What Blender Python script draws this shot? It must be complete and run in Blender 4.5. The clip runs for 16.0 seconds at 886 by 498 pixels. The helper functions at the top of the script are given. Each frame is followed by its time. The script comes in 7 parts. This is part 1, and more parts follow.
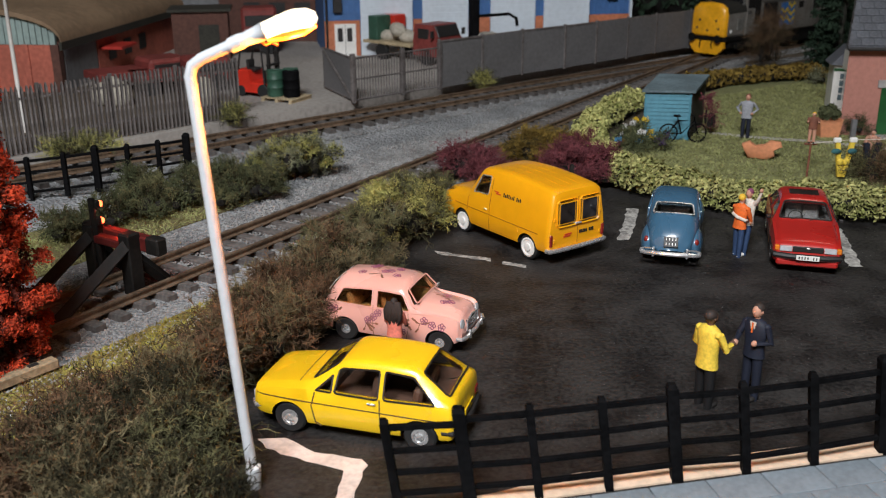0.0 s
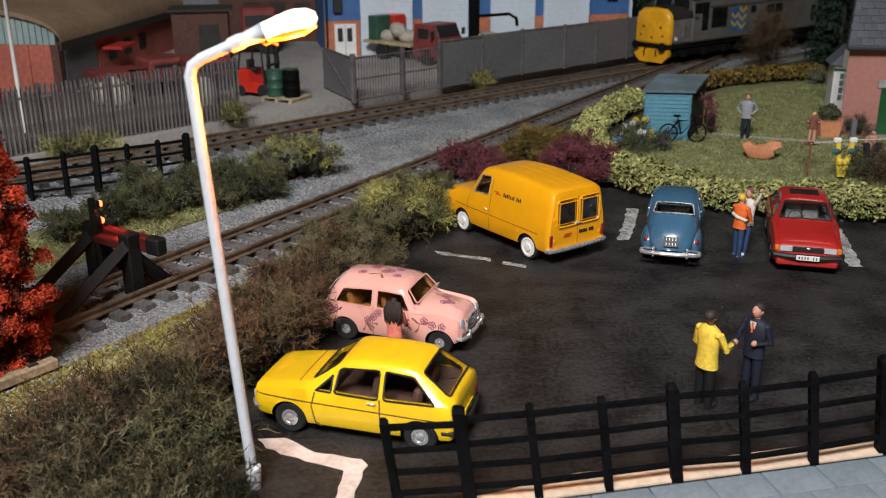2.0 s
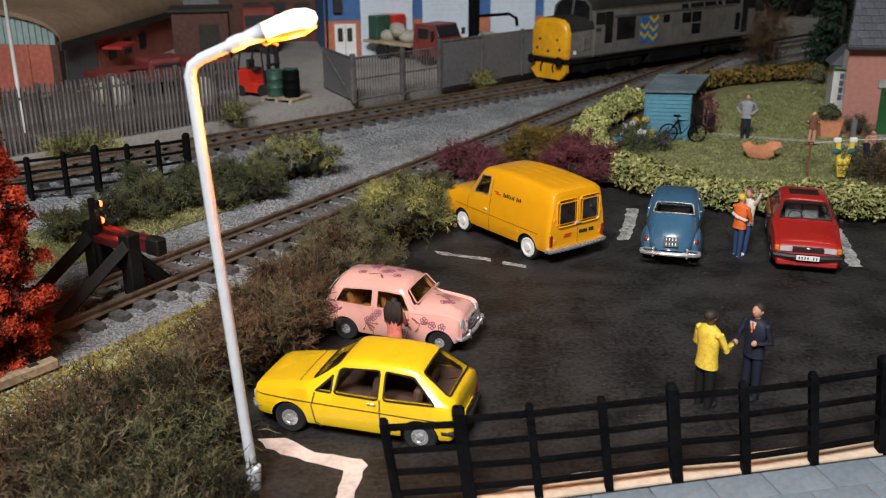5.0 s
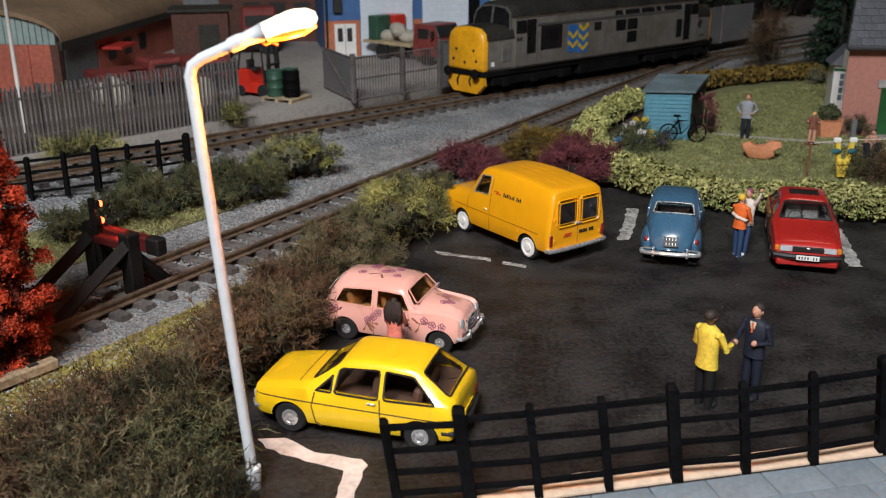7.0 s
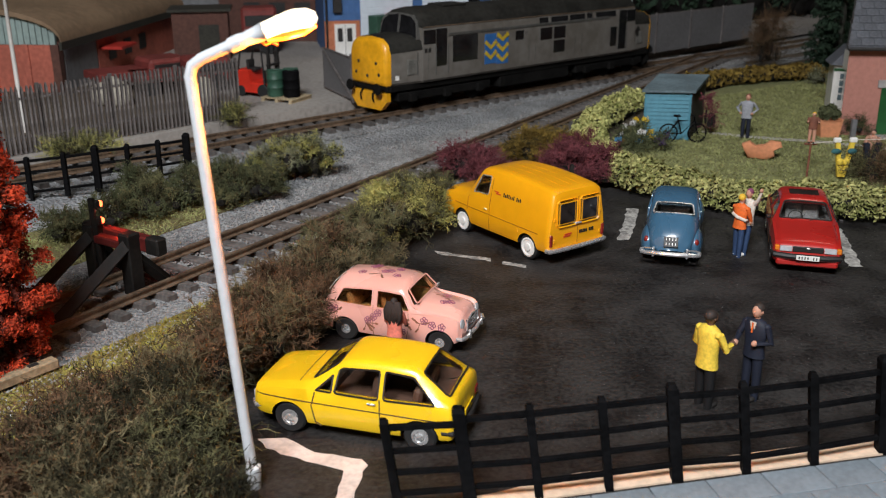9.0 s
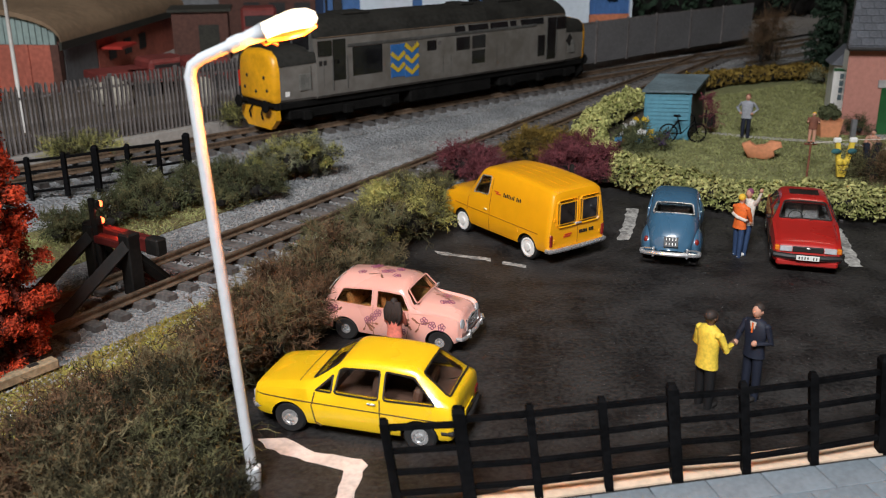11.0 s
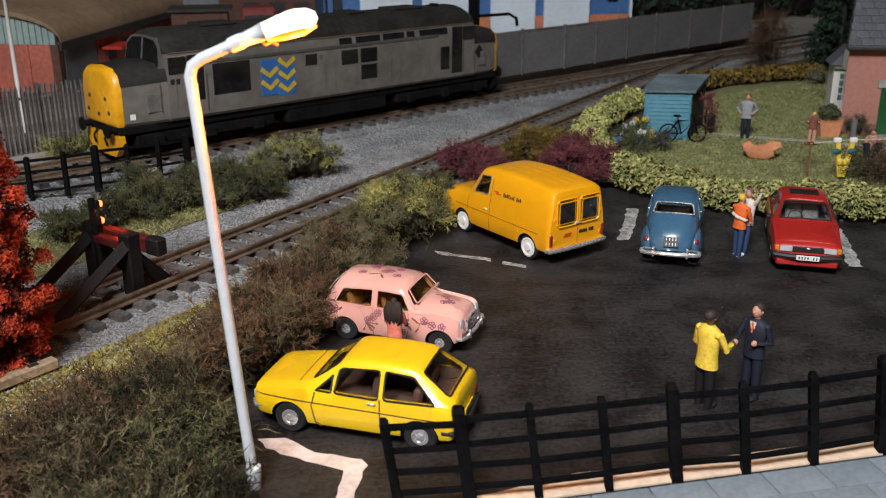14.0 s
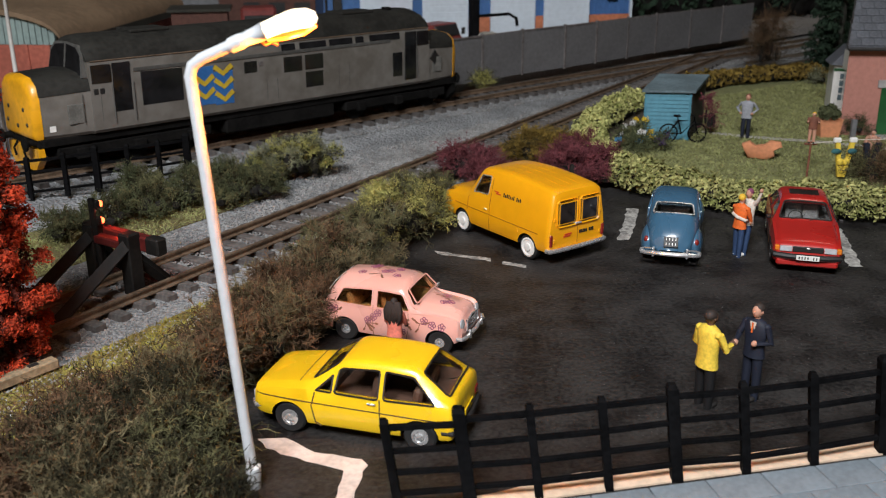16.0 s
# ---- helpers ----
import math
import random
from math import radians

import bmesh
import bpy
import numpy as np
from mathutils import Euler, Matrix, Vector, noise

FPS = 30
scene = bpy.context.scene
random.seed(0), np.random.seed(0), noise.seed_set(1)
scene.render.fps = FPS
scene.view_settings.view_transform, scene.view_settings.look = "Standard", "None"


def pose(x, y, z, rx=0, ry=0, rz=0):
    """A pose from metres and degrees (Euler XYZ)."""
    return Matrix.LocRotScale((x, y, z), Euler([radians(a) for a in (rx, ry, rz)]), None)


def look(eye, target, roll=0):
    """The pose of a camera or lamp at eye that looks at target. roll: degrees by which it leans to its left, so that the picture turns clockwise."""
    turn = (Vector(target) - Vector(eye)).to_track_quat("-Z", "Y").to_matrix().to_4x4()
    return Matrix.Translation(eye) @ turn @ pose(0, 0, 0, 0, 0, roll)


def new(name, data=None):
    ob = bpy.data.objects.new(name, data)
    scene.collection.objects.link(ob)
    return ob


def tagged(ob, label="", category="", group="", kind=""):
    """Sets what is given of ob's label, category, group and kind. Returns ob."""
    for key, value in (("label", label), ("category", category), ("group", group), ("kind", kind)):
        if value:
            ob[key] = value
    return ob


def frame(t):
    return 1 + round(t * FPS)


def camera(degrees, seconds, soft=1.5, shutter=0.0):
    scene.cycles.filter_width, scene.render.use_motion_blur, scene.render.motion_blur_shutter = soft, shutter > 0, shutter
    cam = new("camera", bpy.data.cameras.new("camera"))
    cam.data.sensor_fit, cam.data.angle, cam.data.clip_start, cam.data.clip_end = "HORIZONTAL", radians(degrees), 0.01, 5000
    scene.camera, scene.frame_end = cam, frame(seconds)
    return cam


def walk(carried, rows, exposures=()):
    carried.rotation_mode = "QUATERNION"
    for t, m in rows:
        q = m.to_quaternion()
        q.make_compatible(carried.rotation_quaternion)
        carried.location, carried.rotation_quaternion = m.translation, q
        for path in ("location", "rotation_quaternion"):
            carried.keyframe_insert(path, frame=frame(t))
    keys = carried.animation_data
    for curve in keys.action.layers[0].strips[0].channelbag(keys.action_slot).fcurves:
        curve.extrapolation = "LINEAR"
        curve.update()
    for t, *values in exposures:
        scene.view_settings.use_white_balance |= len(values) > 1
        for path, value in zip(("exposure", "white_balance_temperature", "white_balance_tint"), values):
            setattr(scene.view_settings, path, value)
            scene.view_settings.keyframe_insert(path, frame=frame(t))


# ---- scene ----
# All numbers below are in full-size metres of the 1:76 model; S brings them to the model's true size.
S = 1 / 76.2
EYE = (0.0, 0.0, 8.321)


def P(x, y, z=0.0):
    return Vector((x * S, y * S, z * S))


def at(x, y, z=0.0, rz=0.0, rx=0.0, ry=0.0):
    return pose(x * S, y * S, z * S, rx, ry, rz)


cam = camera(49.77, 16.0, soft=1.0)
CAM_POSE = Matrix.Translation(P(*EYE)) @ pose(0, 0, 0, 90 - 19.665, 0, 0) @ pose(0, 0, 0, 0, 0, -0.19)
cam.data.dof.use_dof = True
cam.data.dof.focus_distance = 20.5 * S
cam.data.dof.aperture_fstop = 42.0
walk(cam, [(0.0, CAM_POSE), (16.0, CAM_POSE)])

# ---- light: a dim room with a window behind the camera ----
world = bpy.data.worlds.new("room_light")
scene.world = world
world.use_nodes = True
wn = world.node_tree.nodes
sky = wn.new("ShaderNodeTexSky")
sky.sky_type = "NISHITA"
sky.sun_disc = False
sky.sun_elevation = radians(35)
sky.sun_rotation = radians(160)
world.node_tree.links.new(sky.outputs[0], wn["Background"].inputs[0])
wn["Background"].inputs[1].default_value = 0.05


def area_lamp(name, eye, target, size_x, size_y, watts, colour):
    data = bpy.data.lights.new(name, "AREA")
    data.shape, data.size, data.size_y, data.energy, data.color = "RECTANGLE", size_x * S, size_y * S, watts, colour
    ob = new(name, data)
    ob.matrix_world = look(P(*eye), P(*target))
    return ob


area_lamp("window_daylight", (-10, -23, 47), (2, 26, 0), 19, 15, 10.0, (0.94, 0.965, 1.0))
area_lamp("ceiling_light", (34, 66, 96), (6, 30, 0), 30, 12, 0.8, (1.0, 0.88, 0.74))
scene.view_settings.exposure = 0.0


# ---- materials ----
def mat(name, colour, rough=0.6, metal=0.0, var=0.25, scale=3.0, bump=0.15, fine=18.0, colour2=None, coat=0.0, emit=0.0, voronoi=0.0, rand=0.0, spec=0.5, bump_dist=0.02):
    """Procedural surface: two scales of noise in colour, roughness and relief. Scales are per full-size metre."""
    m = bpy.data.materials.new(name)
    m.use_nodes = True
    nt = m.node_tree
    n, ln = nt.nodes, nt.links.new
    b = n["Principled BSDF"]
    b.inputs["Roughness"].default_value, b.inputs["Metallic"].default_value = rough, metal
    b.inputs["Specular IOR Level"].default_value = spec
    b.inputs["Coat Weight"].default_value = coat
    b.inputs["Coat Roughness"].default_value = 0.08
    tc = n.new("ShaderNodeTexCoord")
    big, small = n.new("ShaderNodeTexNoise"), n.new("ShaderNodeTexNoise")
    for node, sc in ((big, scale), (small, fine)):
        node.inputs["Scale"].default_value = sc / S
        node.inputs["Detail"].default_value = 5
        ln(tc.outputs["Object"], node.inputs["Vector"])
    mixf = n.new("ShaderNodeMath")
    mixf.operation = "MULTIPLY_ADD"
    mixf.inputs[1].default_value, mixf.inputs[2].default_value = 0.5, 0.0
    add = n.new("ShaderNodeMath")
    add.operation = "ADD"
    ln(big.outputs["Fac"], add.inputs[0])
    ln(small.outputs["Fac"], add.inputs[1])
    ln(add.outputs[0], mixf.inputs[0])
    ramp = n.new("ShaderNodeValToRGB")
    c = Vector(colour[:3])
    c2 = Vector(colour2) if colour2 else c * (1 - var)
    c1 = c if colour2 else c * (1 + var * 0.6)
    ramp.color_ramp.elements[0].position, ramp.color_ramp.elements[1].position = 0.40, 0.60
    ramp.color_ramp.elements[0].color = (*c2, 1)
    ramp.color_ramp.elements[1].color = (*[min(v, 1) for v in c1], 1)
    ln(mixf.outputs[0], ramp.inputs["Fac"])
    col = ramp.outputs["Color"]
    if rand:
        info = n.new("ShaderNodeObjectInfo")
        geo = n.new("ShaderNodeNewGeometry")
        ra = n.new("ShaderNodeMath")
        ra.operation = "ADD"
        ln(info.outputs["Random"], ra.inputs[0])
        ln(geo.outputs["Random Per Island"], ra.inputs[1])
        mr = n.new("ShaderNodeMapRange")
        mr.inputs["From Max"].default_value = 2.0
        mr.inputs["To Min"].default_value, mr.inputs["To Max"].default_value = 1 - rand, 1 + rand
        ln(ra.outputs[0], mr.inputs["Value"])
        hsv = n.new("ShaderNodeHueSaturation")
        ln(mr.outputs[0], hsv.inputs["Value"])
        ln(col, hsv.inputs["Color"])
        col = hsv.outputs["Color"]
    ln(col, b.inputs["Base Color"])
    height = small.outputs["Fac"]
    if voronoi:
        vo = n.new("ShaderNodeTexVoronoi")
        vo.inputs["Scale"].default_value = voronoi / S
        ln(tc.outputs["Object"], vo.inputs["Vector"])
        height = vo.outputs["Distance"]
    if bump:
        bp = n.new("ShaderNodeBump")
        bp.inputs["Strength"].default_value, bp.inputs["Distance"].default_value = bump, bump_dist * S
        ln(height, bp.inputs["Height"])
        ln(bp.outputs["Normal"], b.inputs["Normal"])
    rr = n.new("ShaderNodeMapRange")
    rr.inputs["To Min"].default_value, rr.inputs["To Max"].default_value = max(rough - 0.12, 0.02), min(rough + 0.12, 1)
    ln(big.outputs["Fac"], rr.inputs["Value"])
    ln(rr.outputs[0], b.inputs["Roughness"])
    if emit:
        b.inputs["Emission Color"].default_value = (*colour[:3], 1)
        b.inputs["Emission Strength"].default_value = emit
    return m


ASPHALT = mat("asphalt", (0.036, 0.033, 0.031), 0.58, colour2=(0.006, 0.005, 0.005), scale=0.9, fine=11, bump=0.7, bump_dist=0.035, spec=0.4)
EARTH = mat("earth", (0.10, 0.075, 0.05), 0.95, var=0.5, scale=0.8, fine=12, bump=0.6, bump_dist=0.08)
GRAVEL = mat("gravel", (0.27, 0.275, 0.28), 0.95, var=0.4, scale=0.5, fine=10, bump=0.9, voronoi=9, bump_dist=0.1)
YARD = mat("yard_concrete", (0.33, 0.30, 0.27), 0.9, var=0.25, scale=0.25, fine=5, bump=0.2)
LAWN = mat("lawn", (0.24, 0.245, 0.10), 0.95, colour2=(0.15, 0.15, 0.06), scale=0.5, fine=14, bump=0.7, bump_dist=0.06)
SCATTER = mat("grass_scatter", (0.20, 0.175, 0.06), 0.95, colour2=(0.11, 0.08, 0.045), scale=0.6, fine=10, bump=0.8, bump_dist=0.08)
PATH = mat("path_stone", (0.42, 0.40, 0.35), 0.9, scale=1, fine=8)
WALL = mat("room_paint", (0.10, 0.085, 0.07), 0.9, var=0.15, scale=0.02, fine=0.2, bump=0.05)
SLEEPER = mat("sleeper", (0.115, 0.102, 0.094), 0.85, var=0.4, scale=1.5, fine=9, bump=0.3, rand=0.3)
RAIL = mat("rail_rust", (0.17, 0.115, 0.075), 0.6, metal=0.3, var=0.4, scale=2, fine=9)
RAILTOP = mat("rail_top", (0.32, 0.27, 0.22), 0.4, metal=0.8, var=0.3, scale=2, fine=9, bump=0.05)
BLACK = mat("black_paint", (0.0045, 0.0045, 0.005), 0.75, spec=0.07, var=0.5, scale=2, fine=12, bump=0.2)
YELLOW = mat("yellow_enamel", (0.87, 0.56, 0.012), 0.28, var=0.04, scale=1, fine=3, bump=0.0, coat=0.6)
ORANGE = mat("orange_enamel", (0.88, 0.385, 0.006), 0.34, var=0.04, scale=1, fine=3, bump=0.0, coat=0.5)
PINK = mat("pink_enamel", (0.80, 0.43, 0.36), 0.28, var=0.04, scale=1, fine=3, bump=0.0, coat=0.7)
BLUE = mat("blue_enamel", (0.045, 0.12, 0.20), 0.28, var=0.08, scale=1, fine=3, bump=0.0, coat=0.6)
RED = mat("red_enamel", (0.42, 0.018, 0.014), 0.3, var=0.06, scale=1, fine=3, bump=0.0, coat=0.6)
TYRE = mat("tyre", (0.012, 0.012, 0.012), 0.75, var=0.3, scale=6, fine=30)
CHROME = mat("chrome", (0.78, 0.78, 0.78), 0.28, metal=0.75, var=0.12, scale=5, fine=20, bump=0.05)
GLASSY = mat("tinted_glazing", (0.022, 0.017, 0.015), 0.16, var=0.4, scale=1.5, fine=4, bump=0.0, coat=0.0, spec=0.35)


def glazing(name, tint, gloss=0.05):
    """Clear tinted sheet: lets light through, with a sharp sheen at grazing angles."""
    m = bpy.data.materials.new(name)
    m.use_nodes = True
    n, ln = m.node_tree.nodes, m.node_tree.links.new
    n.remove(n["Principled BSDF"])
    clear, shine, mix, fr = n.new("ShaderNodeBsdfTransparent"), n.new("ShaderNodeBsdfGlossy"), n.new("ShaderNodeMixShader"), n.new("ShaderNodeLayerWeight")
    clear.inputs["Color"].default_value = (*tint, 1)
    shine.inputs["Roughness"].default_value = gloss
    fr.inputs["Blend"].default_value = 0.35
    weak = n.new("ShaderNodeMath")
    weak.operation = "MULTIPLY_ADD"
    weak.inputs[1].default_value, weak.inputs[2].default_value = 0.35, 0.03
    ln(fr.outputs["Facing"], weak.inputs[0])
    ln(weak.outputs[0], mix.inputs[0])
    ln(clear.outputs[0], mix.inputs[1])
    ln(shine.outputs[0], mix.inputs[2])
    ln(mix.outputs[0], n["Material Output"].inputs["Surface"])
    return m


CLEAR = glazing("clear_glazing", (0.80, 0.80, 0.78))
WARMCLEAR = glazing("yellowed_glazing", (0.88, 0.80, 0.60))
WHITE = mat("white_paint", (0.80, 0.78, 0.74), 0.55, var=0.08, scale=2, fine=12, bump=0.1)


# ---- building tools ----
def thing(name, m, label, category, group="", kind=""):
    """An Empty at the thing's base that carries its parts."""
    ob = new(name)
    ob.empty_display_size = 0.3 * S
    ob.matrix_world = m
    return tagged(ob, label, category, group, kind)


def finish(name, bm, material, smooth=False):
    """Turns a bmesh in full-size metres into a linked mesh object at the model's size."""
    bmesh.ops.scale(bm, vec=(S, S, S), verts=bm.verts)
    me = bpy.data.meshes.new(name)
    bm.to_mesh(me)
    bm.free()
    for m in material if isinstance(material, (list, tuple)) else (material,):
        me.materials.append(m)
    if smooth:
        for f in me.polygons:
            f.use_smooth = True
        if smooth is not True:
            me.set_sharp_from_angle(angle=radians(smooth))
    return new(name, me)


def part(name, bm, material, parent, label="", smooth=False, m=None):
    ob = finish(name, bm, material, smooth)
    ob.parent = parent
    if m is not None:
        ob.matrix_basis = m
    if label:
        ob["label"] = label
    return ob


def setting(name, bm, material, label, smooth=False, category=""):
    return tagged(finish(name, bm, material, smooth), label, category or name.split("_")[0], kind="structure")


def box(bm, x0, x1, y0, y1, z0, z1, bevel=0.0, m=None, mi=0):
    """A box, bevelled, in bm."""
    vs = [bm.verts.new((x, y, z)) for x in (x0, x1) for y in (y0, y1) for z in (z0, z1)]
    fs = [bm.faces.new([vs[i] for i in q]) for q in ((0, 1, 3, 2), (4, 6, 7, 5), (0, 4, 5, 1), (2, 3, 7, 6), (0, 2, 6, 4), (1, 5, 7, 3))]
    for f in fs:
        f.material_index = mi
    if bevel:
        es = list({e for f in fs for e in f.edges})
        r = bmesh.ops.bevel(bm, geom=es, offset=bevel, segments=1, affect="EDGES", material=-1)
        vs = list({v for f in r["faces"] for v in f.verts} | {v for v in vs if v.is_valid})
    if m is not None:
        bmesh.ops.transform(bm, matrix=m, verts=[v for v in vs if v.is_valid])
    return bm


def made_box(*a, **k):
    return box(bmesh.new(), *a, **k)


def M4(x, y, z, rx=0, ry=0, rz=0):
    return pose(x, y, z, rx, ry, rz)


def tube(bm, pts, r, seg=10, cap=True, mi=0):
    """A round bar along points; r is a number or one radius for each point."""
    pts = [Vector(q) for q in pts]
    rs = r if isinstance(r, (list, tuple)) else [r] * len(pts)
    rings = []
    ref = None
    for i, q in enumerate(pts):
        d = (pts[min(i + 1, len(pts) - 1)] - pts[max(i - 1, 0)]).normalized()
        if ref is None or abs(ref.dot(d)) > 0.95:
            ref = Vector((0, 0, 1)) if abs(d.z) < 0.9 else Vector((1, 0, 0))
        a = d.cross(ref).normalized()
        b = d.cross(a)
        rings.append([bm.verts.new(q + (a * math.cos(t) + b * math.sin(t)) * rs[i]) for t in (2 * math.pi * k / seg for k in range(seg))])
    for u, v in zip(rings, rings[1:]):
        for k in range(seg):
            f = bm.faces.new((u[k], u[(k + 1) % seg], v[(k + 1) % seg], v[k]))
            f.material_index = mi
    if cap:
        for ring in (rings[0], rings[-1][::-1]):
            f = bm.faces.new(ring)
            f.material_index = mi
    return bm


def lathe(bm, profile, seg=20, m=None, mi=0):
    """Turns (radius, height) pairs round the z axis."""
    rings = []
    for r, z in profile:
        rings.append([bm.verts.new((r * math.cos(t), r * math.sin(t), z)) for t in (2 * math.pi * k / seg for k in range(seg))])
    for u, v in zip(rings, rings[1:]):
        for k in range(seg):
            f = bm.faces.new((u[k], u[(k + 1) % seg], v[(k + 1) % seg], v[k]))
            f.material_index = mi
    for ring in (rings[0][::-1], rings[-1]):
        f = bm.faces.new(ring)
        f.material_index = mi
    if m is not None:
        bmesh.ops.transform(bm, matrix=m, verts=[v for ring in rings for v in ring])
    return bm


def sheet(pts, z=0.0, thick=0.0):
    """A flat polygon, with a skirt downwards where thick is given."""
    bm = bmesh.new()
    vs = [bm.verts.new((*q, z)) for q in pts]
    f = bm.faces.new(vs)
    if f.normal.z < 0:
        f.normal_flip()
    bm.normal_update()
    if f.normal.z < 0:
        f.normal_flip()
    if thick:
        r = bmesh.ops.extrude_face_region(bm, geom=[f])
        for v in r["geom"]:
            if isinstance(v, bmesh.types.BMVert):
                v.co.z -= thick
    bmesh.ops.recalc_face_normals(bm, faces=bm.faces)
    return bm


def ringloft(bm, rings, mi=0):
    """Skins closed rings of equal length, and caps the two ends."""
    vr = [[bm.verts.new(q) for q in ring] for ring in rings]
    n = len(vr[0])
    for u, v in zip(vr, vr[1:]):
        for k in range(n):
            f = bm.faces.new((u[k], u[(k + 1) % n], v[(k + 1) % n], v[k]))
            f.material_index = mi
    for ring in (vr[0], vr[-1]):
        bm.faces.new(ring).material_index = mi
    bmesh.ops.recalc_face_normals(bm, faces=bm.faces)
    return bm


def cut(ob, cutters):
    """Takes the cutters' shapes out of ob's mesh and deletes them."""
    for c in cutters:
        mod = ob.modifiers.new("cut", "BOOLEAN")
        mod.object, mod.operation, mod.solver, mod.material_mode = c, "DIFFERENCE", "EXACT", "TRANSFER"
    bpy.context.view_layer.update()
    me = bpy.data.meshes.new_from_object(ob.evaluated_get(bpy.context.evaluated_depsgraph_get()))
    ob.modifiers.clear()
    ob.data = me
    for c in cutters:
        bpy.data.objects.remove(c)


# ---- ground, tracks, yard, garden ----
FAR_DIR, FAR_AT, FAR_BEND = radians(43.926), Vector((-1.241, 40.511)), 0.001494
FAR_RAIL, FAR_FALL = 0.44, -0.0105  # rail top at the middle, and its fall along the line
NEAR_DIR, NEAR_AT = radians(57.34), Vector((-0.95, 30.30))


def along(at0, a, s, off):
    """A plan point s along a line and off to its left; the far line bends slightly."""
    if a == FAR_DIR:
        off -= FAR_BEND * 0.5 * s * s + 4.19e-6 * s ** 3
    return (at0.x + math.cos(a) * s - math.sin(a) * off, at0.y + math.sin(a) * s + math.cos(a) * off)


setting("ground", sheet([(-140, -60), (160, -60), (160, 160), (-140, 160)], -0.12), EARTH, "brown earth-coloured baseboard with loose scatter")
setting("pavement_car_park", sheet([(-4.2, 5), (30, 5), (30, 24.2), (13.5, 25.6), (9, 26.2), (7, 27.5), (5.3, 29), (2, 27.5), (-0.2, 25.4), (-1.6, 21.5), (-3.0, 18), (-3.9, 14)], 0.0, 0.1), ASPHALT, "worn dark asphalt car park", category="car park")
setting("ground_ballast", sheet([along(NEAR_AT, NEAR_DIR, -30, -2.05), along(NEAR_AT, NEAR_DIR, 60, -2.05)] + [along(FAR_AT, FAR_DIR, s, 2.65) for s in range(70, -41, -6)], -0.08, 0.04), GRAVEL, "pale grey track ballast", category="ballast")
setting("ground_yard", sheet([along(FAR_AT, FAR_DIR, s, 2.6) for s in range(-60, 91, 6)] + [along(FAR_AT, FAR_DIR, 90, 90), along(FAR_AT, FAR_DIR, -60, 90)], 0.4, 0.5), YARD, "dusty pale concrete yard", category="yard")
# Darker sheet laid over the yard concrete behind the palisade fence.
setting("ground_earth", sheet([(-15.75, 30.9), (-8.4, 38.2), (-9.2, 42.0), (-12.5, 47.5), (-24.0, 42.0), (-22.0, 31.0)], 0.406), EARTH, "dark patch of yard ground behind the palisade fence", category="earth")
setting("ground_lawn", sheet([(5.6, 29), (9, 27), (40, 25), (40, 60), (20, 54), (9.5, 41.5), (6.5, 36)], 0.02, 0.1), LAWN, "short olive green garden lawn", category="lawn")

setting("ground_verge", sheet([along(NEAR_AT, NEAR_DIR, -24, -6.5), along(NEAR_AT, NEAR_DIR, -8, -5.0), along(NEAR_AT, NEAR_DIR, -6, -2.0), along(NEAR_AT, NEAR_DIR, -24, -2.0)], 0.02, 0.14), SCATTER, "yellow-green and brown scatter verge", category="verge")
setting("ground_lineside", sheet([along(NEAR_AT, NEAR_DIR, -24, 2.7), along(NEAR_AT, NEAR_DIR, -3, 2.7), along(NEAR_AT, NEAR_DIR, -3, 5.0), along(NEAR_AT, NEAR_DIR, -24, 7.5)], -0.045, 0.07), SCATTER, "brown-green scatter beside the siding", category="verge")
bed = bmesh.new()
ringloft(bed, [[Vector((*along(FAR_AT, FAR_DIR, s, o), z)) for o, z in ((-3.6, -0.088), (-1.6, FAR_RAIL + FAR_FALL * s - 0.33), (1.9, FAR_RAIL + FAR_FALL * s - 0.33), (2.45, FAR_RAIL + FAR_FALL * s - 0.45))] for s in range(-32, 71, 6)])
setting("ground_track_bed", bed, GRAVEL, "raised grey ballast bed of the far track", category="ballast")


def track(name, at0, a, s0, s1, z0, slope, label):
    """Sleepers and two rails along a straight line; z is the rail top."""
    t = thing(name, Matrix.Identity(4), label, "railway track")
    for side in (-1, 1):
        prof = [(-0.11, -0.17), (-0.11, -0.145), (-0.03, -0.125), (-0.03, -0.06), (-0.055, -0.045), (-0.055, 0.0), (0.055, 0.0), (0.055, -0.045), (0.03, -0.06), (0.03, -0.125), (0.11, -0.145), (0.11, -0.17)]
        bm = ringloft(bmesh.new(), [[Vector((*along(at0, a, s, side * 0.655 + d), z0 + slope * s + z)) for d, z in prof] for s in (s0 + (s1 - s0) * i / 12 for i in range(13))])
        part("rail", bm, RAIL, t)
    n = int((s1 - s0) / 0.66)
    mesh = None
    for i in range(n):
        s = s0 + (i + 0.5) * 0.66
        x, y = along(at0, a, s, 0)
        if mesh is None:
            ob = part("sleeper", made_box(-0.14, 0.14, -1.16, 1.16, -0.34, -0.17, 0.012), SLEEPER, t)
            mesh = ob.data
        else:
            ob = new("sleeper", mesh)
            ob.parent = t
        ob.matrix_basis = at(x, y, z0 + slope * s, math.degrees(a) + random.uniform(-0.6, 0.6))
    return t


track("far_railway_track", FAR_AT, FAR_DIR, -28, 60, FAR_RAIL, FAR_FALL, "rusty railway track with weathered sleepers beside the yard")
track("siding_track", NEAR_AT, NEAR_DIR, -19, 31, 0.25, 0.001, "rusty siding track with grey sleepers ending at a buffer stop")


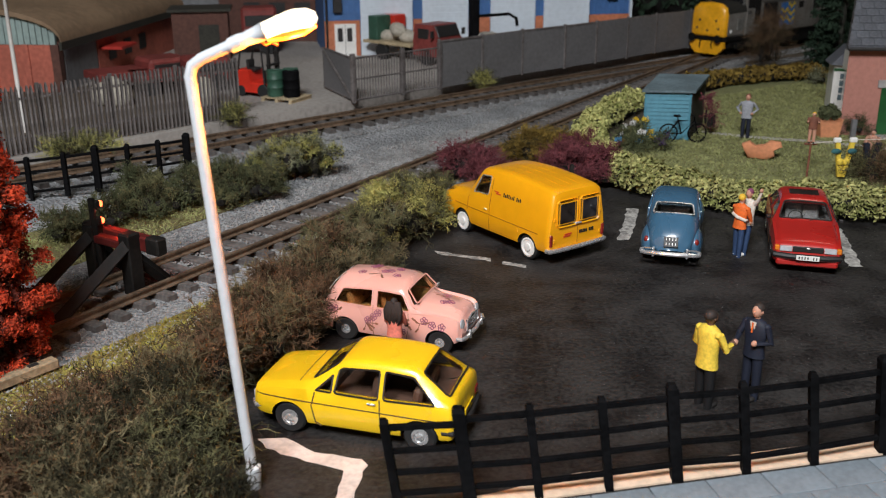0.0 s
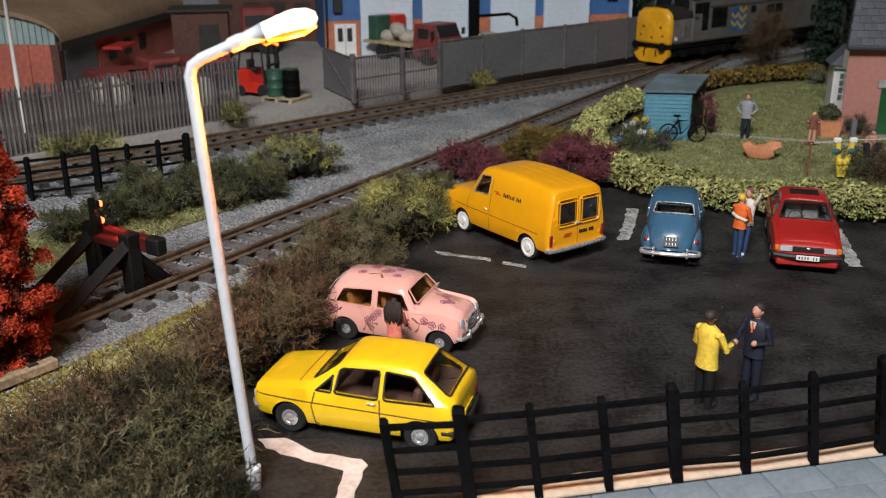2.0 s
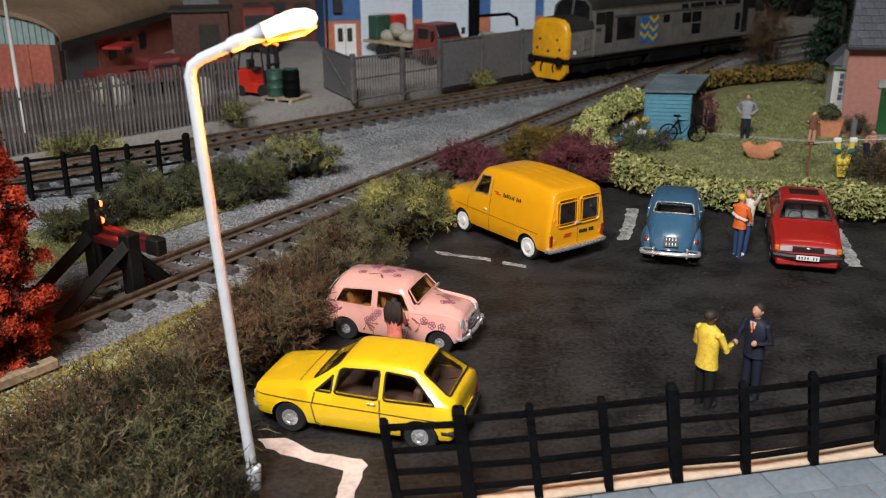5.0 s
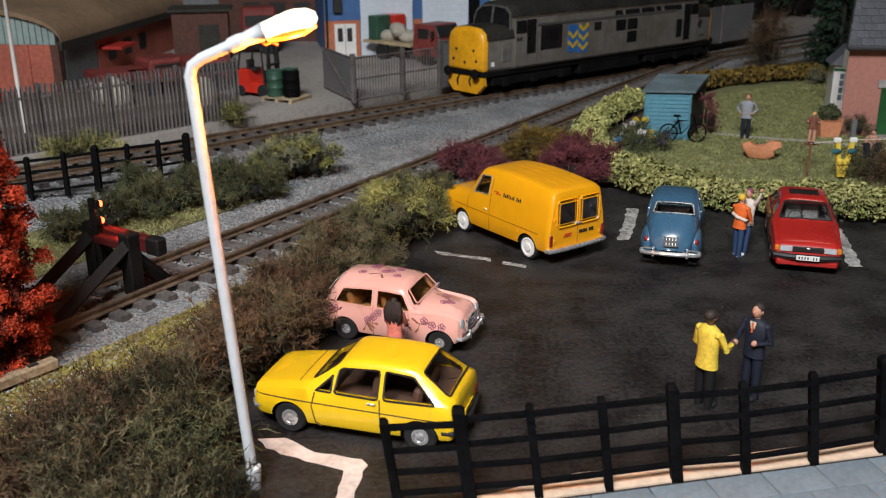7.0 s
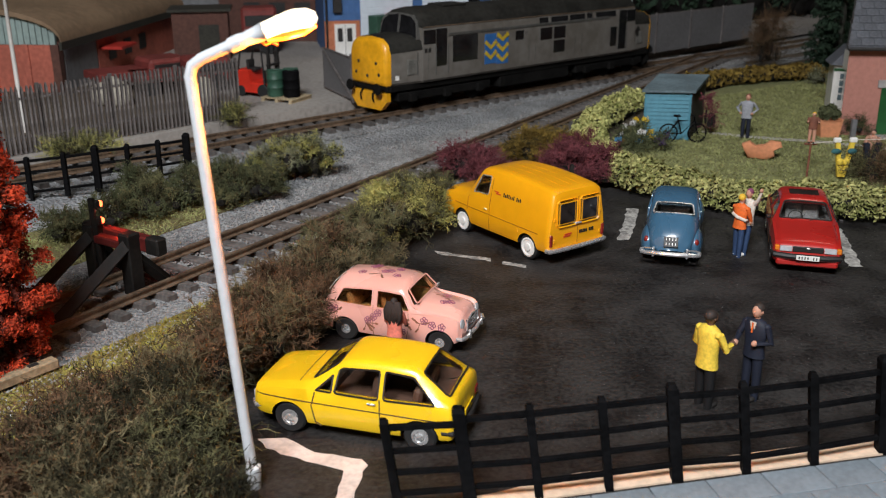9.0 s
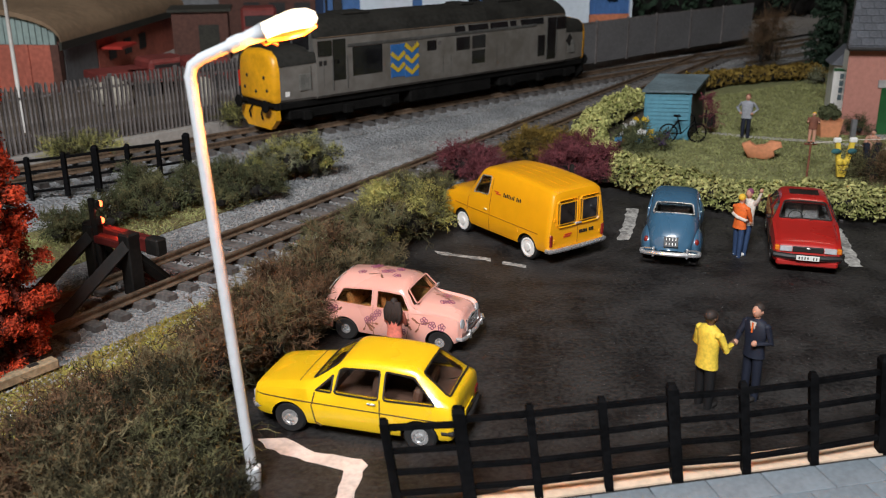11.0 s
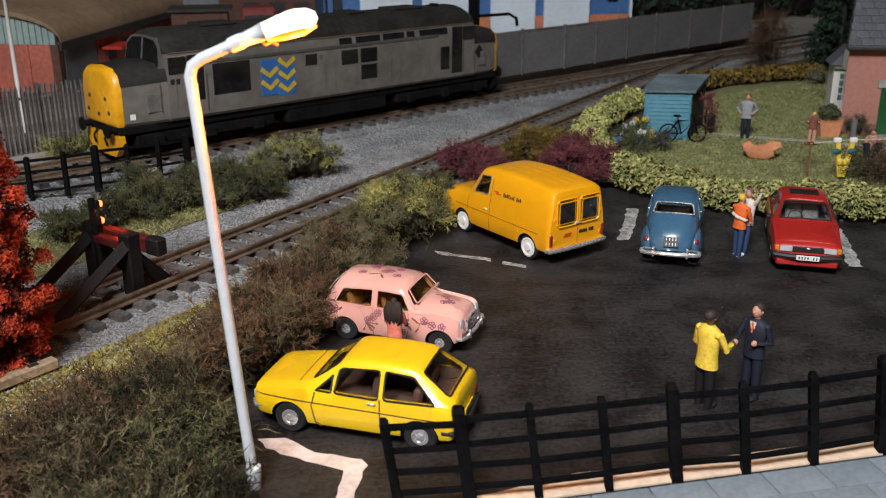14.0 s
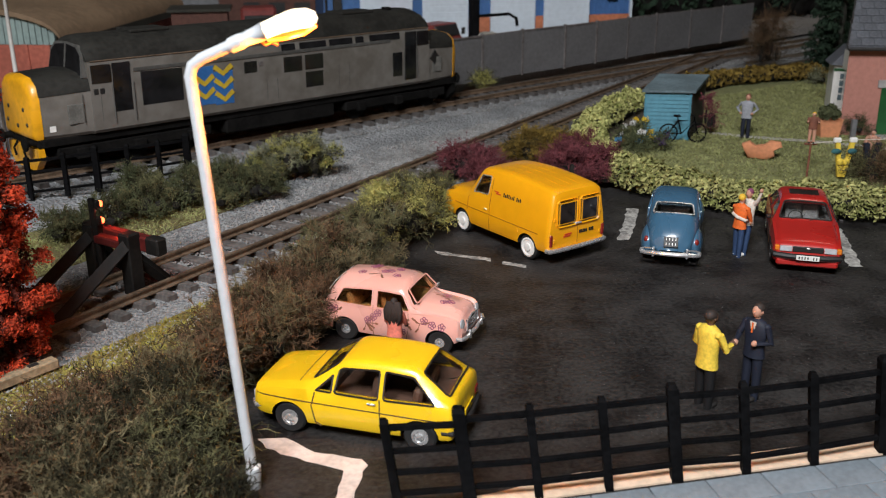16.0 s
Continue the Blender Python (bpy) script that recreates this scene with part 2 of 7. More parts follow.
# ---- vehicles ----
def car_ring(x, zb, wl, zs, ws, zt, wt, rd=1.0):
    """A closed cross-section of a car body at x; rd rounds the roof edge."""
    zm = zb + (zs - zb) * 0.55
    half = [(0.0, zb), (wl * 0.6, zb), (wl - 0.03, zb + 0.02), (wl, zb + 0.09), (wl + 0.015, zm), (ws, zs), (ws + (wt - ws) * 0.5 + 0.006, zs + (zt - 0.05 - zs) * 0.5), (wt, zt - 0.05 * rd), (wt - 0.035 * rd, zt - 0.018 * rd), (wt - 0.09 * rd, zt - 0.004), (wt * 0.5, zt + 0.006), (0.0, zt + 0.012)]
    return [Vector((x, y, z)) for y, z in half] + [Vector((x, -y, z)) for y, z in half[-2:0:-1]]


def car_station(st, x):
    """The station values at x, between the given ones."""
    st = sorted(st)
    for a, b in zip(st, st[1:]):
        if a[0] <= x <= b[0]:
            f = (x - a[0]) / max(b[0] - a[0], 1e-6)
            return [u + (v - u) * f for u, v in zip(a, b)]
    return list(st[0] if x < st[0][0] else st[-1])


def rounded_station(st, x):
    """Station values at x on a smooth curve through the given stations."""
    st = sorted(st)
    i = max(k for k in range(len(st) - 1) if st[k][0] <= x + 1e-9)
    p = [st[max(i - 1, 0)], st[i], st[i + 1], st[min(i + 2, len(st) - 1)]]
    h = p[2][0] - p[1][0]
    u = (x - p[1][0]) / h
    out = [x]
    for c in range(1, 7):
        s0, s1 = (p[1][c] - p[0][c]) / max(p[1][0] - p[0][0], 1e-6), (p[2][c] - p[1][c]) / h
        s2 = (p[3][c] - p[2][c]) / max(p[3][0] - p[2][0], 1e-6)
        m1 = 0.0 if s0 * s1 <= 0 else 2 * s0 * s1 / (s0 + s1)
        m2 = 0.0 if s1 * s2 <= 0 else 2 * s1 * s2 / (s1 + s2)
        out.append((2 * u ** 3 - 3 * u * u + 1) * p[1][c] + (u ** 3 - 2 * u * u + u) * h * m1 + (3 * u * u - 2 * u ** 3) * p[2][c] + (u ** 3 - u * u) * h * m2)
    return out


def dense(st, fine):
    """The stations with smooth ones put between them."""
    xs = [q[0] for q in sorted(st)]
    return [tuple(rounded_station(st, u + (v - u) * k / fine)) for u, v in zip(xs, xs[1:]) for k in range(fine)] + [max(st)]


def rounded(corners, k=0.09):
    """The polygon with its corners rounded off."""
    out = []
    n = len(corners)
    for i, c in enumerate(corners):
        p, q = corners[i - 1], corners[(i + 1) % n]
        a = [u + (v - u) * k for u, v in zip(c, p)]
        b = [u + (v - u) * k for u, v in zip(c, q)]
        out += [a, [(u + v) * 0.25 + w * 0.5 for u, v, w in zip(a, b, c)], b]
    return out


def prism(near, far):
    bm = bmesh.new()
    ringloft(bm, [near, far])
    return bm


def pane_points(st, xa, xb, fa, fb, shift):
    """Corners of a cross window and its outward direction, moved along it by shift."""
    sa, sb = car_station(st, xa), car_station(st, xb)
    nrm = Vector((sb[5] - sa[5], 0, xa - xb)) if xa > xb else Vector((sa[5] - sb[5], 0, xb - xa))
    nrm.normalize()
    if nrm.z < 0:
        nrm = -nrm
    pts = [(u * f, *((Vector((q[0], 0, q[5])) + nrm * shift).xz)) for q, f, us in ((sa, fa, (-1, 0, 1)), (sb, fb, (1, 0, -1))) for u in us]
    pts = [Vector((x, y, z + (0.012 if abs(y) < 1e-6 else -0.004))) for y, x, z in pts]
    return [Vector(c) for c in rounded([tuple(q) for q in pts], 0.12)], nrm


def car_body(name, st, axles, ry, rw, material, parent, half_track, rd=1.0, cabin=None):
    """A lofted shell with wheel arches; cabin: (x0, x1, floor, lining, side windows, cross windows), all cut through."""
    bm = bmesh.new()
    ringloft(bm, [car_ring(*q, rd) for q in sorted(st)])
    body = part(name, bm, material, parent, smooth=40)
    body.parent = None
    cutters = []
    for ax in axles:
        for sd in (-1, 1):
            c = lathe(bmesh.new(), [(rw + 0.045, -0.16), (rw + 0.045, 0.5)], 24)
            bmesh.ops.recalc_face_normals(c, faces=c.faces)
            ob = finish("cutter", c, TYRE)
            ob.matrix_world = at(ax, sd * (half_track - 0.06), ry, 0, -90 * sd, 0)
            cutters.append(ob)
    if cabin:
        x0, x1, z0, lining, sides, crosses = cabin
        rings = []
        for k in range(11):
            q = car_station(st, x0 + (x1 - x0) * k / 10)
            edge = max(q[5] - 0.05 * rd - 0.045, z0 + 0.08)
            top = max(q[5] - 0.06 - 0.012 * rd, z0 + 0.1)
            zs = max(min(q[3], edge - 0.03), z0 + 0.04)
            half = [(q[2] - 0.11, z0), (q[4] - 0.07, zs), (q[6] - 0.05, edge), (q[6] * 0.7, top)]
            rings.append([Vector((q[0], y, z)) for y, z in half] + [Vector((q[0], -y, z)) for y, z in half[::-1]])
        cutters.append(finish("cutter", ringloft(bmesh.new(), rings), lining))
        for corners in sides:
            for sd in (1, -1):
                cutters.append(finish("cutter", prism(*[[strip_point(st, x, v, sd, o) for x, v in rounded(corners)] for o in (0.10, -0.16)]), material))
        for c in crosses:
            cutters.append(finish("cutter", prism(pane_points(st, *c, 0.10)[0], pane_points(st, *c, -0.16)[0]), material))
    bpy.context.view_layer.update()
    cut(body, cutters)
    body.parent = parent
    return body


def car_seats(xs, width, z, parent, material):
    """Seat backs with head rests, a rear bench and a steering wheel."""
    for sd in (1, -1):
        m = at(xs[0], sd * width * 0.5, z, 0, 0, -12)
        sb = part("seat_back", made_box(-0.07, 0.07, -0.2, 0.2, -0.1, 0.36, 0.05), material, parent, m=m)
        part("head_rest", made_box(-0.05, 0.05, -0.12, 0.12, 0.36, 0.46, 0.03), material, sb)
    part("rear_bench", made_box(-0.08, 0.08, -width - 0.1, width + 0.1, -0.1, 0.28, 0.05), material, parent, m=at(xs[1], 0, z, 0, 0, -12))
    part("steering_wheel", tube(bmesh.new(), [(0, 0.17 * math.cos(a), 0.17 * math.sin(a)) for a in (2 * math.pi * k / 14 for k in range(15))], 0.016, 6), DARK, parent, m=at(xs[2], -width * 0.5, z + 0.16, 0, 0, -25))
    part("dashboard", made_box(-0.08, 0.08, -width - 0.12, width + 0.12, -0.1, 0.09, 0.03), DARK, parent, m=at(xs[2] + 0.2, 0, z + 0.02))


def car_wheels(axles, r, half_track, width, parent, rim_mat, rim_r, label):
    for ax in axles:
        for sd in (-1, 1):
            w = lathe(bmesh.new(), [(rim_r, -0.02), (r - 0.03, 0.0), (r, -0.03), (r, -width + 0.03), (r - 0.03, -width), (0.05, -width)], 28)
            tyre = part("wheel", w, TYRE, parent, smooth=35, m=at(ax, sd * half_track, r, 0, -90 * sd, 0))
            h = lathe(bmesh.new(), [(0.02, -0.06), (rim_r, -0.06), (rim_r + 0.012, 0.0), (rim_r - 0.03, 0.004), (rim_r - 0.05, -0.02), (rim_r * 0.45, -0.012), (rim_r * 0.4, 0.015), (0.02, 0.022)], 24)
            part("rim", h, rim_mat, tyre, label, smooth=35)


def strip_point(st, x, v, sd, out=0.012):
    """A point on the glasshouse side at x, v from shoulder to roof edge."""
    s = car_station(st, x)
    return Vector((x, sd * (s[4] + (s[6] - s[4]) * v + out), s[3] + (s[5] - 0.05 - s[3]) * v))


def side_window(st, corners, sd, parent, material=None, name="side_window", frame_mat=None, out=-0.012, label=""):
    """A pane set into the glasshouse side with the corners (x, v), and a frame round it."""
    q = rounded(corners)
    part(name, prism([strip_point(st, x, v, sd, out) for x, v in q], [strip_point(st, x, v, sd, out - 0.012) for x, v in q]), material or CLEAR, parent, label).visible_shadow = False
    if frame_mat:
        ring = [strip_point(st, x, v, sd, 0.004) for x, v in q]
        part("window_frame", ribbon(bmesh.new(), ring + ring[:2], 0.013, (0, sd, 0)), frame_mat, parent)


def cross_window(st, xa, xb, fa, fb, parent, name, frame_mat=None, material=None):
    """A windscreen or rear window set into the top surface between stations xa (low) and xb (high)."""
    near, nrm = pane_points(st, xa, xb, fa, fb, -0.012)
    far, nrm = pane_points(st, xa, xb, fa, fb, -0.024)
    part(name, prism(near, far), material or CLEAR, parent).visible_shadow = False
    if frame_mat:
        ring = pane_points(st, xa, xb, fa, fb, 0.006)[0]
        part("window_frame", ribbon(bmesh.new(), ring + ring[:2], 0.016, nrm), frame_mat, parent)


FIESTA = [(-1.74, 0.36, 0.66, 0.5, 0.70, 0.60, 0.68), (-1.70, 0.30, 0.72, 0.80, 0.72, 0.86, 0.62), (-1.62, 0.26, 0.76, 0.86, 0.74, 0.92, 0.61), (-1.10, 0.24, 0.78, 0.86, 0.755, 1.26, 0.54), (-0.98, 0.24, 0.78, 0.86, 0.755, 1.30, 0.54), (-0.4, 0.22, 0.78, 0.85, 0.76, 1.325, 0.545), (0.12, 0.22, 0.78, 0.85, 0.76, 1.305, 0.545), (0.24, 0.22, 0.78, 0.85, 0.76, 1.27, 0.545),
          (0.78, 0.22, 0.78, 0.85, 0.75, 0.92, 0.66), (0.9, 0.22, 0.78, 0.84, 0.745, 0.895, 0.68), (1.6, 0.28, 0.76, 0.74, 0.71, 0.80, 0.66), (1.78, 0.30, 0.70, 0.66, 0.68, 0.74, 0.63), (1.83, 0.36, 0.62, 0.5, 0.62, 0.60, 0.60)]
FIESTA = [(q[0], q[1], q[2], q[3] * 1.02, q[4], q[5] * 1.06, q[6]) for q in dense(FIESTA, 2)]
FIESTA_SIDES = ([(0.66, 0.02), (0.37, 0.0), (0.37, 0.80)], [(0.32, 0.0), (-0.44, -0.03), (-0.44, 0.86), (0.27, 0.86)], [(-0.53, -0.02), (-1.42, 0.0), (-1.02, 0.82), (-0.53, 0.86)])
FIESTA_CROSS = ((0.73, 0.29, 0.60, 0.49), (-1.60, -1.14, 0.58, 0.48))


def side_y(st, x, z):
    """How far out the body side is at x and height z."""
    s = car_station(st, x)
    zm = s[1] + (s[3] - s[1]) * 0.55
    if z <= zm:
        return s[2] + 0.015 * max(0.0, (z - s[1] - 0.09) / max(zm - s[1] - 0.09, 0.01))
    if z <= s[3]:
        return s[2] + 0.015 + (s[4] - s[2] - 0.015) * (z - zm) / (s[3] - zm)
    return s[4] + (s[6] - s[4]) * min(1.0, (z - s[3]) / max(s[5] - 0.05 - s[3], 0.01)) + 0.006


def top_z(st, x, y):
    """How high the top surface is at x, y from the middle."""
    s = car_station(st, x)
    f = min(abs(y) / max(s[6], 0.01), 1.0)
    return s[5] + 0.012 - (0.008 * min(f * 2, 1)) - (0.018 * max(0.0, (f - 0.5) * 2))


def ribbon(bm, pts, w, out, up=None):
    """A thin raised band through points; out is the direction in which it stands proud."""
    a = [Vector(q) for q in pts]
    out = Vector(out).normalized()
    rows = []
    for i, q in enumerate(a):
        d = (a[min(i + 1, len(a) - 1)] - a[max(i - 1, 0)]).normalized()
        n = d.cross(out).normalized() * w
        rows.append([bm.verts.new(q + n + out * 0.007), bm.verts.new(q - n + out * 0.007), bm.verts.new(q - n - out * 0.01), bm.verts.new(q + n - out * 0.01)])
    for u, v in zip(rows, rows[1:]):
        for k in range(4):
            bm.faces.new((u[k], u[(k + 1) % 4], v[(k + 1) % 4], v[k]))
    bm.faces.new(rows[0][::-1])
    bm.faces.new(rows[-1])
    return bm


def side_line(st, pts, sd, w, parent, material, name="seam", steps=10):
    q = []
    for (x0, z0), (x1, z1) in zip(pts, pts[1:]):
        for k in range(steps):
            f = k / steps
            q.append((x0 + (x1 - x0) * f, z0 + (z1 - z0) * f))
    q.append(pts[-1])
    part(name, ribbon(bmesh.new(), [(x, sd * side_y(st, x, z), z) for x, z in q], w, (0, sd, 0)), material, parent)


def lump(x0, x1, y0, y1, z0, z1, name, material, parent, label="", bevel=0.02, m=None):
    return part(name, made_box(x0, x1, y0, y1, z0, z1, bevel), material, parent, label, m=m)


def bumper(x, w, z, r, material, parent, wrap=0.25, sign=1, ends=True):
    pts = [(x - sign * wrap, -w - 0.01, z), (x - sign * wrap * 0.3, -w, z), (x, -w * 0.86, z), (x + sign * 0.03, 0, z), (x, w * 0.86, z), (x - sign * wrap * 0.3, w, z), (x - sign * wrap, w + 0.01, z)]
    return part("bumper", tube(bmesh.new(), pts, r, 8), material, parent, smooth=40)


def plate(x, y, z, w, h, face, parent, ground_mat, bar_mat, tilt=0, rows=1):
    """A number plate with plain bars for its writing."""
    p = part("number_plate", made_box(-0.012, 0.012, -w, w, -h, h, 0.004), ground_mat, parent, m=at(x, y, z, 0 if face > 0 else 180, 0, tilt))
    n = 7 if rows == 1 else 4
    for r in range(rows):
        zz = 0 if rows == 1 else (0.5 - r) * h
        for k in range(n):
            if rows == 1 and k == 4:
                continue
            yy = (k - (n - 1) / 2) * w * 1.75 / n
            hh = h * (0.55 if rows == 1 else 0.26)
            part("plain_bar", made_box(0.010, 0.017, yy - w * 0.05, yy + w * 0.05, zz - hh, zz + hh), bar_mat, p)


DARK = mat("dark_trim", (0.02, 0.018, 0.017), 0.5, var=0.3, scale=4, fine=20, bump=0.05)
SEAM = mat("seam_shadow_line", (0.10, 0.06, 0.02), 0.6, var=0.3, scale=4, fine=20, bump=0.0)
LENS = mat("headlamp_glass", (0.75, 0.76, 0.78), 0.12, metal=0.4, var=0.15, scale=8, fine=40, bump=0.1, coat=0.7)
AMBER = mat("amber_lens", (0.80, 0.22, 0.02), 0.2, var=0.15, scale=8, fine=40, bump=0.05, coat=0.5)
TAIL = mat("tail_lens", (0.25, 0.02, 0.015), 0.25, var=0.2, scale=8, fine=40, bump=0.05, coat=0.5)
PLATE_W = mat("white_plate", (0.78, 0.77, 0.72), 0.5, var=0.05, scale=8, fine=40, bump=0.0)
SEATS = mat("seat_tan", (0.42, 0.22, 0.12), 0.7, var=0.3, scale=4, fine=20)
LINING_BROWN = mat("brown_lining", (0.16, 0.085, 0.06), 0.7, var=0.3, scale=3, fine=15)
LINING_TAN = mat("tan_lining", (0.58, 0.42, 0.24), 0.7, var=0.3, scale=3, fine=15)
LINING_GREY = mat("grey_lining", (0.32, 0.32, 0.33), 0.7, var=0.3, scale=3, fine=15)
SEAM_ORANGE = mat("orange_seam", (0.42, 0.16, 0.006), 0.5, var=0.2, scale=3, fine=15, bump=0.0)
PURPLE = mat("plum_print", (0.24, 0.06, 0.13), 0.5, var=0.2, scale=8, fine=30, bump=0.0)
BROWNPRINT = mat("brown_print", (0.28, 0.12, 0.07), 0.5, var=0.2, scale=8, fine=30, bump=0.0)
REDPRINT = mat("red_print", (0.62, 0.06, 0.02), 0.5, var=0.1, scale=8, fine=30, bump=0.0)


def hatchback():
    t = thing("hatchback_car", at(-1.27, 14.52, 0, 163.5), "bright yellow three-door hatchback model car parked on asphalt", "car", "parked model cars")
    car_body("body", FIESTA, (1.143, -1.143), 0.28, 0.28, YELLOW, t, 0.77, 1.2, (-1.5, 0.70, 0.66, LINING_BROWN, FIESTA_SIDES, FIESTA_CROSS))
    car_wheels((1.143, -1.143), 0.28, 0.745, 0.2, t, CHROME, 0.135, "silver wheel rim")
    car_seats((-0.25, -1.0, 0.35), 0.42, 0.72, t, LINING_BROWN)
    for sd in (1, -1):
        for corners in FIESTA_SIDES:
            side_window(FIESTA, corners, sd, t, frame_mat=DARK)
        side_line(FIESTA, [(1.74, 0.66), (-1.62, 0.62)], sd, 0.009, t, SEAM, "feature_line", 24)
        side_line(FIESTA, [(0.66, 0.84), (0.72, 0.6), (0.66, 0.3), (0.56, 0.24)], sd, 0.011, t, SEAM, "door_seam", 4)
        side_line(FIESTA, [(-0.47, 0.86), (-0.49, 0.26)], sd, 0.011, t, SEAM, "door_seam", 6)
        side_line(FIESTA, [(-1.55, 0.42), (1.7, 0.40)], sd, 0.012, t, SEAM, "sill_line", 24) if sd < 0 else None
        lump(-0.41, -0.26, sd * 0.785 - 0.02, sd * 0.785 + 0.02, 0.76, 0.79, "door_handle", CHROME, t, "chrome door handle", 0.008)
        lump(1.76, 1.845, sd * 0.5 - 0.14, sd * 0.5 + 0.14, 0.5, 0.66, "headlamp", LENS, t, "clear headlamp")
        lump(-1.755, -1.70, sd * 0.56 - 0.10, sd * 0.56 + 0.10, 0.52, 0.66, "tail_lamp", TAIL, t, "red tail lamp")
    cross_window(FIESTA, *FIESTA_CROSS[0], t, "windscreen", DARK)
    cross_window(FIESTA, *FIESTA_CROSS[1], t, "rear_window", DARK)
    bm = bmesh.new()
    ribbon(bm, [(0.98, y, top_z(FIESTA, 0.98, y)) for y in [k * 0.1 - 0.6 for k in range(13)]], 0.008, (0, 0, 1))
    part("bonnet_seam", bm, SEAM, t)
    bumper(1.84, 0.70, 0.43, 0.05, CHROME, t)
    bumper(-1.76, 0.72, 0.42, 0.055, DARK, t, sign=-1)
    plate(-1.765, 0, 0.56, 0.24, 0.055, -1, t, YELLOW, DARK)
    part("grille", made_box(1.80, 1.845, -0.34, 0.34, 0.5, 0.64, 0.01), DARK, t)
    for y in (0.1, -0.25):
        part("wiper", tube(bmesh.new(), [(0.79, y, 0.945), (0.6, y - 0.22, 1.05)], 0.008, 6), DARK, t)
    part("rear_wiper", tube(bmesh.new(), [(-1.60, -0.2, 0.96), (-1.47, 0.18, 1.10)], 0.009, 6), DARK, t)
    return t


hatchback()

MINI = [(-1.53, 0.36, 0.50, 0.48, 0.55, 0.56, 0.5), (-1.50, 0.28, 0.60, 0.66, 0.60, 0.78, 0.50), (-1.42, 0.24, 0.66, 0.76, 0.64, 0.93, 0.50), (-1.20, 0.22, 0.69, 0.80, 0.67, 1.22, 0.52), (-1.06, 0.22, 0.70, 0.80, 0.675, 1.30, 0.53), (-0.4, 0.2, 0.70, 0.80, 0.68, 1.345, 0.55), (0.2, 0.2, 0.70, 0.80, 0.68, 1.325, 0.545), (0.34, 0.2, 0.70, 0.80, 0.68, 1.27, 0.54),
        (0.62, 0.2, 0.70, 0.82, 0.66, 0.945, 0.58), (0.74, 0.2, 0.70, 0.82, 0.65, 0.915, 0.56), (1.3, 0.24, 0.69, 0.77, 0.63, 0.85, 0.50), (1.46, 0.28, 0.66, 0.70, 0.60, 0.78, 0.48), (1.53, 0.34, 0.58, 0.55, 0.54, 0.64, 0.45)]
MINI = dense(MINI, 3)
MINI_SIDES = ([(0.48, 0.06), (-0.24, 0.02), (-0.24, 0.74), (0.30, 0.74)], [(-0.34, 0.02), (-1.16, 0.06), (-1.0, 0.70), (-0.34, 0.74)])
MINI_CROSS = ((0.59, 0.38, 0.55, 0.47), (-1.39, -1.22, 0.44, 0.42))


def flower(st, x, z, sd, r, parent, where="side"):
    """A printed blossom in outline with a leaf spray."""
    def place(u, v):
        if where == "side":
            return (x + u, sd * side_y(st, x + u, z + v), z + v)
        return (x + u, z + v, top_z(st, x + u, z + v))
    out = (0, sd, 0) if where == "side" else (0, 0, 1)
    bm = bmesh.new()
    a0 = random.uniform(0, 6.28)
    for k in range(5):
        a = a0 + k * 2 * math.pi / 5
        c = (math.cos(a) * r * 0.6, math.sin(a) * r * 0.6)
        ring = [place(c[0] + math.cos(b) * r * 0.42, c[1] + math.sin(b) * r * 0.42) for b in (2 * math.pi * j / 9 for j in range(10))]
        ribbon(bm, ring, 0.007, out)
    part("printed_flower", bm, PURPLE, parent)


def leaf_spray(st, x, z, sd, n, length, parent, where="side"):
    def place(u, v):
        if where == "side":
            return (u, sd * side_y(st, u, v), v)
        return (u, v, top_z(st, u, v))
    out = (0, sd, 0) if where == "side" else (0, 0, 1)
    bm = bmesh.new()
    for k in range(n):
        a = random.uniform(0, 6.28)
        d = random.uniform(0.03, length)
        u, v = x + math.cos(a) * d, z + math.sin(a) * d * 0.7
        b = a + random.uniform(-0.6, 0.6)
        ln = random.uniform(0.06, 0.10)
        ribbon(bm, [place(u, v), place(u + math.cos(b) * ln, v + math.sin(b) * ln)], 0.018, out)
        ribbon(bm, [place(x, z), place(u, v)], 0.006, out)
    part("printed_leaves", bm, BROWNPRINT, parent)


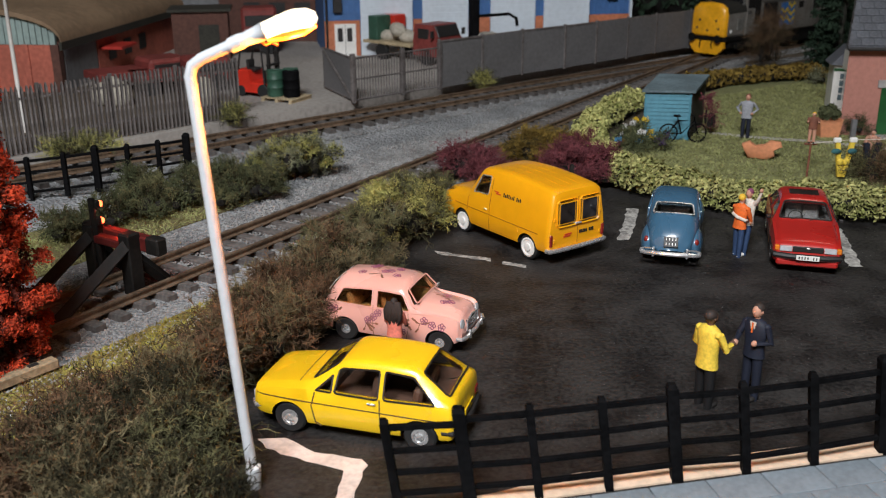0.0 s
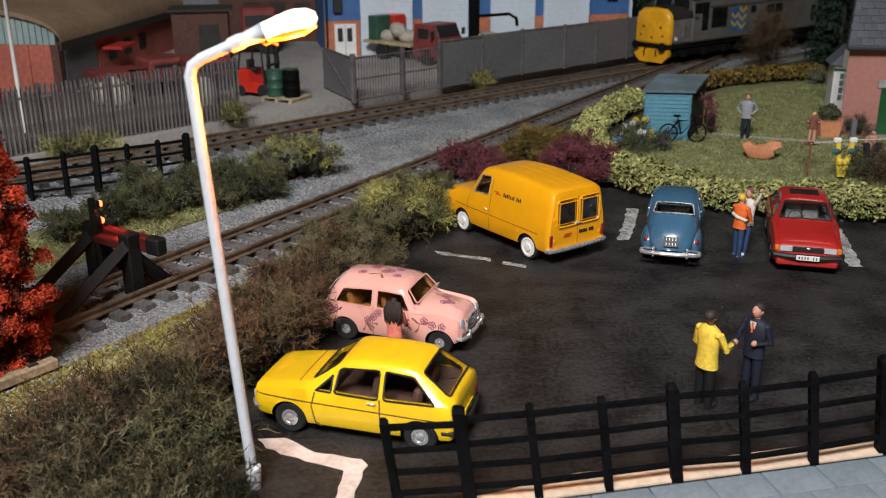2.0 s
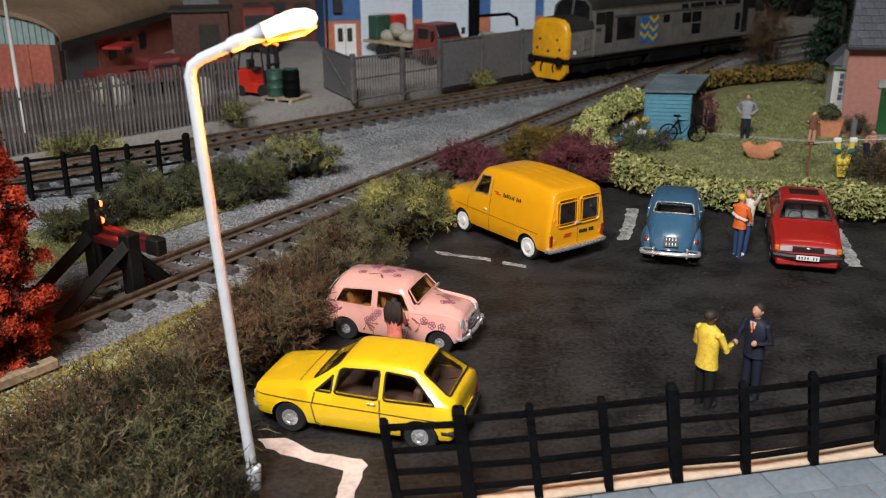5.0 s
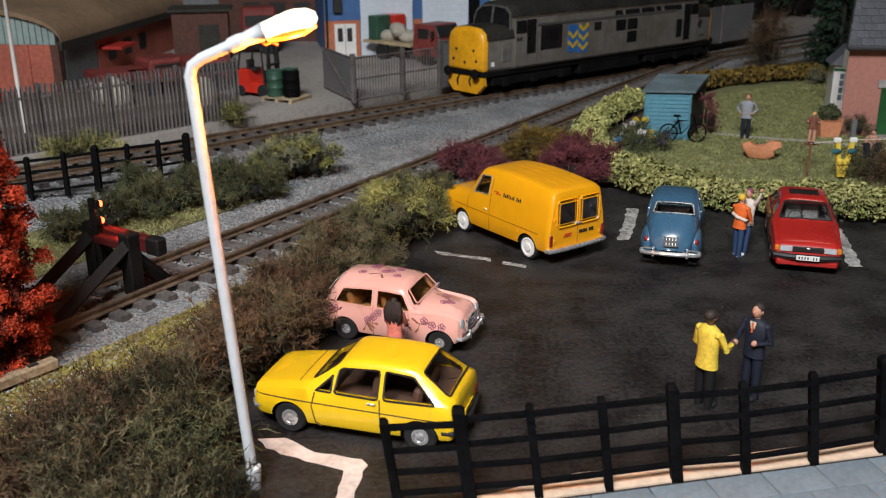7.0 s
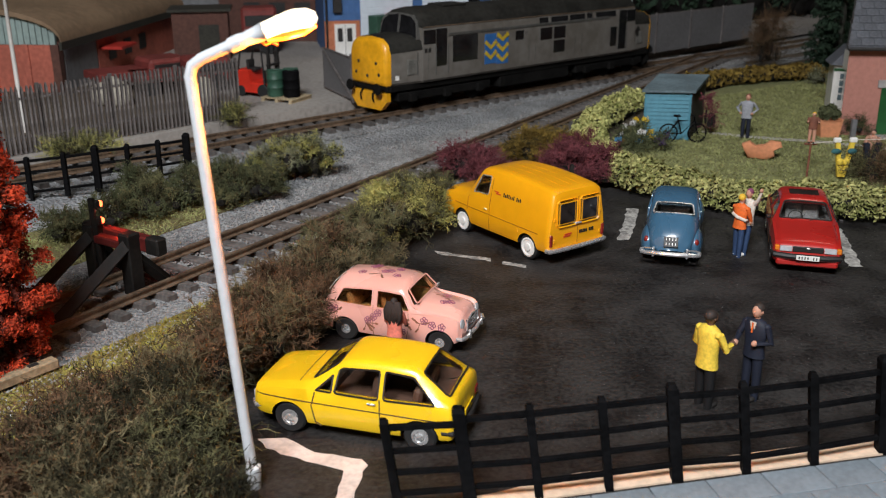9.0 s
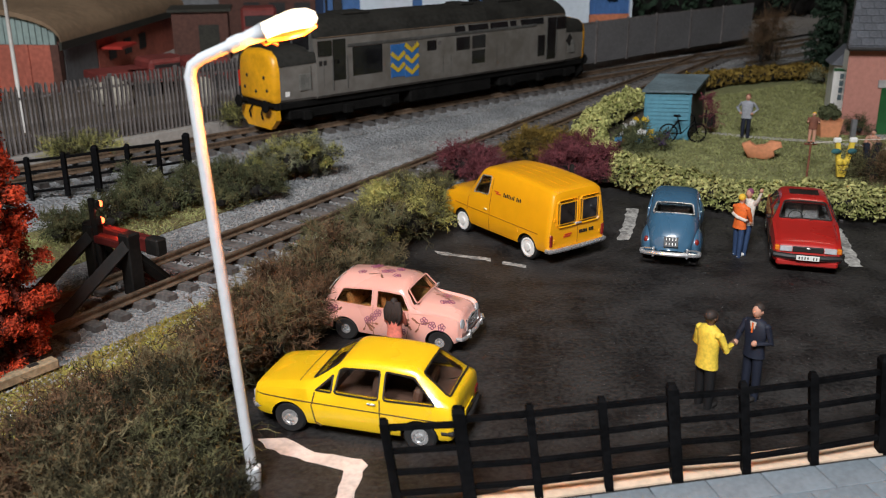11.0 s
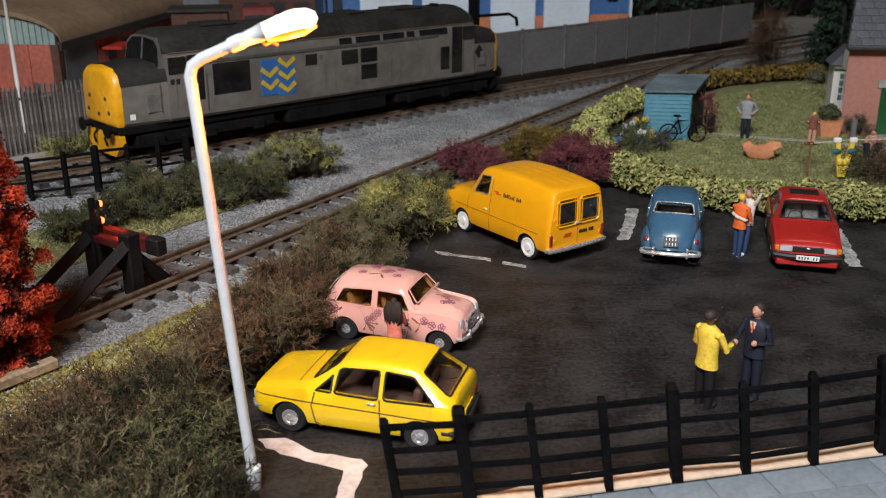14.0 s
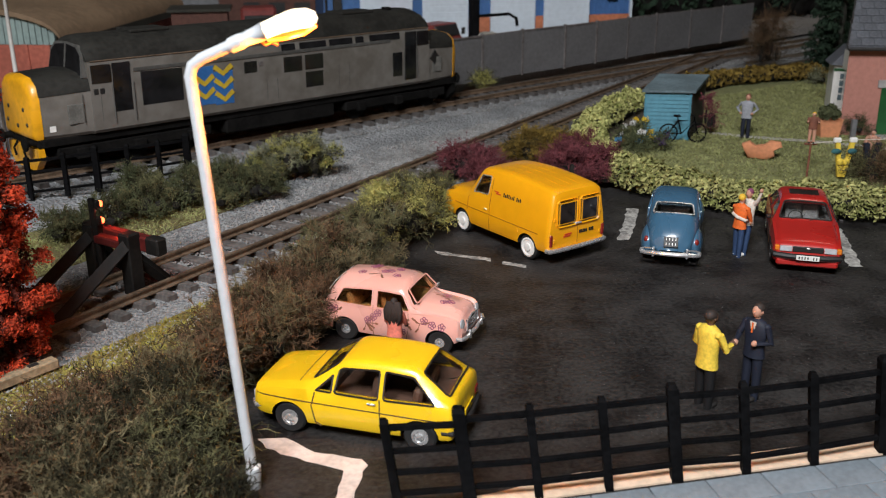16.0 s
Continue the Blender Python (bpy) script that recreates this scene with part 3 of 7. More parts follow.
def mini():
    t = thing("small_saloon_car", at(-0.875, 18.08, 0, 339.8), "pale pink small saloon model car with printed flowers", "car", "parked model cars")
    car_body("body", MINI, (1.098, -0.938), 0.25, 0.25, PINK, t, 0.68, 2.8, (-1.34, 0.56, 0.60, LINING_TAN, MINI_SIDES, MINI_CROSS))
    car_wheels((1.098, -0.938), 0.25, 0.665, 0.18, t, CHROME, 0.09, "small chrome hub cap")
    car_seats((-0.2, -0.9, 0.3), 0.36, 0.68, t, SEATS)
    for sd in (1, -1):
        for corners in MINI_SIDES:
            side_window(MINI, corners, sd, t, material=WARMCLEAR, frame_mat=PINK)
        part("headlamp", lathe(bmesh.new(), [(0.12, 0), (0.12, 0.03), (0.09, 0.05), (0.02, 0.065)], 18), LENS, t, "round headlamp", smooth=40, m=at(1.47, sd * 0.45, 0.60, 0, 0, 90))
        lump(-1.545, -1.49, sd * 0.52 - 0.05, sd * 0.52 + 0.05, 0.55, 0.74, "tail_lamp", TAIL, t, "red tail lamp")
        side_line(MINI, [(0.44, 0.86), (0.46, 0.5), (0.40, 0.24)], sd, 0.004, t, BROWNPRINT, "door_seam", 6)
        side_line(MINI, [(-0.31, 0.86), (-0.31, 0.24)], sd, 0.004, t, BROWNPRINT, "door_seam", 6)
        side_line(MINI, [(0.9, 0.80), (-1.3, 0.78)], sd, 0.010, t, PINK, "waist_moulding", 18)
        for fx, fz in ((0.95, 0.62), (1.15, 0.60), (-0.30, 0.62), (-0.42, 0.54), (-1.28, 0.68), (-1.16, 0.70), (0.32, 0.40), (0.78, 0.68), (-0.2, 0.72)):
            flower(MINI, fx, fz, sd, 0.075, t)
        for fx, fz, n in ((0.34, 0.6, 9), (-0.45, 0.48, 8), (-1.22, 0.62, 5), (0.7, 0.62, 4)):
            leaf_spray(MINI, fx, fz, sd, n, 0.22, t)
        lump(0.52, 0.57, sd * 0.69, sd * 0.80, 0.86, 0.93, "wing_mirror", CHROME, t, "", 0.012) if sd > 0 else None
    for fx, fy in ((-0.2, 0.05), (-0.3, -0.05), (-0.62, 0.3), (-0.55, 0.38), (-0.05, 0.33), (0.0, -0.25), (-0.75, -0.28), (1.0, -0.2), (1.12, -0.1), (0.95, 0.3)):
        flower(MINI, fx, fy * 0.6, 1, 0.085, t, "top")
    for fx, fy in ((-0.35, -0.15), (1.0, 0.15), (-0.5, 0.25)):
        leaf_spray(MINI, fx, fy, 1, 4, 0.2, t, "top")
    cross_window(MINI, *MINI_CROSS[0], t, "windscreen", PINK, material=WARMCLEAR)
    cross_window(MINI, *MINI_CROSS[1], t, "rear_window", CHROME, material=WARMCLEAR)
    part("grille", made_box(1.47, 1.555, -0.30, 0.30, 0.44, 0.64, 0.03), DARK, t, "black radiator grille")
    for k in range(7):
        part("grille_bar", tube(bmesh.new(), [(1.562, -0.28, 0.46 + k * 0.027), (1.562, 0.28, 0.46 + k * 0.027)], 0.007, 6), CHROME, t)
    part("grille_surround", tube(bmesh.new(), [(1.555, -0.34, 0.44), (1.555, -0.31, 0.64), (1.535, 0, 0.68), (1.555, 0.31, 0.64), (1.555, 0.34, 0.44)], 0.018, 6), CHROME, t, "chrome grille surround")
    bumper(1.60, 0.64, 0.38, 0.042, CHROME, t, 0.16)
    bumper(-1.57, 0.62, 0.40, 0.042, CHROME, t, 0.16, -1)
    for sx, sd in ((1.63, 0.36), (1.63, -0.36), (-1.60, 0.36), (-1.60, -0.36)):
        lump(sx - 0.03, sx + 0.03, sd - 0.03, sd + 0.03, 0.30, 0.50, "overrider", CHROME, t, "", 0.02)
    return t


mini()

TRANSIT = [(-2.14, 0.42, 0.90, 0.7, 0.92, 1.72, 0.76), (-2.09, 0.36, 0.94, 1.0, 0.93, 1.84, 0.77), (-1.9, 0.34, 0.95, 1.02, 0.94, 1.90, 0.77), (-0.5, 0.32, 0.95, 1.02, 0.94, 1.99, 0.77), (0.1, 0.32, 0.95, 1.02, 0.94, 1.98, 0.76), (0.62, 0.32, 0.95, 1.02, 0.94, 1.93, 0.74), (0.74, 0.32, 0.95, 1.02, 0.94, 1.85, 0.74),
           (1.14, 0.32, 0.94, 1.04, 0.92, 1.32, 0.80), (1.26, 0.34, 0.93, 1.03, 0.90, 1.25, 0.80), (2.12, 0.40, 0.88, 0.95, 0.84, 1.10, 0.74), (2.28, 0.46, 0.82, 0.85, 0.80, 1.0, 0.72), (2.34, 0.52, 0.74, 0.7, 0.74, 0.84, 0.70)]
TRANSIT = dense(TRANSIT, 2)
TRANSIT_SIDES = ([(0.92, 0.38), (0.28, 0.30), (0.26, 0.84), (0.64, 0.84)],)
TRANSIT_CROSS = ((1.10, 0.80, 0.72, 0.62),)


def van():
    t = thing("panel_van", at(2.07, 24.14, 0, 125.8), "orange-yellow panel van with white wheels and dark rear windows", "van", "parked model cars")
    car_body("body", TRANSIT, (1.345, -1.345), 0.32, 0.32, ORANGE, t, 0.93, 1.7, (0.1, 1.1, 0.80, LINING_BROWN, TRANSIT_SIDES, TRANSIT_CROSS))
    car_wheels((1.345, -1.345), 0.32, 0.915, 0.22, t, WHITE, 0.235, "white wheel rim")
    for sd in (1, -1):
        side_window(TRANSIT, TRANSIT_SIDES[0], sd, t, frame_mat=CHROME)
        side_line(TRANSIT, [(1.7, 0.80), (0.6, 0.80), (-1.75, 0.78)], sd, 0.010, t, SEAM_ORANGE, "feature_line", 14)
        side_line(TRANSIT, [(0.16, 1.75), (0.16, 0.36)], sd, 0.008, t, SEAM_ORANGE, "door_seam", 10)
        side_line(TRANSIT, [(1.08, 1.1), (1.1, 0.72)], sd, 0.008, t, SEAM_ORANGE, "door_seam", 6)
        lump(0.26, 0.38, sd * 0.955 - 0.015, sd * 0.955 + 0.02, 0.90, 0.93, "door_handle", CHROME, t, "", 0.008)
        lump(-1.02, -0.92, sd * 0.955 - 0.015, sd * 0.955 + 0.015, 0.62, 0.72, "fuel_cap", ORANGE, t, "", 0.012)
        # the double-arrow emblem and name, as plain shapes
        for dz, dx in ((0.025, 0.04), (-0.025, -0.04)):
            side_line(TRANSIT, [(0.02 + dx, 1.42 + dz), (-0.16 + dx, 1.42 + dz)], sd, 0.014, t, REDPRINT, "emblem", 2)
        side_line(TRANSIT, [(-0.01, 1.39), (-0.12, 1.45)], sd, 0.012, t, REDPRINT, "emblem", 2)
        for k in range(11):
            if k == 7:
                continue
            x = -0.34 - k * 0.064
            side_line(TRANSIT, [(x, 1.375), (x, 1.375 + (0.10 if k in (0, 2, 3, 6, 8, 10) else 0.07))], sd, 0.018, t, DARK, "plain_bar", 1)
        lump(-2.165, -2.10, sd * 0.86 - 0.05, sd * 0.86 + 0.05, 0.52, 0.82, "tail_lamp", TAIL, t, "red tail lamp")
        bm = bmesh.new()
        box(bm, -0.012, 0.045, -0.335, 0.335, -0.345, 0.345, 0.07)
        part("rear_window_frame", bm, ORANGE, t, m=at(-2.125, sd * 0.37, 1.32, 180))
        bm = bmesh.new()
        box(bm, -0.012, 0.06, -0.285, 0.285, -0.295, 0.295, 0.06)
        part("rear_window", bm, GLASSY, t, "dark rear window", m=at(-2.125, sd * 0.37, 1.32, 180))
        for zz in (1.15, 0.6):
            lump(-2.165, -2.13, sd * 0.76 - 0.03, sd * 0.76 + 0.03, zz, zz + 0.09, "hinge", ORANGE, t, "", 0.01)
        part("headlamp", lathe(bmesh.new(), [(0.13, 0), (0.12, 0.04), (0.02, 0.06)], 18), LENS, t, "round headlamp", smooth=40, m=at(2.30, sd * 0.6, 0.78, 0, 0, 90))
    part("rear_door_seam", made_box(-2.150, -2.10, -0.008, 0.008, 0.5, 1.7), SEAM_ORANGE, t)
    lump(-2.19, -2.14, -0.10, 0.10, 0.98, 1.03, "door_handle", CHROME, t, "", 0.012)
    for k in range(9):
        lump(-2.156, -2.14, -0.10 - k * 0.055, -0.065 - k * 0.055, 0.72, 0.80, "plain_bar", DARK, t, "", 0.0) if k != 5 else None
    lump(-2.156, -2.14, 0.2, 0.42, 0.75, 0.785, "emblem", REDPRINT, t, "", 0.0)
    lump(-2.156, -2.14, 0.24, 0.46, 0.70, 0.73, "emblem", REDPRINT, t, "", 0.0)
    for k in range(5):
        y = (k - 2) * 0.26
        part("roof_rib", ribbon(bmesh.new(), [(x, y, top_z(TRANSIT, x, y)) for x in (0.2, -0.1, -0.5, -0.9, -1.4, -1.85)], 0.03, (0, 0, 1)), ORANGE, t)
    bumper(-2.2, 0.93, 0.42, 0.06, CHROME, t, 0.14, -1)
    bumper(2.38, 0.88, 0.45, 0.06, CHROME, t, 0.14, 1)
    cross_window(TRANSIT, *TRANSIT_CROSS[0], t, "windscreen", DARK)
    part("cab_seat", made_box(0.2, 0.34, -0.75, 0.75, 0.8, 1.4, 0.05), LINING_BROWN, t, "brown cab seat")
    part("grille", made_box(2.30, 2.36, -0.42, 0.42, 0.68, 0.86, 0.02), DARK, t)
    return t


van()

BEETLE = [(-1.97, 0.36, 0.26, 0.44, 0.26, 0.50, 0.22), (-1.88, 0.32, 0.42, 0.55, 0.42, 0.72, 0.33), (-1.65, 0.30, 0.52, 0.74, 0.52, 0.98, 0.40), (-1.28, 0.28, 0.60, 0.88, 0.60, 1.23, 0.46), (-0.9, 0.28, 0.64, 0.92, 0.64, 1.39, 0.50), (-0.4, 0.28, 0.66, 0.93, 0.66, 1.48, 0.52), (0.1, 0.28, 0.66, 0.93, 0.66, 1.49, 0.52), (0.40, 0.28, 0.66, 0.93, 0.65, 1.40, 0.51),
          (0.72, 0.28, 0.65, 0.92, 0.63, 1.04, 0.52), (0.85, 0.28, 0.63, 0.90, 0.60, 1.0, 0.48), (1.25, 0.28, 0.54, 0.78, 0.50, 0.95, 0.38), (1.65, 0.30, 0.42, 0.6, 0.40, 0.82, 0.28), (1.92, 0.36, 0.26, 0.44, 0.26, 0.56, 0.2)]
BEETLE = [(q[0], q[1], q[2], q[3], q[4] + 0.02, q[5], q[6] + 0.045) for q in dense(BEETLE, 2)]
BEETLE_SIDES = ([(0.50, 0.14), (-0.28, 0.14), (-0.28, 0.80), (0.26, 0.80)], [(-0.38, 0.14), (-1.0, 0.16), (-0.78, 0.76), (-0.38, 0.80)])
BEETLE_CROSS = ((-1.32, -0.96, 0.50, 0.44), (0.69, 0.44, 0.54, 0.46))


def ellipsoid(bm, c, r, seg=16, rings=9, m=None, mi=0):
    vs = bmesh.ops.create_uvsphere(bm, u_segments=seg, v_segments=rings, radius=1.0)["verts"]
    bmesh.ops.scale(bm, vec=r, verts=vs)
    if m is not None:
        bmesh.ops.transform(bm, matrix=m, verts=vs)
    bmesh.ops.translate(bm, vec=c, verts=vs)
    for f in {f for v in vs for f in v.link_faces}:
        f.material_index = mi
    return bm


def beetle():
    t = thing("beetle_car", at(6.04, 23.74, 0, 74.8), "blue rounded saloon model car seen with chrome bumpers", "car", "parked model cars")
    car_body("body", BEETLE, (), 0.3, 0.3, BLUE, t, 0.7, 2.0, (-1.2, 0.66, 0.66, LINING_GREY, BEETLE_SIDES, BEETLE_CROSS))
    car_seats((-0.15, -0.95, 0.4), 0.34, 0.74, t, LINING_GREY)
    for ax in (1.2, -1.2):
        for sd in (-1, 1):
            bm = ellipsoid(bmesh.new(), (ax * 1.02, sd * 0.56, 0.44), (0.54, 0.20, 0.42), 24, 14)
            bmesh.ops.bisect_plane(bm, geom=bm.verts[:] + bm.edges[:] + bm.faces[:], plane_co=(0, 0, 0.26), plane_no=(0, 0, -1), clear_outer=True)
            part("wing", bm, BLUE, t, smooth=60)
    car_wheels((1.2, -1.2), 0.32, 0.70, 0.18, t, CHROME, 0.15, "chrome hub cap")
    for sd in (1, -1):
        part("running_board", made_box(-0.75, 0.75, sd * 0.68 - 0.09, sd * 0.68 + 0.09, 0.26, 0.31, 0.015), DARK, t)
        for corners in BEETLE_SIDES:
            side_window(BEETLE, corners, sd, t, frame_mat=BLUE)
        part("tail_lamp", ellipsoid(bmesh.new(), (-1.66, sd * 0.60, 0.60), (0.07, 0.06, 0.09), 12, 8), TAIL, t, "dark red tail lamp", smooth=True)
        lump(-2.10, -2.03, sd * 0.40 - 0.03, sd * 0.40 + 0.03, 0.30, 0.56, "overrider", CHROME, t, "", 0.02)
        part("upper_bumper_bar", tube(bmesh.new(), [(-1.98, sd * 0.68, 0.46), (-2.07, sd * 0.62, 0.52), (-2.10, sd * 0.42, 0.53)], 0.024, 6), CHROME, t, smooth=True)
    bumper(-2.06, 0.68, 0.40, 0.055, CHROME, t, 0.2, -1)
    bumper(2.02, 0.70, 0.40, 0.055, CHROME, t, 0.2, 1)
    cross_window(BEETLE, *BEETLE_CROSS[0], t, "rear_window", CHROME)
    cross_window(BEETLE, *BEETLE_CROSS[1], t, "windscreen", CHROME)
    plate(-1.93, 0, 0.66, 0.17, 0.13, -1, t, DARK, PLATE_W, -38, 2)
    for y in (-0.34, 0.34):
        part("lid_seam", ribbon(bmesh.new(), [(x, y * f, top_z(BEETLE, x, y * f) + 0.002) for x, f in ((-1.36, 0.7), (-1.6, 1.0), (-1.85, 0.75))], 0.005, (-0.6, 0, 0.8)), BLUE, t)
    part("engine_lid_vents", made_box(-0.02, 0.02, -0.22, 0.22, -0.006, 0.012), BLUE, t, m=at(-1.36, 0, 1.19, 0, 0, -40))
    return t


beetle()

ESCORT = [(-1.97, 0.38, 0.70, 0.55, 0.74, 0.70, 0.70), (-1.9, 0.32, 0.76, 0.82, 0.76, 0.90, 0.66), (-1.72, 0.28, 0.79, 0.88, 0.78, 0.96, 0.64), (-1.25, 0.25, 0.81, 0.88, 0.79, 1.27, 0.55), (-1.08, 0.24, 0.81, 0.88, 0.79, 1.32, 0.555), (-0.5, 0.22, 0.81, 0.87, 0.79, 1.345, 0.56), (-0.12, 0.22, 0.81, 0.87, 0.79, 1.325, 0.555), (0.0, 0.22, 0.81, 0.87, 0.79, 1.29, 0.555),
          (0.66, 0.22, 0.81, 0.87, 0.78, 0.95, 0.68), (0.8, 0.22, 0.81, 0.86, 0.775, 0.925, 0.70), (1.7, 0.26, 0.79, 0.74, 0.75, 0.81, 0.70), (1.93, 0.28, 0.77, 0.64, 0.73, 0.73, 0.69), (2.0, 0.34, 0.72, 0.5, 0.71, 0.62, 0.67)]
ESCORT = dense(ESCORT, 2)
ESCORT_SIDES = ([(0.48, 0.12), (-0.50, 0.10), (-0.50, 0.82), (0.04, 0.82)], [(-0.60, 0.10), (-1.38, 0.12), (-1.10, 0.76), (-0.58, 0.82)])
ESCORT_CROSS = ((0.62, 0.05, 0.63, 0.50), (-1.66, -1.30, 0.54, 0.48))


def escort():
    t = thing("red_hatchback_car", at(9.22, 23.30, 0, 254.6), "red three-door hatchback model car with black bumper and sunroof", "car", "parked model cars")
    car_body("body", ESCORT, (1.2, -1.2), 0.29, 0.29, RED, t, 0.80, 1.2, (-1.6, 0.6, 0.68, LINING_GREY, ESCORT_SIDES, ESCORT_CROSS))
    car_seats((-0.35, -1.1, 0.25), 0.42, 0.74, t, LINING_GREY)
    car_wheels((1.2, -1.2), 0.29, 0.785, 0.2, t, CHROME, 0.18, "silver wheel rim")
    for sd in (1, -1):
        for corners in ESCORT_SIDES:
            side_window(ESCORT, corners, sd, t, frame_mat=DARK)
        side_line(ESCORT, [(1.75, 0.55), (-1.75, 0.55)], sd, 0.025, t, DARK, "rubbing_strip", 24)
        side_line(ESCORT, [(0.56, 0.84), (0.6, 0.5), (0.5, 0.26)], sd, 0.009, t, SEAM, "door_seam", 6)
        lump(1.95, 2.03, sd * 0.50 - 0.14, sd * 0.50 + 0.14, 0.56, 0.69, "headlamp", LENS, t, "rectangular headlamp", 0.012)
        lump(1.90, 2.01, sd * 0.70 - 0.055, sd * 0.70 + 0.055, 0.56, 0.69, "indicator", AMBER, t, "amber indicator", 0.02)
        lump(0.40, 0.48, sd * 0.80, sd * 0.92, 0.88, 0.97, "wing_mirror", DARK, t, "", 0.02)
        lump(-1.98, -1.92, sd * 0.6 - 0.14, sd * 0.6 + 0.14, 0.6, 0.8, "tail_lamp", TAIL, t, "red tail lamp")
    lump(1.96, 2.02, -0.35, 0.35, 0.56, 0.69, "grille", DARK, t, "black slatted grille", 0.012)
    part("badge", ellipsoid(bmesh.new(), (2.02, 0, 0.66), (0.015, 0.055, 0.025), 14, 8), CHROME, t, "small oval badge", smooth=True)
    part("front_bumper", tube(bmesh.new(), [(1.75, -0.80, 0.46), (1.98, -0.74, 0.46), (2.06, -0.4, 0.46), (2.07, 0, 0.46), (2.06, 0.4, 0.46), (1.98, 0.74, 0.46), (1.75, 0.80, 0.46)], 0.07, 8), DARK, t, smooth=40)
    part("front_spoiler", made_box(1.85, 2.03, -0.70, 0.70, 0.20, 0.36, 0.04), RED, t)
    plate(2.135, 0.0, 0.46, 0.26, 0.06, 1, t, PLATE_W, DARK)
    part("sunroof", made_box(-0.72, -0.30, -0.36, 0.36, 1.345, 1.372, 0.01), GLASSY, t, "dark glass sunroof")
    cross_window(ESCORT, *ESCORT_CROSS[0], t, "windscreen", DARK)
    cross_window(ESCORT, *ESCORT_CROSS[1], t, "rear_window", DARK)
    for y in (0.1, -0.35):
        part("wiper", tube(bmesh.new(), [(0.70, y, 0.975), (0.55, y + 0.33, 1.06)], 0.009, 6), DARK, t)
    bumper(-2.0, 0.76, 0.44, 0.06, DARK, t, 0.2, -1)
    return t


escort()


# ---- fences, lamp, buffer stop ----
PALE = mat("pale_grey_steel", (0.175, 0.155, 0.15), 0.65, var=0.3, scale=0.8, fine=8, bump=0.1, rand=0.3, colour2=(0.085, 0.072, 0.066))
PANEL = mat("grey_fence_panel", (0.125, 0.12, 0.12), 0.75, var=0.15, scale=0.5, fine=6, bump=0.15, rand=0.15)
POLEGREY = mat("lamp_post_paint", (0.62, 0.64, 0.66), 0.32, var=0.06, scale=1, fine=8, bump=0.02, coat=0.3)
BULB = mat("lit_lamp", (1.0, 0.17, 0.015), 0.4, var=0.0, bump=0.0, emit=1.6)
LAMPGLOW = mat("lit_lamp_shell", (1.0, 0.84, 0.62), 0.4, var=0.0, bump=0.0, emit=1.5)
REDLED = mat("lit_red_lamp", (1.0, 0.10, 0.03), 0.3, var=0.0, bump=0.0, emit=7.0)
CREAM = mat("cream_kerb_stone", (0.74, 0.55, 0.40), 0.8, var=0.15, scale=0.8, fine=8, bump=0.1)
SLAB = mat("blue_grey_slab", (0.205, 0.238, 0.265), 0.75, var=0.15, scale=0.8, fine=10, bump=0.12, rand=0.12)
LINE = mat("white_line_paint", (0.66, 0.57, 0.52), 0.75, var=0.2, scale=1.5, fine=9, bump=0.15)
WORNLINE = mat("worn_line_paint", (0.50, 0.48, 0.44), 0.8, colour2=(0.16, 0.15, 0.14), scale=3, fine=9, bump=0.2)
BUFFER_WOOD = mat("tarred_timber", (0.008, 0.007, 0.006), 0.65, spec=0.3, var=0.5, scale=2, fine=10, bump=0.3)
# Dark timber whose red tint paints the buffer lamps' glow.
RED_LIT_BEAM = mat("red_lit_timber", (0.10, 0.012, 0.010), 0.5, var=0.3, scale=2, fine=9, bump=0.15)
TIMBER = mat("weathered_timber", (0.34, 0.25, 0.15), 0.85, var=0.4, scale=1.5, fine=10, bump=0.3)


def rail_fence(name, posts, label, rails, lean=(0.0, 0.0)):
    """Black post-and-rail fence; posts are (x, y, height, half width)."""
    t = thing(name, Matrix.Identity(4), label, "fence")
    lx, ly = lean
    for x, y, z, h, w in posts:
        w *= 0.84
        bm = bmesh.new()
        ringloft(bm, [[Vector((x + lx * f + sx * w * k, y + ly * f + sy * w * k, z + h * f)) for sx, sy in ((-1, -1), (1, -1), (1, 1), (-1, 1))] for f, k in ((0, 1), (0.96, 0.97), (1.0, 0.6))])
        part("post", bm, BLACK, t)
    for (x0, y0, z0, h0, w0), (x1, y1, z1, h1, w1) in zip(posts, posts[1:]):
        for f, r in rails:
            h = min(h0, h1) if min(h0, h1) > 1 else 1.3
            a = Vector((x0 + lx * f, y0 + ly * f, z0 + h * f + random.uniform(-0.01, 0.01)))
            b = Vector((x1 + lx * f, y1 + ly * f, z1 + h * f + random.uniform(-0.01, 0.01)))
            d = (b - a).normalized()
            n = Vector((-d.y, d.x, 0)) * 0.04
            u = Vector((0, 0, r))
            bm = ringloft(bmesh.new(), [[q + n + u, q + n - u, q - n - u, q - n + u] for q in (a, b)])
            part("rail", bm, BLACK, t)
    return t


RAILS4 = ((0.90, 0.038), (0.64, 0.033), (0.41, 0.033), (0.18, 0.033))
rail_fence("platform_fence", [(-0.66, 11.94, 0.0, 1.50, 0.075), (0.40, 12.06, 0.0, 1.62, 0.115), (1.43, 12.21, 0.0, 1.58, 0.075), (2.51, 12.42, 0.0, 1.58, 0.075), (3.59, 12.67, 0.0, 1.66, 0.105), (4.71, 12.84, 0.0, 1.60, 0.08), (5.86, 13.11, 0.0, 1.62, 0.08), (7.10, 13.45, 0.0, 1.72, 0.115), (8.35, 13.68, 0.0, 1.6, 0.08)],
           "black post-and-rail fence along the pavement edge", RAILS4, (-0.2, 0.0))
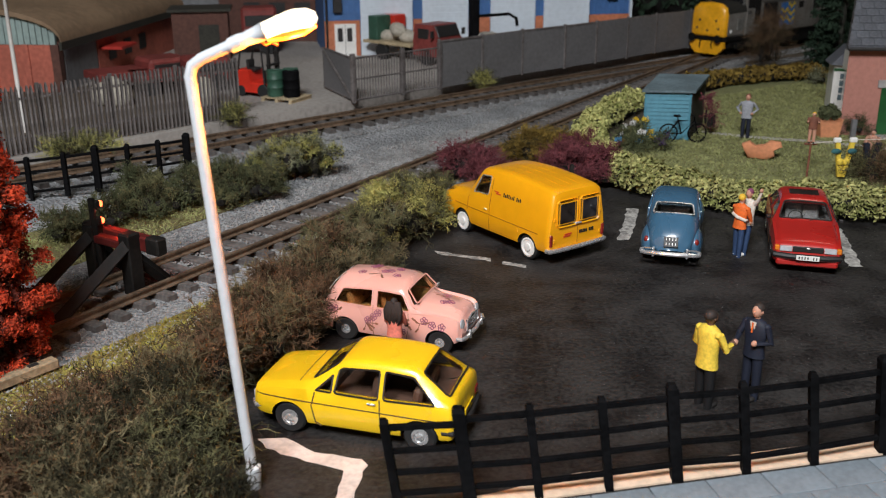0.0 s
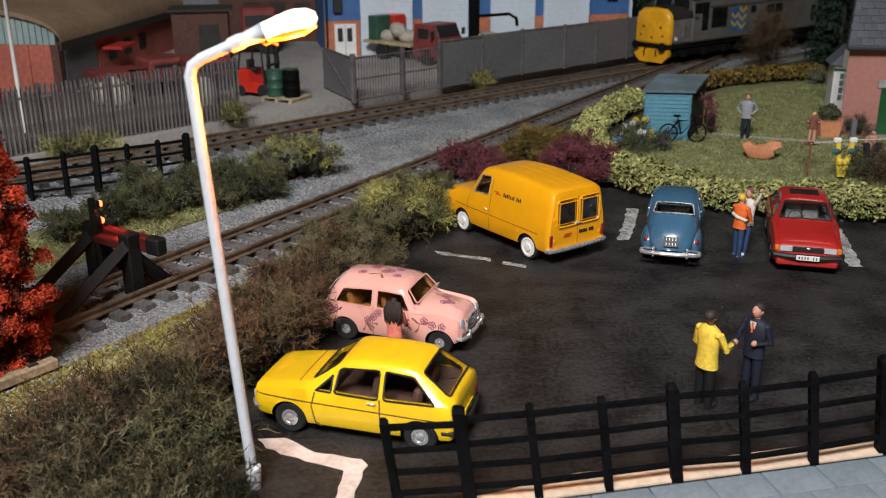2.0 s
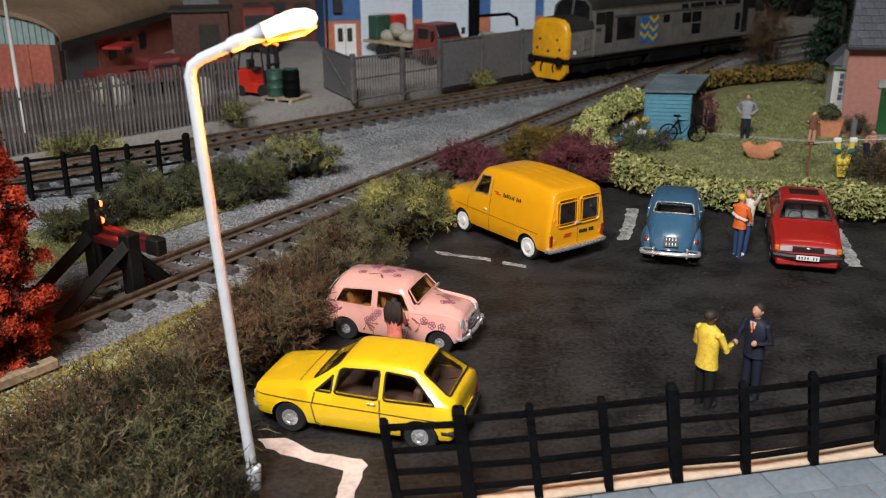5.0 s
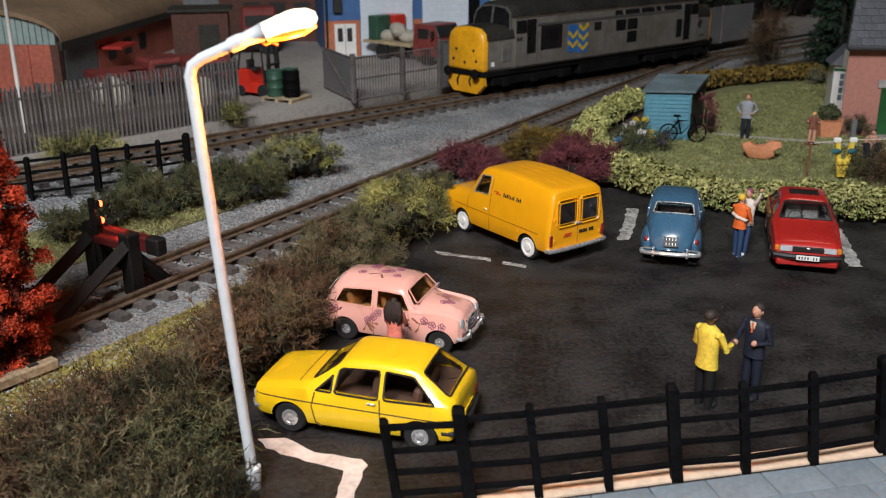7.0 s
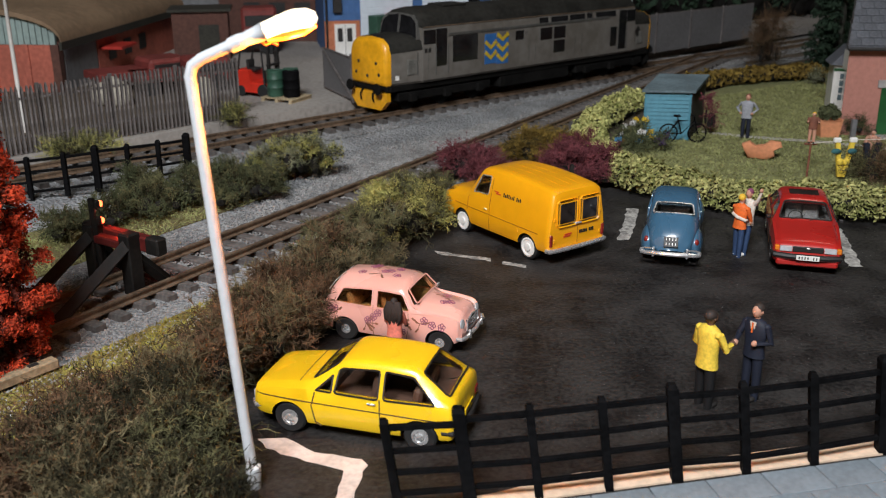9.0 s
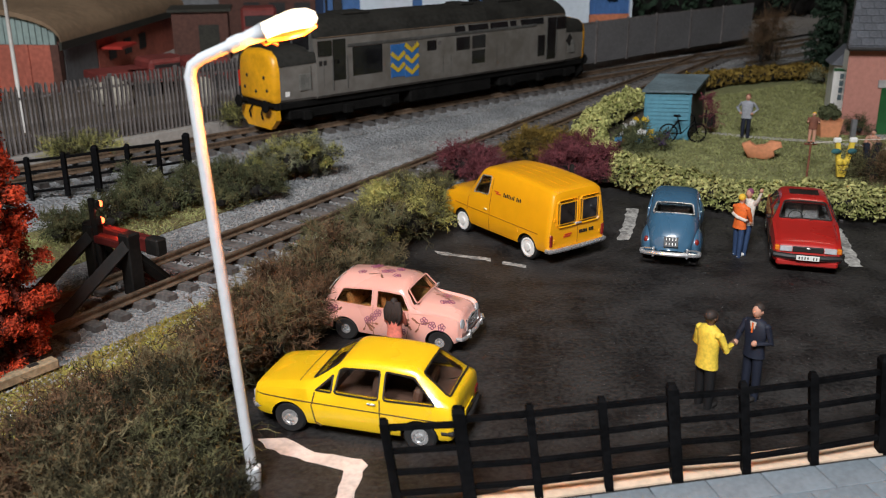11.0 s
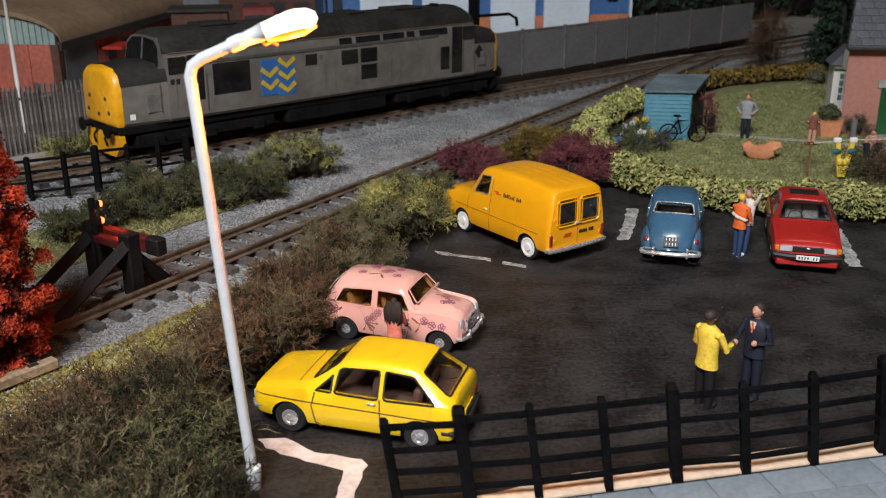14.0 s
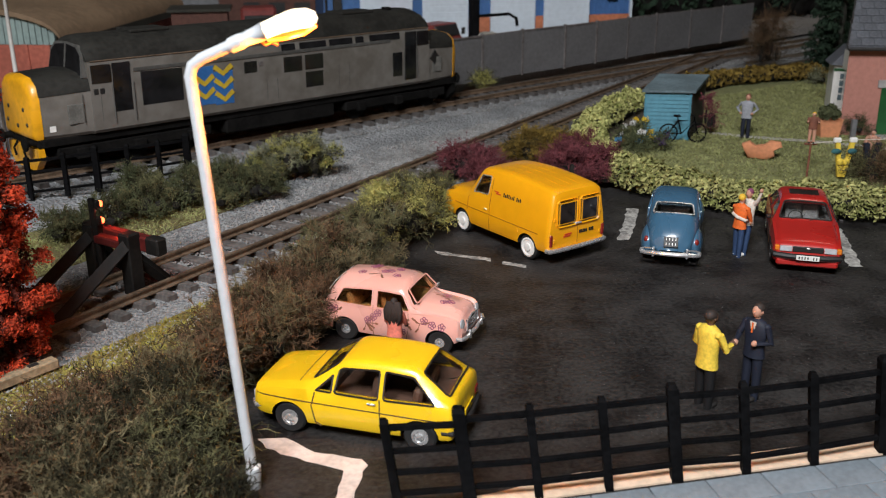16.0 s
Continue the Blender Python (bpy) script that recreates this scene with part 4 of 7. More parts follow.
rail_fence("lineside_fence", [(-13.4, 26.3, 0.25, 1.3, 0.08), (-12.1, 27.0, 0.25, 1.3, 0.08), (-11.2, 27.45, 0.25, 1.32, 0.08), (-10.42, 27.9, 0.25, 1.42, 0.11), (-9.6, 28.35, 0.25, 1.36, 0.08), (-8.8, 28.85, 0.25, 1.36, 0.08), (-8.05, 29.35, 0.25, 1.46, 0.12)],
           "black post-and-rail lineside fence near the track", RAILS4)


def yard_line(s, off=2.9):
    return along(FAR_AT, FAR_DIR, s, off)


def palisade():
    t = thing("palisade_fence", Matrix.Identity(4), "pale grey steel palisade fence along the yard", "fence")
    a, b = Vector((-15.6, 30.6)), Vector((-8.15, 38.1))
    d = (b - a).normalized()
    n = Vector((-d.y, d.x))
    count = int((b - a).length / 0.17)
    mesh = None
    for i in range(count + 1):
        q = a + d * (i * 0.17)
        if mesh is None:
            bm = bmesh.new()
            ringloft(bm, [[Vector((x, y, z)) for x, y in ((-w, -0.02), (0, 0.012), (w, -0.02), (w, 0.0), (0, 0.03), (-w, 0.0))] for z, w in ((0.03, 0.055), (2.2, 0.055), (2.33, 0.02))])
            ob = part("pale", bm, PALE, t)
            mesh = ob.data
        else:
            ob = new("pale", mesh)
            ob.parent = t
        ob.matrix_basis = at(q.x, q.y, 0.4 + random.uniform(-0.02, 0.02), math.degrees(math.atan2(d.y, d.x)), random.uniform(-1, 1), random.uniform(-0.8, 0.8))
    L = (b - a).length
    for z in (0.55, 1.85):
        part("rail", made_box(0, L, 0.03, 0.09, z, z + 0.08), PALE, t, m=at(a.x, a.y, 0.4, math.degrees(math.atan2(d.y, d.x))))
    for k in range(5):
        q = a + d * (L * k / 4)
        part("post", made_box(-0.06, 0.06, 0.09, 0.2, 0, 2.35), PALE, t, m=at(q.x, q.y, 0.4, math.degrees(math.atan2(d.y, d.x))))
    return t


palisade()


def panel_fence():
    t = thing("panel_fence", Matrix.Identity(4), "plain grey sheet panel fence with steel posts", "fence")
    pts = [Vector(q) for q in ((-0.13, 44.2), (1.9, 46.1), (3.97, 48.1), (6.32, 50.0), (8.2, 51.7), (10.2, 53.5), (12.14, 55.3), (14.6, 57.4), (17.1, 59.6), (19.65, 61.9))]
    for i, (a, b) in enumerate(zip(pts, pts[1:])):
        rz = math.degrees(math.atan2(b.y - a.y, b.x - a.x))
        L = (b - a).length
        pn = part("panel", made_box(0.05, L - 0.05, -0.03, 0.03, 0.06, 2.18), PANEL, t, m=at(a.x, a.y, 0.4, rz, random.uniform(-1, 1)))
        part("post", made_box(-0.06, 0.06, -0.07, 0.07, 0, 2.28, 0.01), PALE, t, m=at(a.x, a.y, 0.4, rz))
        part("top_rail", made_box(0.05, L - 0.05, -0.045, 0.045, 2.14, 2.22), PALE, t, m=at(a.x, a.y, 0.4, rz))
    return t


panel_fence()


def gate():
    t = thing("yard_gates", Matrix.Identity(4), "grey steel yard gates, one leaf swung open", "gate")
    for (ax, ay), (bx, by), diag in (((-3.82, 40.9), (-1.78, 42.75), 0), ((-1.78, 42.75), (-0.13, 44.2), 0), ((-3.82, 40.9), (-5.5, 44.4), 1)):
        rz = math.degrees(math.atan2(by - ay, bx - ax))
        L = math.hypot(bx - ax, by - ay)
        leaf = part("gate_leaf", tube(bmesh.new(), [(0.04, 0, 0.12), (L - 0.04, 0, 0.12), (L - 0.04, 0, 1.9), (0.04, 0, 1.9), (0.04, 0, 0.12)], 0.05, 6), PALE, t, m=at(ax, ay, 0.4, rz))
        if diag:
            part("brace", tube(bmesh.new(), [(0.05, 0.03, 0.15), (L - 0.05, 0.03, 1.88)], 0.06, 6), PALE, leaf)
            part("sheet", made_box(0.06, L - 0.06, -0.015, 0.015, 0.15, 1.88), PANEL, leaf)
        else:
            n = int(L / 0.15)
            for k in range(1, n):
                part("bar", tube(bmesh.new(), [(k * L / n, 0, 0.12), (k * L / n, 0, 1.9)], 0.022, 5), PALE, leaf)
            part("mid_rail", tube(bmesh.new(), [(0.05, 0, 1.0), (L - 0.05, 0, 1.0)], 0.035, 6), PALE, leaf)
    for x, y in ((-3.82, 40.9), (-1.78, 42.75), (-0.13, 44.2)):
        part("gate_post", made_box(-0.09, 0.09, -0.09, 0.09, 0, 2.1, 0.015), PALE, t, m=at(x, y, 0.4, 44))
    return t


gate()


def street_lamp():
    t = thing("street_lamp", Matrix.Identity(4), "pale grey street lamp, lit orange, beside the car park", "street lamp")
    y = 12.5
    pole = part("pole", tube(bmesh.new(), [(-2.90, y, 0.30), (-3.10, y, 3.3), (-3.275, y, 6.0), (-3.295, y, 6.26), (-3.25, y, 6.40), (-3.12, y, 6.49), (-2.72, y, 6.66)], [0.082, 0.080, 0.078, 0.078, 0.078, 0.077, 0.075], 18), POLEGREY, t, smooth=40)
    part("socket", tube(bmesh.new(), [(-2.875, y, 0.0), (-2.885, y, 0.27), (-2.89, y, 0.36), (-2.90, y, 0.37)], [0.09, 0.12, 0.125, 0.085], 18), POLEGREY, t, smooth=30)
    part("collar", tube(bmesh.new(), [(-2.74, y, 6.65), (-2.60, y, 6.71), (-2.54, y, 6.73)], [0.10, 0.105, 0.09], 16), POLEGREY, t, smooth=30)
    part("neck", tube(bmesh.new(), [(-2.58, y, 6.72), (-2.40, y, 6.79), (-2.28, y, 6.84)], [0.085, 0.105, 0.12], 18), POLEGREY, t, smooth=True)
    h = part("head", tube(bmesh.new(), [(-2.28, y, 6.84), (-2.08, y, 6.915), (-1.90, y, 6.97), (-1.74, y, 6.99), (-1.64, y, 6.985), (-1.60, y, 6.975)], [0.11, 0.125, 0.14, 0.135, 0.10, 0.03], 18), LAMPGLOW, t, "glowing lantern shell", smooth=True)
    part("bulb", tube(bmesh.new(), [(-2.25, y, 6.74), (-2.05, y, 6.79), (-1.80, y, 6.86), (-1.62, y, 6.93)], [0.04, 0.075, 0.085, 0.05], 14), BULB, h, "bright orange bulb", smooth=True)
    part("wire", tube(bmesh.new(), [(-2.34, y, 6.72), (-2.28, y, 6.66), (-2.2, y, 6.70), (-2.12, y, 6.66)], 0.02, 6), BULB, h)
    return t


street_lamp()
spot = bpy.data.lights.new("street_lamp_light", "POINT")
spot.energy, spot.color, spot.shadow_soft_size = 0.10, (1.0, 0.27, 0.04), 0.10 * S
new("street_lamp_light", spot).location = P(-1.85, 12.5, 6.50)


def buffer_stop():
    x0, y0 = along(NEAR_AT, NEAR_DIR, -11.75, 0.32)
    t = thing("buffer_stop", at(x0, y0, -0.07, math.degrees(NEAR_DIR)), "black timber buffer stop with red-tinted beam and two lit red lamps", "buffer stop")
    for sd in (0.62, -0.62):
        part("upright", made_box(-0.18, 0.18, sd - 0.17, sd + 0.17, 0, 1.56, 0.03), BUFFER_WOOD, t)
        part("rear_strut", tube(bmesh.new(), [(-0.1, sd, 1.28), (-2.15, sd, 0.12)], 0.17, 4), BUFFER_WOOD, t)
        part("front_strut", tube(bmesh.new(), [(0.1, sd, 0.98), (0.95, sd, 0.1)], 0.15, 4), BUFFER_WOOD, t)
    part("beam", made_box(0.14, 0.40, -1.10, 1.10, 1.10, 1.46, 0.04), RED_LIT_BEAM, t, "dark buffer beam coloured red for lamp glow")
    for sd in (1.08, -1.08):
        part("beam_end", made_box(0.12, 0.42, sd - 0.30, sd + 0.12, 1.08, 1.48, 0.04), BUFFER_WOOD, t)
    part("tie", made_box(-0.13, 0.13, -0.5, 0.5, 1.15, 1.35, 0.03), RED_LIT_BEAM, t)
    part("lamp_post", tube(bmesh.new(), [(-0.05, 0.40, 0.2), (-0.05, 0.50, 2.2)], 0.07, 6), BUFFER_WOOD, t)
    for z in (2.04, 1.64):
        lp = part("lamp_body", made_box(-0.02, 0.12, 0.38, 0.56, z - 0.1, z + 0.1, 0.03), BUFFER_WOOD, t)
        part("lamp_lens", ellipsoid(bmesh.new(), (0.14, 0.45, z), (0.07, 0.08, 0.08), 12, 8), REDLED, lp, "glowing red lens", smooth=True)
    return t


buffer_stop()
red = bpy.data.lights.new("buffer_lamp_light", "POINT")
red.energy, red.color, red.shadow_soft_size = 0.0025, (1.0, 0.05, 0.02), 0.06 * S
bx, by = along(NEAR_AT, NEAR_DIR, -11.3, 0.65)
new("buffer_lamp_light", red).location = P(bx, by, 1.80)


# ---- car park markings, kerb and slabs ----
def painted(name, pts, material, label, z=0.006):
    bm = sheet(pts, z, 0.004)
    return tagged(finish(name, bm, material), label, "road marking", kind="structure")


def wavy(pts, amp=0.03, step=0.16):
    """The outline with hand-painted unevenness."""
    out = []
    for (x0, y0), (x1, y1) in zip(pts, pts[1:] + pts[:1]):
        n = max(1, int(math.hypot(x1 - x0, y1 - y0) / step))
        for k in range(n):
            f = k / n
            out.append((x0 + (x1 - x0) * f + random.uniform(-amp, amp), y0 + (y1 - y0) * f + random.uniform(-amp, amp)))
    return out


painted("parking_line", wavy([(-3.08, 13.90), (-2.62, 13.93), (-2.1, 13.50), (-1.30, 13.28), (-1.22, 13.10), (-1.36, 12.2), (-1.62, 12.15), (-1.56, 12.95), (-2.2, 13.22), (-2.9, 13.62)], 0.025), LINE, "thick hand-painted white parking bay line")
painted("parking_line", wavy([(-0.22, 23.15), (1.22, 22.55), (1.20, 22.35), (-0.16, 22.92)], 0.035), WORNLINE, "worn white parking bay line")
painted("parking_line", wavy([(1.48, 22.36), (2.08, 22.05), (2.02, 21.87), (1.46, 22.16)], 0.03), WORNLINE, "worn white parking bay line")
painted("parking_line", wavy([(4.62, 23.95), (4.98, 23.95), (5.72, 26.7), (5.40, 26.75)], 0.04), WORNLINE, "worn white parking bay line")
painted("parking_line", wavy([(9.95, 21.9), (10.28, 21.9), (10.9, 24.8), (10.6, 24.9)], 0.04), WORNLINE, "worn white parking bay line")
setting("kerb_stone", sheet([(-1.5, 11.6), (0.82, 12.32), (2.05, 12.82), (3.63, 13.10), (7.0, 13.85), (14.0, 15.4), (14.0, 14.7), (7.1, 13.36), (3.55, 12.60), (1.45, 12.14), (-1.5, 11.3)], 0.03, 0.08), CREAM, "cream stone kerb strip behind the fence", category="kerb")


def slabs():
    base = setting("pavement_slabs", sheet([(-1.6, 11.25), (14.0, 14.6), (15.0, 8.0), (-1.0, 6.0)], 0.0 + 0.012, 0.06), SLAB, "blue-grey paving slabs", category="pavement")
    mesh = None
    a = radians(12.2)
    for i in range(16):
        for j in range(6):
            u, v = i * 0.93 - 0.3 + (j % 2) * 0.46, -0.05 - (j + 0.5) * 0.62
            x = 0.2 + math.cos(a) * u - math.sin(a) * v
            y = 11.83 + math.sin(a) * u + math.cos(a) * v
            if x > 14 or x < -0.8:
                continue
            if mesh is None:
                ob = part("slab", made_box(-0.455, 0.455, -0.30, 0.30, 0.0, 0.035, 0.008), SLAB, base)
                mesh = ob.data
            else:
                ob = new("slab", mesh)
                ob.parent = base
            ob.matrix_basis = at(x, y, 0.012, 12.2 + random.uniform(-0.3, 0.3))


slabs()


def loose_timber():
    t = thing("loose_timber", at(-7.8, 15.95, 0.08, 52), "loose weathered wooden beam lying on the gravel", "timber")
    part("beam", made_box(-0.65, 0.65, -0.12, 0.12, 0, 0.2, 0.025), TIMBER, t)
    part("notch", made_box(0.1, 0.3, -0.05, 0.06, 0.195, 0.215, 0.004), DARK, t)


loose_timber()


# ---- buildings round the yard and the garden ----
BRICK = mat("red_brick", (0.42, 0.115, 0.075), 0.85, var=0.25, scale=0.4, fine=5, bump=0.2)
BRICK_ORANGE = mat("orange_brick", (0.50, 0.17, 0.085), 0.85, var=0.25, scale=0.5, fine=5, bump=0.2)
BRICK_DARK = mat("dark_brick", (0.10, 0.042, 0.03), 0.85, var=0.3, scale=0.4, fine=5, bump=0.2)
PINKBRICK = mat("pink_brick", (0.42, 0.185, 0.145), 0.85, var=0.12, scale=0.4, fine=6, bump=0.15)
CLAD_BLUE = mat("blue_cladding", (0.055, 0.14, 0.33), 0.55, var=0.15, scale=0.5, fine=4, bump=0.05)
CLAD_GREEN = mat("grey_green_cladding", (0.26, 0.33, 0.31), 0.6, var=0.15, scale=0.5, fine=4, bump=0.05)
SHUTTER = mat("white_shutter", (0.62, 0.68, 0.74), 0.6, var=0.08, scale=0.4, fine=4, bump=0.05)
GREYSHEET = mat("grey_sheet", (0.16, 0.16, 0.165), 0.7, var=0.2, scale=0.5, fine=4)
ROOFTAN = mat("tan_roof_sheet", (0.22, 0.145, 0.085), 0.75, var=0.2, scale=0.3, fine=3, bump=0.1)
SLATE = mat("slate", (0.105, 0.11, 0.125), 0.7, var=0.25, scale=1, fine=9, bump=0.15, rand=0.3)
GREENDOOR = mat("green_paint", (0.012, 0.085, 0.022), 0.5, var=0.2, scale=1, fine=6)
SHEDTEAL = mat("teal_paint", (0.07, 0.235, 0.31), 0.6, var=0.15, scale=0.8, fine=6, bump=0.08)
FELT = mat("roofing_felt", (0.13, 0.18, 0.20), 0.9, var=0.3, scale=0.8, fine=9, bump=0.2)
DARKWOOD = mat("dark_wood", (0.03, 0.028, 0.02), 0.8, var=0.4, scale=1, fine=8)
STONEGREY = mat("grey_stone", (0.36, 0.34, 0.33), 0.85, var=0.2, scale=1.5, fine=8)


def warehouse():
    t = thing("warehouse", at(-6.6, 54.65, 0.4, 11.3), "blue clad warehouse with white shutter doors and brick base", "warehouse")
    L, H = 18.1, 6.0
    part("wall", made_box(0, L, 0.1, 12, 0, H), CLAD_BLUE, t)
    part("roof", made_box(-0.3, L + 0.3, -0.2, 12.3, H, H + 0.25), GREYSHEET, t)
    doors = ((2.0, 5.05), (5.55, 8.30), (9.55, 12.3), (12.75, 15.6))
    edges = [0.0] + [v for d in doors for v in d] + [L]
    for a, b in zip(edges[::2], edges[1::2]):
        part("brick_base", made_box(a, b, 0.0, 0.12, 0, 1.95), BRICK_ORANGE, t, "orange brick base wall")
        n = int((b - a) / 0.3)
        for k in range(n):
            part("cladding_rib", made_box(a + k * (b - a) / n, a + k * (b - a) / n + 0.1, 0.04, 0.12, 1.97, H - 0.02), CLAD_BLUE, t)
    for a, b in doors:
        d = part("shutter_door", made_box(a + 0.04, b - 0.04, 0.0, 0.14, 0, 4.6), SHUTTER, t, "white roller shutter door")
        for k in range(14):
            part("shutter_slat", made_box(a + 0.06, b - 0.06, -0.02, 0.01, k * 0.33 + 0.02, k * 0.33 + 0.31, 0.01), SHUTTER, d)
    door = part("double_door", made_box(0.55, 1.75, -0.04, 0.02, 0.0, 1.78), WHITE, t, "white double door")
    for x in (0.72, 1.25):
        part("door_pane", made_box(x, x + 0.28, -0.055, -0.03, 0.8, 1.55), DARK, door)
    part("door_split", made_box(1.14, 1.16, -0.05, -0.03, 0.02, 1.75), DARK, door)
    part("drainpipe", tube(bmesh.new(), [(0.12, -0.1, 0), (0.12, -0.1, H)], 0.06, 8), DARK, t)
    part("wall_unit", made_box(0.5, 1.0, -0.2, 0.05, 2.4, 3.4, 0.03), DARK, t)
    part("corner_post", made_box(L - 0.02, L + 0.12, -0.05, 0.2, 0, H), SHUTTER, t)
    part("side_lamp", made_box(16.6, 17.2, -0.25, 0.06, 2.8, 3.0, 0.03), DARK, t)
    return t


warehouse()


def arched_workshop():
    t = thing("arched_workshop", at(-17.4, 43.7, 0.4, -5), "brick workshop with arched tan roof and grey-green gable", "workshop")
    # x runs to the left along the gable as negative, y back along the side
    W, D, hw = 10.0, 16.0, 2.15
    part("gable_wall", made_box(-W, 0, 0, 0.2, 0, hw), BRICK, t, "red brick gable wall")
    # The side wall and corner pier are darker brick than the gable.
    part("side_wall", made_box(-0.2, 0, 0.2, D, 0, hw + 0.1), BRICK_DARK, t, "darker brick side wall")
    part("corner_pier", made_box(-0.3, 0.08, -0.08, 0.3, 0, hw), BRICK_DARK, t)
    part("pier", made_box(-1.6, -1.35, -0.08, 0.02, 0, hw), BRICK, t)
    part("grey_shutter", made_box(-0.02, 0.06, 0.5, 3.9, 0, 2.0), GREYSHEET, t, "grey shutter")
    part("office_front", made_box(0.0, 0.06, 4.0, D, 0, 2.0), BRICK, t, "brick office front")
    for y in (5.2, 7.2, 9.2):
        part("office_window", made_box(0.04, 0.1, y, y + 0.9, 0.7, 1.5), DARK, t)
    part("office_canopy", made_box(0.0, 1.2, 4.2, 6.2, 1.35, 1.5, 0.02), REDROOF, t, "red canopy")

    def arch(y, r, inset=0.0):
        n = 18
        top = [(-W / 2 + (W / 2 + 0.35 - inset) * math.cos(math.pi * k / n), hw + 0.02 + (1.55 + r) * math.sin(math.pi * k / n) ** 0.8) for k in range(n + 1)]
        return top

    bm = bmesh.new()
    rings = []
    for y in (-0.25, D):
        a, b = arch(y, 0.12), arch(y, 0.0)
        rings.append([Vector((x, y, z + 0.06)) for x, z in a] + [Vector((x, y, z - 0.06)) for x, z in b[::-1]])
    part("arched_roof", ringloft(bm, rings), ROOFTAN, t, "tan arched sheet roof", smooth=40)
    part("eaves_board", made_box(0.24, 0.36, -0.28, D, hw - 0.22, hw + 0.14), DARKWOOD, t)
    n = 34
    for k in range(n):
        x0, x1 = -W + k * W / n, -W + (k + 0.85) * W / n
        xm = (x0 + x1) / 2
        c = max(-1, min(1, (xm + W / 2) / (W / 2 + 0.35)))
        z = hw + 1.55 * (max(0.0, 1 - c * c) ** 0.4)
        part("gable_board", made_box(x0, x1, -0.04, 0.1, hw, max(z, hw + 0.05)), CLAD_GREEN, t)
    part("gable_backing", made_box(-W + 0.2, -0.2, 0.1, 0.16, hw, hw + 0.5), DARKWOOD, t)
    return t


REDROOF = mat("red_sheet", (0.42, 0.03, 0.02), 0.5, var=0.2, scale=1, fine=5)
arched_workshop()


def flag_pole():
    t = thing("yard_pole", at(-15.75, 35.4, 0.4), "thin pale lamp pole standing by the palisade fence", "pole")
    part("shaft", tube(bmesh.new(), [(0, 0, 0), (0.0, 0, 7.0)], [0.09, 0.06], 10), POLEPALE, t, smooth=True)
    part("foot", tube(bmesh.new(), [(0, 0, 0), (0, 0, 0.25)], [0.14, 0.12], 10), POLEPALE, t, smooth=40)


POLEPALE = mat("pale_pole", (0.55, 0.52, 0.48), 0.5, var=0.1, scale=1, fine=8)
flag_pole()


def back_building():
    t = thing("brick_depot", at(-13.4, 61.5, 0.4, -4), "dim brown brick depot building behind the yard", "building")
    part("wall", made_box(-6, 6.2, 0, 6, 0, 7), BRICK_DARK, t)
    part("roof", made_box(-6.2, 6.4, -0.2, 6.2, 7, 7.3), GREYSHEET, t)
    part("big_door", made_box(-3.0, -0.6, -0.06, 0.04, 0, 3.6), GREYSHEET, t)
    for x in (1.0, 2.6, 4.2):
        part("window", made_box(x, x + 1.0, -0.06, 0.05, 1.2, 2.4), DARK, t)
    part("pipe", tube(bmesh.new(), [(5.6, -0.12, 0), (5.6, -0.12, 6.9)], 0.07, 8), DARK, t)
    return t


back_building()


def lean_to():
    t = thing("lean_to_shed", at(-13.6, 53.5, 0.4, 10), "brown brick lean-to store with dark opening", "shed")
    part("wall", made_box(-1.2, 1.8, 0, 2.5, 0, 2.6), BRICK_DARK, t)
    part("roof", made_box(-1.4, 2.0, -0.2, 2.6, 2.6, 2.75), DARKWOOD, t)
    part("opening", made_box(0.2, 1.3, -0.05, 0.06, 0.0, 1.9), DARKWOOD, t)
    return t


lean_to()


